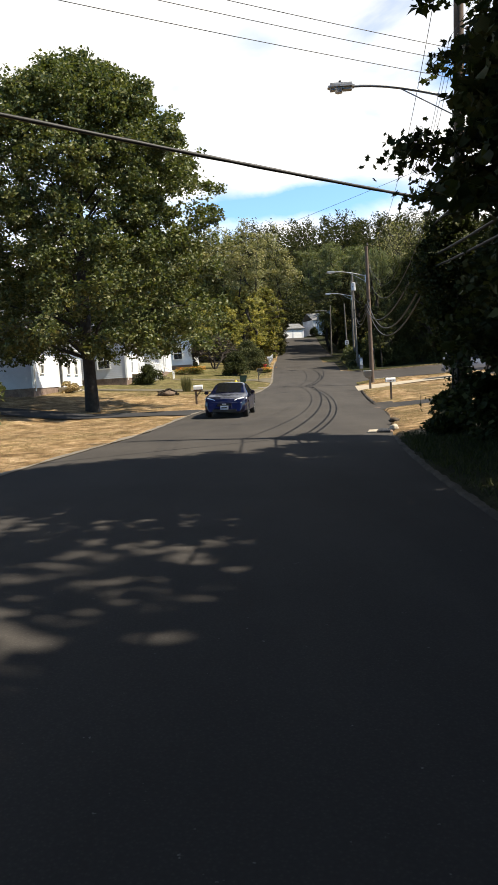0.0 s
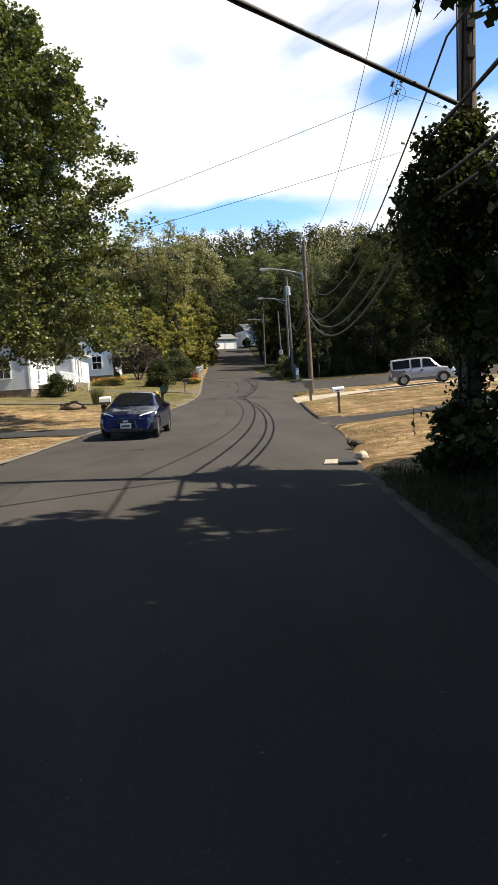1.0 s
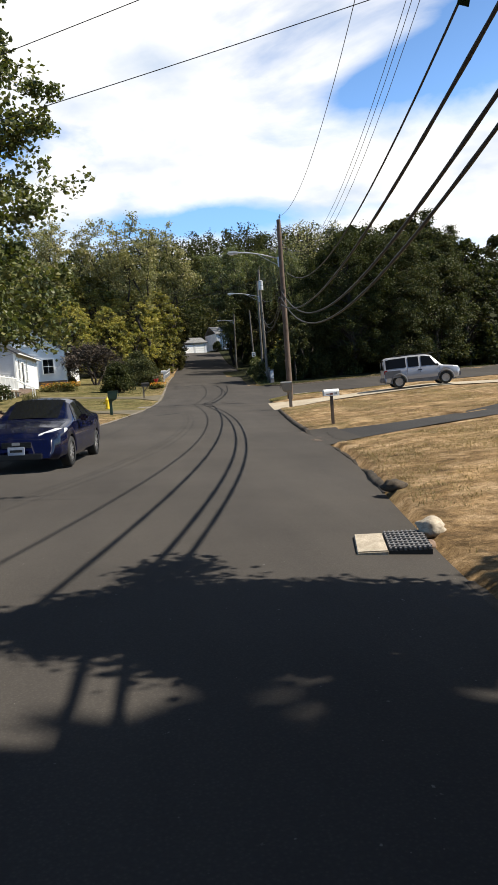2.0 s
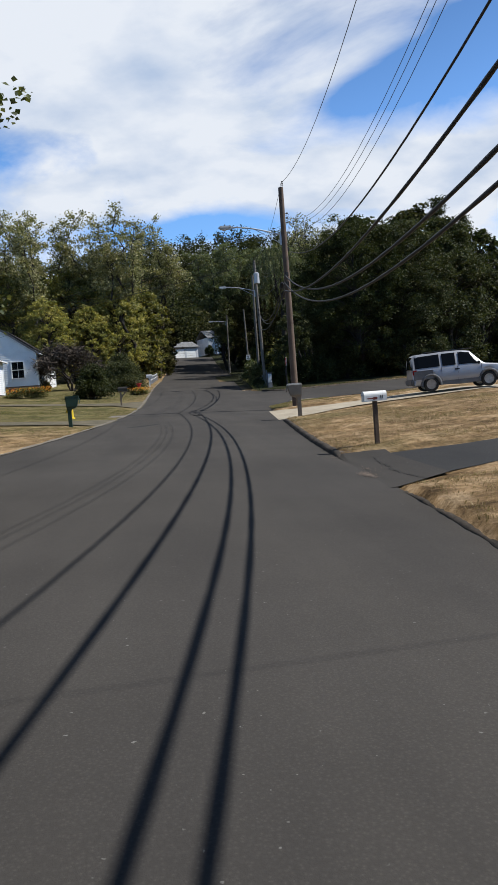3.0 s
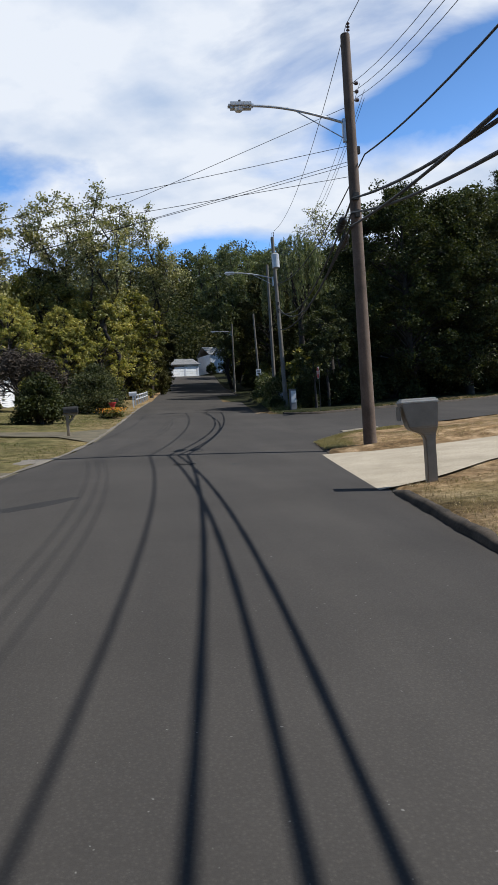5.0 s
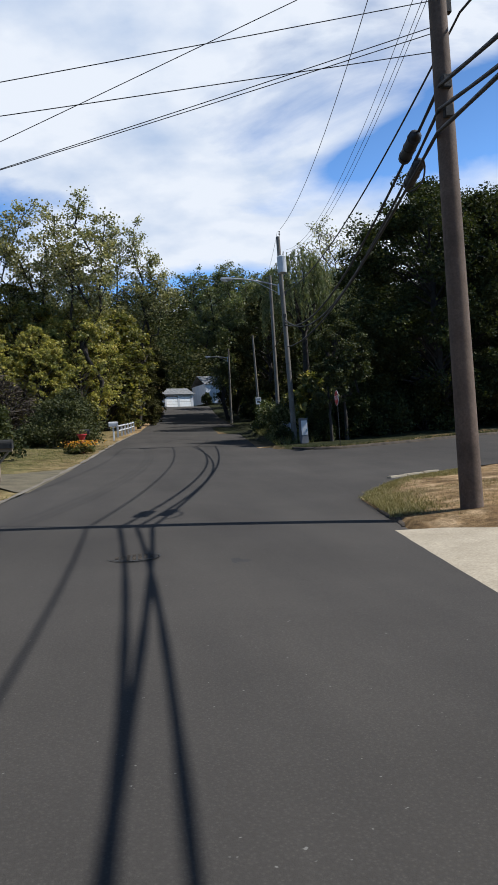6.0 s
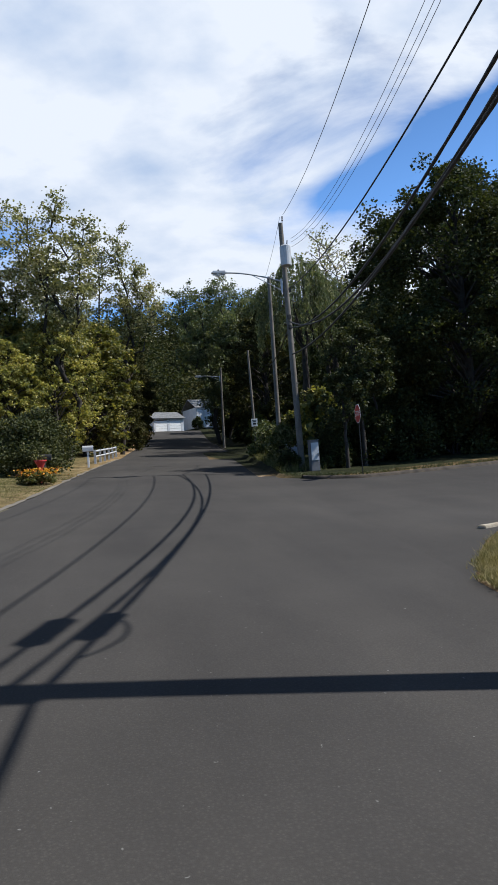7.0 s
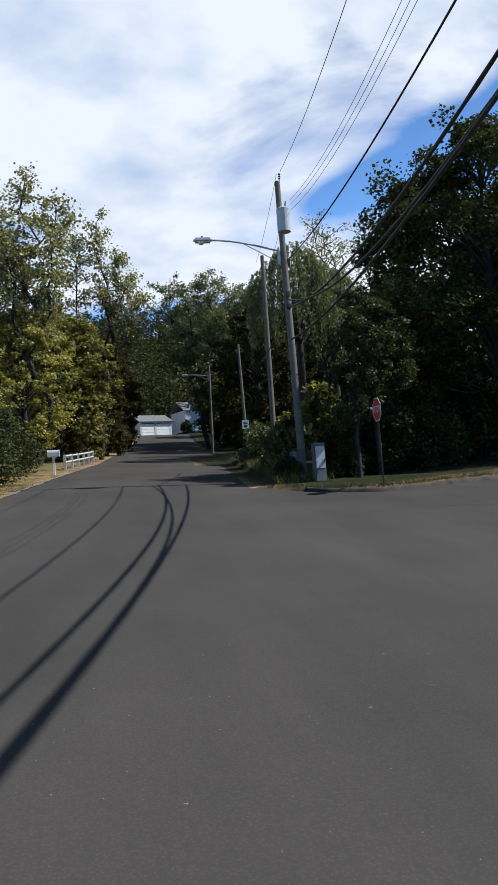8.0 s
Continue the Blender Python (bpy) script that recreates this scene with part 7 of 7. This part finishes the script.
    part("rim", bm, M_RIM, wheel)


def sedan(label, x, y, z, turn):
    """A four-door saloon, front towards +x before the turn."""
    root = thing("sedan_car", x, y, z, turn, label, "car")
    st, at = car_sections(((-2.28, 0.7, 0.42, 0.86, 0.86, 0.6), (-2.2, 0.82, 0.3, 1.0, 1.0, 0.66), (-1.75, 0.88, 0.22, 1.04, 1.06, 0.68), (-1.3, 0.895, 0.2, 1.0, 1.2, 0.62), (-0.7, 0.9, 0.2, 0.97, 1.4, 0.58), (-0.1, 0.9, 0.2, 0.95, 1.43, 0.58), (0.35, 0.9, 0.2, 0.94, 1.36, 0.6), (1.05, 0.895, 0.2, 0.93, 0.99, 0.72), (1.2, 0.89, 0.2, 0.92, 0.94, 0.74), (1.75, 0.88, 0.21, 0.84, 0.84, 0.66), (2.1, 0.82, 0.22, 0.74, 0.74, 0.58), (2.27, 0.66, 0.26, 0.62, 0.62, 0.46)))
    bm = bmesh.new()
    car_body(bm, st, at, (-1.35, 1.38), 0.32)
    body = part("body", bm, M_BLUE_CAR, root, "", True)
    for sgn in (-1, 1):
        side_glass("side_window", body, at, -0.98, -0.2, sgn, cut0=0.3)
        side_glass("side_window", body, at, -0.14, 0.85, sgn, cut1=0.5)
        for s in (-1.35, 1.38):
            car_wheel(root, s, sgn * 0.79, 0.32, 0.2, sgn)
        bm = bmesh.new()
        box(bm, 0.62, sgn * 1.0, 1.0, 0.12, 0.2, 0.14, 0.04)
        part("mirror", bm, M_BLUE_CAR, root)
        bm = bmesh.new()
        vs = [bm.verts.new(c) for c in ((2.17, sgn * 0.36, 0.54), (2.0, sgn * 0.8, 0.58), (1.68, sgn * 0.885, 0.79), (1.86, sgn * 0.7, 0.8), (2.1, sgn * 0.42, 0.7))]
        bm.faces.new(vs if sgn > 0 else vs[::-1])
        ext = bmesh.ops.extrude_face_region(bm, geom=list(bm.faces))
        bmesh.ops.translate(bm, vec=(0.055, 0, 0.032), verts=[g for g in ext["geom"] if isinstance(g, bmesh.types.BMVert)])
        part("headlight", bm, M_LENS, root, "clear headlight")
        bm = bmesh.new()
        box(bm, 2.17, sgn * 0.6, 0.38, 0.06, 0.16, 0.09, 0.02)
        part("fog_lamp", bm, M_LENS, root)
        bm = bmesh.new()
        box(bm, -2.21, sgn * 0.62, 0.88, 0.1, 0.32, 0.16, 0.03)
        part("tail_light", bm, M_TAIL, root)
        for s in (-0.75, 0.15):
            bm = bmesh.new()
            box(bm, s, sgn * 0.9, 0.86, 0.18, 0.03, 0.03, 0.008)
            part("door_handle", bm, M_BLUE_CAR, root)
    across_glass("windscreen", body, 1.02, 0.98, 0.7, 0.3, 1.37, 0.55, 0.035)
    across_glass("rear_window", body, -1.62, 1.08, 0.64, -0.75, 1.385, 0.55, -0.03)
    bm = bmesh.new()
    box(bm, 2.26, 0, 0.53, 0.05, 0.62, 0.15, 0.02)
    for k in range(4):
        box(bm, 2.29, 0, 0.48 + 0.035 * k, 0.02, 0.56, 0.008)
    grille = part("grille", bm, M_BLACK_TRIM, root)
    bm = bmesh.new()
    box(bm, 2.31, 0, 0.56, 0.015, 0.16, 0.06, 0.01)
    part("badge", bm, M_RIM, grille)
    bm = bmesh.new()
    box(bm, 2.28, 0, 0.3, 0.05, 1.0, 0.12, 0.02)
    part("lower_intake", bm, M_BLACK_TRIM, root)
    bm = bmesh.new()
    box(bm, 2.31, 0, 0.42, 0.015, 0.33, 0.16, 0.004)
    plate_ = part("number_plate", bm, M_PLATE, root)
    bm = bmesh.new()
    box(bm, 2.32, 0, 0.42, 0.006, 0.24, 0.05)
    part("plate_bars", bm, M_BLACK_TRIM, plate_)
    bm = bmesh.new()
    box(bm, 0, 0, 0.28, 4.0, 1.5, 0.14)
    part("underbody", bm, M_BLACK_TRIM, root)
    return root


def boxy_suv(label, x, y, z, turn):
    """A boxy two-tone van-like car, front towards +x before the turn."""
    root = thing("suv_car", x, y, z, turn, label, "car")
    st, at = car_sections(((-2.12, 0.78, 0.4, 0.96, 1.5, 0.6), (-2.05, 0.88, 0.34, 1.02, 1.66, 0.66), (-1.9, 0.905, 0.3, 1.04, 1.73, 0.69), (-0.6, 0.91, 0.28, 1.06, 1.78, 0.7), (0.2, 0.91, 0.28, 1.06, 1.77, 0.7), (0.55, 0.91, 0.28, 1.06, 1.7, 0.7), (1.05, 0.905, 0.28, 1.06, 1.16, 0.78), (1.2, 0.9, 0.28, 1.05, 1.07, 0.78), (1.75, 0.89, 0.3, 0.99, 0.99, 0.74), (2.0, 0.86, 0.32, 0.93, 0.93, 0.7), (2.13, 0.74, 0.36, 0.78, 0.78, 0.56)))
    bm = bmesh.new()
    car_body(bm, st, at, (-1.3, 1.3), 0.34)
    body = part("body", bm, M_SILVER_CAR, root, "", True)
    for sgn in (-1, 1):
        side_glass("side_window", body, at, -1.98, -0.86, sgn)
        side_glass("side_window", body, at, -0.74, -0.14, sgn)
        side_glass("side_window", body, at, 0.0, 0.95, sgn, cut1=0.5)
        for s in (-1.3, 1.3):
            car_wheel(root, s, sgn * 0.8, 0.34, 0.21, sgn, 6)
            # wheel arch cladding
            a = np.linspace(math.radians(-8), math.radians(188), 18)
            v, f = pipe_arrays(np.stack([s + 0.43 * np.cos(a), np.full(18, sgn * 0.905), 0.34 + 0.43 * np.sin(a)], -1), 0.055, 6)
            raw("wheel_arch", v, f, M_CLADDING, root, True)
        bm = bmesh.new()
        box(bm, 0.0, sgn * 0.9, 0.36, 1.75, 0.04, 0.2, 0.015)
        part("sill_cladding", bm, M_CLADDING, root)
        bm = bmesh.new()
        box(bm, -1.62, sgn * 0.893, 0.78, 0.9, 0.05, 0.42, 0.02)
        part("rear_quarter_cladding", bm, M_CLADDING, root)
        bm = bmesh.new()
        box(bm, 0.85, sgn * 1.02, 1.12, 0.14, 0.2, 0.16, 0.04)
        part("mirror", bm, M_BLACK_TRIM, root)
        bm = bmesh.new()
        box(bm, -0.1, sgn * 0.915, 0.92, 0.22, 0.03, 0.06, 0.012)
        part("door_handle", bm, M_BLACK_TRIM, root)
        bm = bmesh.new()
        box(bm, -2.0, sgn * 0.83, 0.92, 0.2, 0.16, 0.24, 0.03)
        part("tail_light", bm, M_TAIL, root, "red tail light")
        bm = bmesh.new()
        box(bm, 2.03, sgn * 0.68, 0.8, 0.14, 0.28, 0.16, 0.04)
        part("headlight", bm, M_LENS, root)
        for s in (-0.8, -0.07, 1.0):
            bm = bmesh.new()
            box(bm, s, sgn * 0.908, 0.76, 0.012, 0.012, 0.6)
            part("door_gap", bm, M_BLACK_TRIM, root)
    across_glass("windscreen", body, 1.08, 1.12, 0.74, 0.52, 1.7, 0.62, 0.04)
    across_glass("rear_window", body, -2.15, 1.04, 0.78, -2.09, 1.62, 0.62, -0.03)
    bm = bmesh.new()
    box(bm, -2.14, 0, 0.5, 0.14, 1.66, 0.26, 0.04)
    part("rear_bumper", bm, M_CLADDING, root)
    bm = bmesh.new()
    box(bm, 2.1, 0, 0.5, 0.14, 1.6, 0.28, 0.04)
    part("front_bumper", bm, M_CLADDING, root)
    bm = bmesh.new()
    box(bm, -0.3, 0, 1.815, 2.2, 1.1, 0.02, 0.008)
    part("roof_panel", bm, M_CLADDING, root)
    bm = bmesh.new()
    box(bm, 0, 0, 0.32, 3.8, 1.5, 0.12)
    part("underbody", bm, M_BLACK_TRIM, root)
    return root


blue_car = sedan("dark blue four-door saloon driving in the far lane", -0.85, 30.8, float(road_level(-0.85, 30.8)) + 0.025, 0)
blue_car.matrix_world = pose(-0.85, 30.8, float(road_level(-0.85, 30.8)) + 0.03, 0, 2, 0) @ pose(0, 0, 0, 0, 0, -96)
silver_car = boxy_suv("silver boxy two-tone car parked on the sloping driveway", 17.0, 53.1, land(17.0, 53.1) + 0.05, -12)
silver_car.matrix_world = pose(16.95, 53.1, land(16.95, 53.1) + 0.06) @ pose(0, 0, 0, 0, 0, -12) @ pose(0, 0, 0, 0, -1.5, 0)

# ---- shrubs, flowers, grass and weeds ----


def shrub(name, label, x, y, rx, ry, tall, leaves, leaf, mat, seed, puffs=26, low=0.1, category="shrub", stems=True):
    rng = np.random.default_rng(seed)
    root = thing(name, x, y, land(x, y), 0, label, category)
    cs = []
    for _ in range(puffs):
        u = rng.uniform(low, 1)
        w = math.sqrt(max(0.05, 1 - (2 * u - 1) ** 2)) if low > 0.2 else math.sqrt(max(0.08, 1 - u ** 2.2))
        a, r = rng.uniform(0, 2 * math.pi), math.sqrt(rng.uniform(0.2, 1))
        cs.append((math.cos(a) * r * w * rx * 0.85, math.sin(a) * r * w * ry * 0.85, u * tall * 0.88))
    if stems:
        chunks = [pipe_arrays(limb_points(rng, (rng.normal() * 0.06 * rx, rng.normal() * 0.06 * ry, -0.1), c, 0.05), np.linspace(0.03, 0.008, 6) * max(0.6, tall / 2), 5) for c in cs[:14]]
        v, f = joined(chunks)
        raw("stem", v, f, M_BARK, root)
    k = leaves // puffs
    pts = []
    for c in cs:
        d = rng.normal(size=(k, 3))
        d /= np.linalg.norm(d, axis=1, keepdims=True)
        pts.append(np.array(c) + d * (rng.uniform(0.1, 1, (k, 1)) ** 0.5) * [rx * 0.34, ry * 0.34, tall * 0.2])
    p = np.concatenate(pts)
    p[:, 2] = np.abs(p[:, 2])
    v, f = leaf_arrays(rng, p, leaf, 0.3)
    raw("foliage", v, f, mat, root)
    return root


shrub("hedge_bush", "clipped round dark green bush beside the deck", -8.7, 61.4, 1.35, 1.3, 1.7, 5000, 0.12, M_DARK_LEAF, 51)
shrub("lawn_shrub", "big dark rounded shrub on the lawn", -1.3, 75.6, 1.5, 1.4, 2.6, 9000, 0.13, M_DARK_LEAF, 52, 40)
shrub("spreading_shrub", "low spreading green shrub near the flower bed", 0.4, 86.5, 2.6, 2.0, 2.7, 14000, 0.12, M_EDGE_LEAF, 54, 40)
shrub("spreading_shrub", "leafy green shrub below the trees", 0.2, 96.5, 2.4, 2.2, 3.4, 12000, 0.13, M_EDGE_LEAF, 55, 40)
clump = thing("tall_grass_clump", -4.6, 51.5, land(-4.6, 51.5), 0, "clump of tall dry ornamental grass on the lawn", "ornamental grass")
rng_c = np.random.default_rng(56)
stalks = []
for k in range(260):
    a, r, h = rng_c.uniform(0, 6.28), rng_c.uniform(0, 0.28), rng_c.uniform(0.6, 1.25)
    foot = np.array([math.cos(a) * r, math.sin(a) * r, -0.03])
    top = foot + [math.cos(a) * 0.35 * h * rng_c.uniform(0, 1), math.sin(a) * 0.35 * h * rng_c.uniform(0, 1), h]
    stalks.append(pipe_arrays(limb_points(rng_c, foot, top, 0.05, 4), np.linspace(0.012, 0.004, 4), 3))
v, f = joined(stalks)
raw("stalks", v, f, M_WEED, clump)
shrub("young_shrub", "green leafy shrub at the lawn's edge", -8.2, 19.5, 1.5, 1.5, 2.4, 6000, 0.13, M_MAPLE, 57, 30)
shrub("dry_plant", "heap of dry stalks by the house front", -12.9, 50.2, 0.8, 1.6, 0.8, 1500, 0.14, M_STRAW, 58, 16)
shrub("foundation_shrub", "green plants along the house front", -6.9, 90.5, 0.6, 3.2, 0.9, 3000, 0.12, M_WEED, 59, 24)
shrub("kerbside_shrub", "shaded dark shrub at the foot of the pole", 4.95, 17.3, 0.75, 0.8, 1.0, 3200, 0.12, M_DARK_LEAF, 60, 24)
boulder("low dark heap of clippings on the lawn", -5.6, 47.6, 0.55, M_WOOD, 11, 0.42, "brush_heap")
shrub("dead_heap", "dark dry heap of leaves on the lawn", -5.6, 47.7, 0.7, 0.6, 0.42, 900, 0.12, M_BARK, 61, 14, stems=False)

# the flower bed by the road
bed = shrub("flower_bed", "orange and yellow flowers in a low bed beside the road", 2.05, 80.6, 0.85, 0.8, 0.55, 2200, 0.1, M_WEED, 62, 22, category="flower bed")
M_ORANGE = leaf_material("orange_petals", ((0.0, (0.5, 0.12, 0.015)), (0.5, (0.6, 0.25, 0.02)), (1.0, (0.65, 0.42, 0.05))), 0.3)
rng_f = np.random.default_rng(63)
p = np.stack([rng_f.normal(size=500) * 0.36, rng_f.normal(size=500) * 0.36, rng_f.uniform(0.3, 0.62, 500)], -1)
v, f = leaf_arrays(rng_f, p, 0.085, 0.8)
raw("blossom", v, f, M_ORANGE, bed)
pot = thing("flower_pot", 2.0, 81.75, land(2.0, 81.75), 0, "red clay pot standing behind the flower bed", "flower pot")
bm = bmesh.new()
rod(bm, (0, 0, -0.02), (0, 0, 0.62), 0.06, 0.07, 10); rod(bm, (0, 0, 0.6), (0, 0, 0.85), 0.1, 0.22, 14); rod(bm, (0, 0, 0.85), (0, 0, 0.9), 0.25, seg=14)
part("urn", bm, M_RED_PAINT, pot)
p = np.stack([rng_f.normal(size=90) * 0.12, rng_f.normal(size=90) * 0.12, rng_f.uniform(0.88, 1.1, 90)], -1)
v, f = leaf_arrays(rng_f, p, 0.09, 0.6)
raw("foliage", v, f, M_WEED, pot)
bed2 = shrub("flower_bed", "orange flowers in a long bed on the lawn", -6.3, 77.5, 1.9, 0.9, 0.8, 3600, 0.11, M_WEED, 64, 30, category="flower bed")
p = np.stack([rng_f.uniform(-1.7, 1.7, 600), rng_f.normal(size=600) * 0.4, rng_f.uniform(0.4, 0.85, 600)], -1)
v, f = leaf_arrays(rng_f, p, 0.1, 0.8)
raw("blossom", v, f, M_ORANGE, bed2)


def bare_tree(label, x, y, tall, spread, seed):
    """A leafless spreading tree: a forked trunk and many fine twigs."""
    rng = np.random.default_rng(seed)
    root = thing("bare_tree", x, y, land(x, y), 0, label, "tree")
    chunks = []

    def grow(a, d, ln, r, depth):
        b = a + d * ln
        chunks.append(pipe_arrays(limb_points(rng, a, b, 0.02, 5), np.linspace(r, r * 0.65, 5), 5 if depth < 3 else 3))
        if depth >= 6:
            return
        for _ in range(3 if depth < 3 else 2 if depth < 4 else 3):
            e = d + rng.normal(size=3) * 0.5
            e[2] = e[2] * 0.75 + 0.12
            e /= np.linalg.norm(e)
            grow(b - d * ln * rng.uniform(0, 0.3), e, ln * rng.uniform(0.65, 0.85), r * 0.62, depth + 1)

    for k in range(3):
        a = 2.1 * k + 0.4
        d = np.array([math.cos(a) * spread, math.sin(a) * spread, 1.0])
        grow(np.array([0, 0, -0.1]), d / np.linalg.norm(d), tall * 0.32, 0.13, 0)
    v, f = joined(chunks)
    raw("trunk", v, f, M_BARK, root, True)
    ends = np.array([ch[0][-1] for ch in chunks[len(chunks) // 6:]])
    ends = np.repeat(ends, 4, 0) + rng.normal(size=(len(ends) * 4, 3)) * 0.22
    v, f = leaf_arrays(rng, ends, 0.42, 0.0, 0.0, 0.028)
    raw("twiggy_crown", v, f, M_TWIG, root)
    return root


bare_tree("bare brown crab tree with a dense web of twigs", -4.1, 88.6, 5.0, 0.7, 71)

shrub("garden_shrub", "dark round bush before the far house", 18.6, 190.6, 1.3, 1.3, 2.6, 2500, 0.2, M_DARK_LEAF, 69, 24)
shrub("weed_bush", "yellow-green weeds and saplings round the pole foot", 12.7, 85.2, 0.9, 1.6, 1.9, 3200, 0.13, M_WEED, 66, 26)
shrub("weed_bush", "leafy roadside saplings behind the poles", 13.6, 94.5, 1.2, 1.8, 2.4, 3600, 0.15, M_MAPLE, 67, 26)
shrub("weed_bush", "low dark weeds beside the grey cabinet", 12.3, 82.2, 0.6, 0.8, 0.8, 1500, 0.11, M_DARK_LEAF, 68, 18)

# undergrowth along the edge of the wood, and weeds round the poles
rng_u = np.random.default_rng(80)
under_a = shrub("wood_shrub", "dark shaded shrub at the edge of the wood", 19.0, 85.5, 2.2, 1.6, 3.0, 6500, 0.17, M_DARK_LEAF, 81, 34)
tree("wood_sapling", "olive-green sapling growth beside the utility pole", 16.9, 83.7, land(16.9, 83.7), 7.5, 3.7, 2.2, 1.5, 0.07, 44, 0.55, 9000, 0.13, M_EDGE_LEAF, 82, 0.5, hollow=0.1)
far_a = shrub("wood_shrub", "dark bush deep in the shade of the wood", 41.5, 92.0, 2.2, 1.6, 3.2, 1500, 0.42, M_DARK_LEAF, 83, 34)
far_b = shrub("wood_shrub", "half-turned bush along the wood", 44.5, 93.6, 1.9, 1.6, 4.2, 1700, 0.36, M_TURNING, 84, 34)
for x, y, s in ((15.0, 83.0, 0.75), (16.8, 83.0, 0.8), (14.2, 82.6, 0.6), (18.4, 83.4, 0.8)):
    again(under_a, x, y, 70 * x, s)
for i in range(19):
    x = 20.5 + 3.0 * i
    again(under_a if i < 6 else far_a, x + rng_u.normal() * 0.4, float(street_far(x)) + 5.0 + rng_u.uniform(0, 2.0), 83 * i, rng_u.uniform(0.95, 1.25))
for i in range(9):
    y = 92 + 9 * i
    again(far_a if i % 2 else far_b, float(right_edge(y)) + 4.2 + rng_u.normal() * 0.3, y, 47 * i, rng_u.uniform(0.7, 1.0))
for i in range(10):
    y = 101 + 8 * i
    again(far_b if i % 2 else far_a, float(left_edge(y)) - (6.0 if y < 133 else 3.6) + rng_u.normal() * 0.4, y, 57 * i, rng_u.uniform(0.7, 1.1))


def blades(name, label, spots, low, high, wide, mat, seed, per=3, lean=0.4, category="grass"):
    """Grass: thin pointed blades, several from each spot."""
    rng = np.random.default_rng(seed)
    s = np.repeat(np.asarray(spots, float), per, 0)
    n = len(s)
    s[:, :2] += rng.normal(size=(n, 2)) * 0.04
    a = rng.uniform(0, 2 * math.pi, n)
    h = rng.uniform(low, high, n)
    side = np.stack([np.cos(a), np.sin(a), np.zeros(n)], -1) * (wide * 0.5)
    b = rng.uniform(0, 2 * math.pi, n)
    tip = s + np.stack([np.cos(b) * h * lean * rng.uniform(0, 1, n), np.sin(b) * h * lean * rng.uniform(0, 1, n), h], -1)
    v = np.stack([s - side, s + side, tip], 1).reshape(-1, 3)
    f = np.arange(3 * n).reshape(-1, 3)
    return tagged(raw(name, v, f, mat), label, category, kind="stuff")


def verge_spots(rng, n, y0, y1, d0, d1, right=True, skip=()):
    y = rng.uniform(y0, y1, n)
    d = rng.uniform(d0, d1, n)
    x = right_edge(y) + d if right else left_edge(y) - d
    keep = np.ones(n, bool)
    for a, b, c, e in skip:
        keep &= ~((y > a + d * c) & (y < b + d * e))
    patch = np.array([noise.noise((px * 0.35, py * 0.35, 1.0)) for px, py in zip(x, y)])
    keep &= patch > rng.uniform(-0.6, 0.35, n)
    x, y = x[keep], y[keep]
    return np.stack([x, y, height(x, y) - 0.01], -1)


rng_g = np.random.default_rng(90)
blades("dry_grass", "short dry straw-coloured grass blades on the bank", verge_spots(rng_g, 42000, 21.5, 60.5, 0.2, 8.0, True, ((31.4, 35.9, 0.3, 0.0), (48.4, 56.0, 0.45, -0.1))), 0.02, 0.055, 0.014, M_STRAW, 91, 4, 1.6)
blades("dry_grass", "short dry grass blades on the lawns beyond the road", verge_spots(rng_g, 18000, 10, 47, 0.1, 7.0, False, ((31.0, 36.0, 0.1, 0.1),)), 0.02, 0.06, 0.016, M_STRAW, 92, 3, 1.6)
blades("lawn_grass", "short half-green grass on the lawns beside the hydrant", verge_spots(rng_g, 22000, 47, 90, 0.1, 8.0, False, ((50, 57.0, 0.0, 0.0), (63.5, 72, 0.2, 0.0))), 0.02, 0.07, 0.018, M_WEED, 98, 3, 1.6)
blades("kerb_weeds", "greener tufts of grass along the kerb", verge_spots(rng_g, 700, 19.5, 60, 0.16, 0.4, True, ((31.4, 35.9, 0, 0), (48.6, 56.0, 0, 0))), 0.03, 0.08, 0.01, M_STRAW, 93)
blades("roadside_weeds", "tall pale weeds round the poles", verge_spots(rng_g, 2600, 80.5, 99, 0.2, 2.2, True), 0.1, 0.5, 0.02, M_WEED, 94, 5, 1.3)
blades("verge_grass", "rough green grass at the edge of the wood", np.array([(x, y, land(x, y)) for x, y in ((x, float(street_far(x)) + 0.3 + abs(rng_g.normal()) * 0.6) for x in rng_g.uniform(11.5, 40, 3500))]), 0.04, 0.13, 0.015, M_EDGE_LEAF, 95, 4, 1.2)
blades("verge_grass", "dark green grass and weeds on the shady verge", verge_spots(rng_g, 9000, -2, 18.6, 0.15, 5.0, True), 0.04, 0.16, 0.018, M_DARK_LEAF, 96, 4, 1.2)
islet = []
for q in rng_g.uniform(0, 1, 3600):
    in_by = abs(rng_g.normal()) * 0.42
    if q < 0.42:
        y = 56.6 + 3.2 * q / 0.42
        x = float(right_edge(y)) + 0.04 + in_by
    else:
        x = 9.35 + 4.2 * (q - 0.42) / 0.58
        y = float(street_near(x)) - 0.05 - in_by
    islet.append((x, y, land(x, y) - 0.01))
blades("islet_grass", "olive-green grass round the edge of the corner islet", np.array(islet), 0.03, 0.085, 0.013, M_OLIVE_GRASS, 97, 5, 1.5)
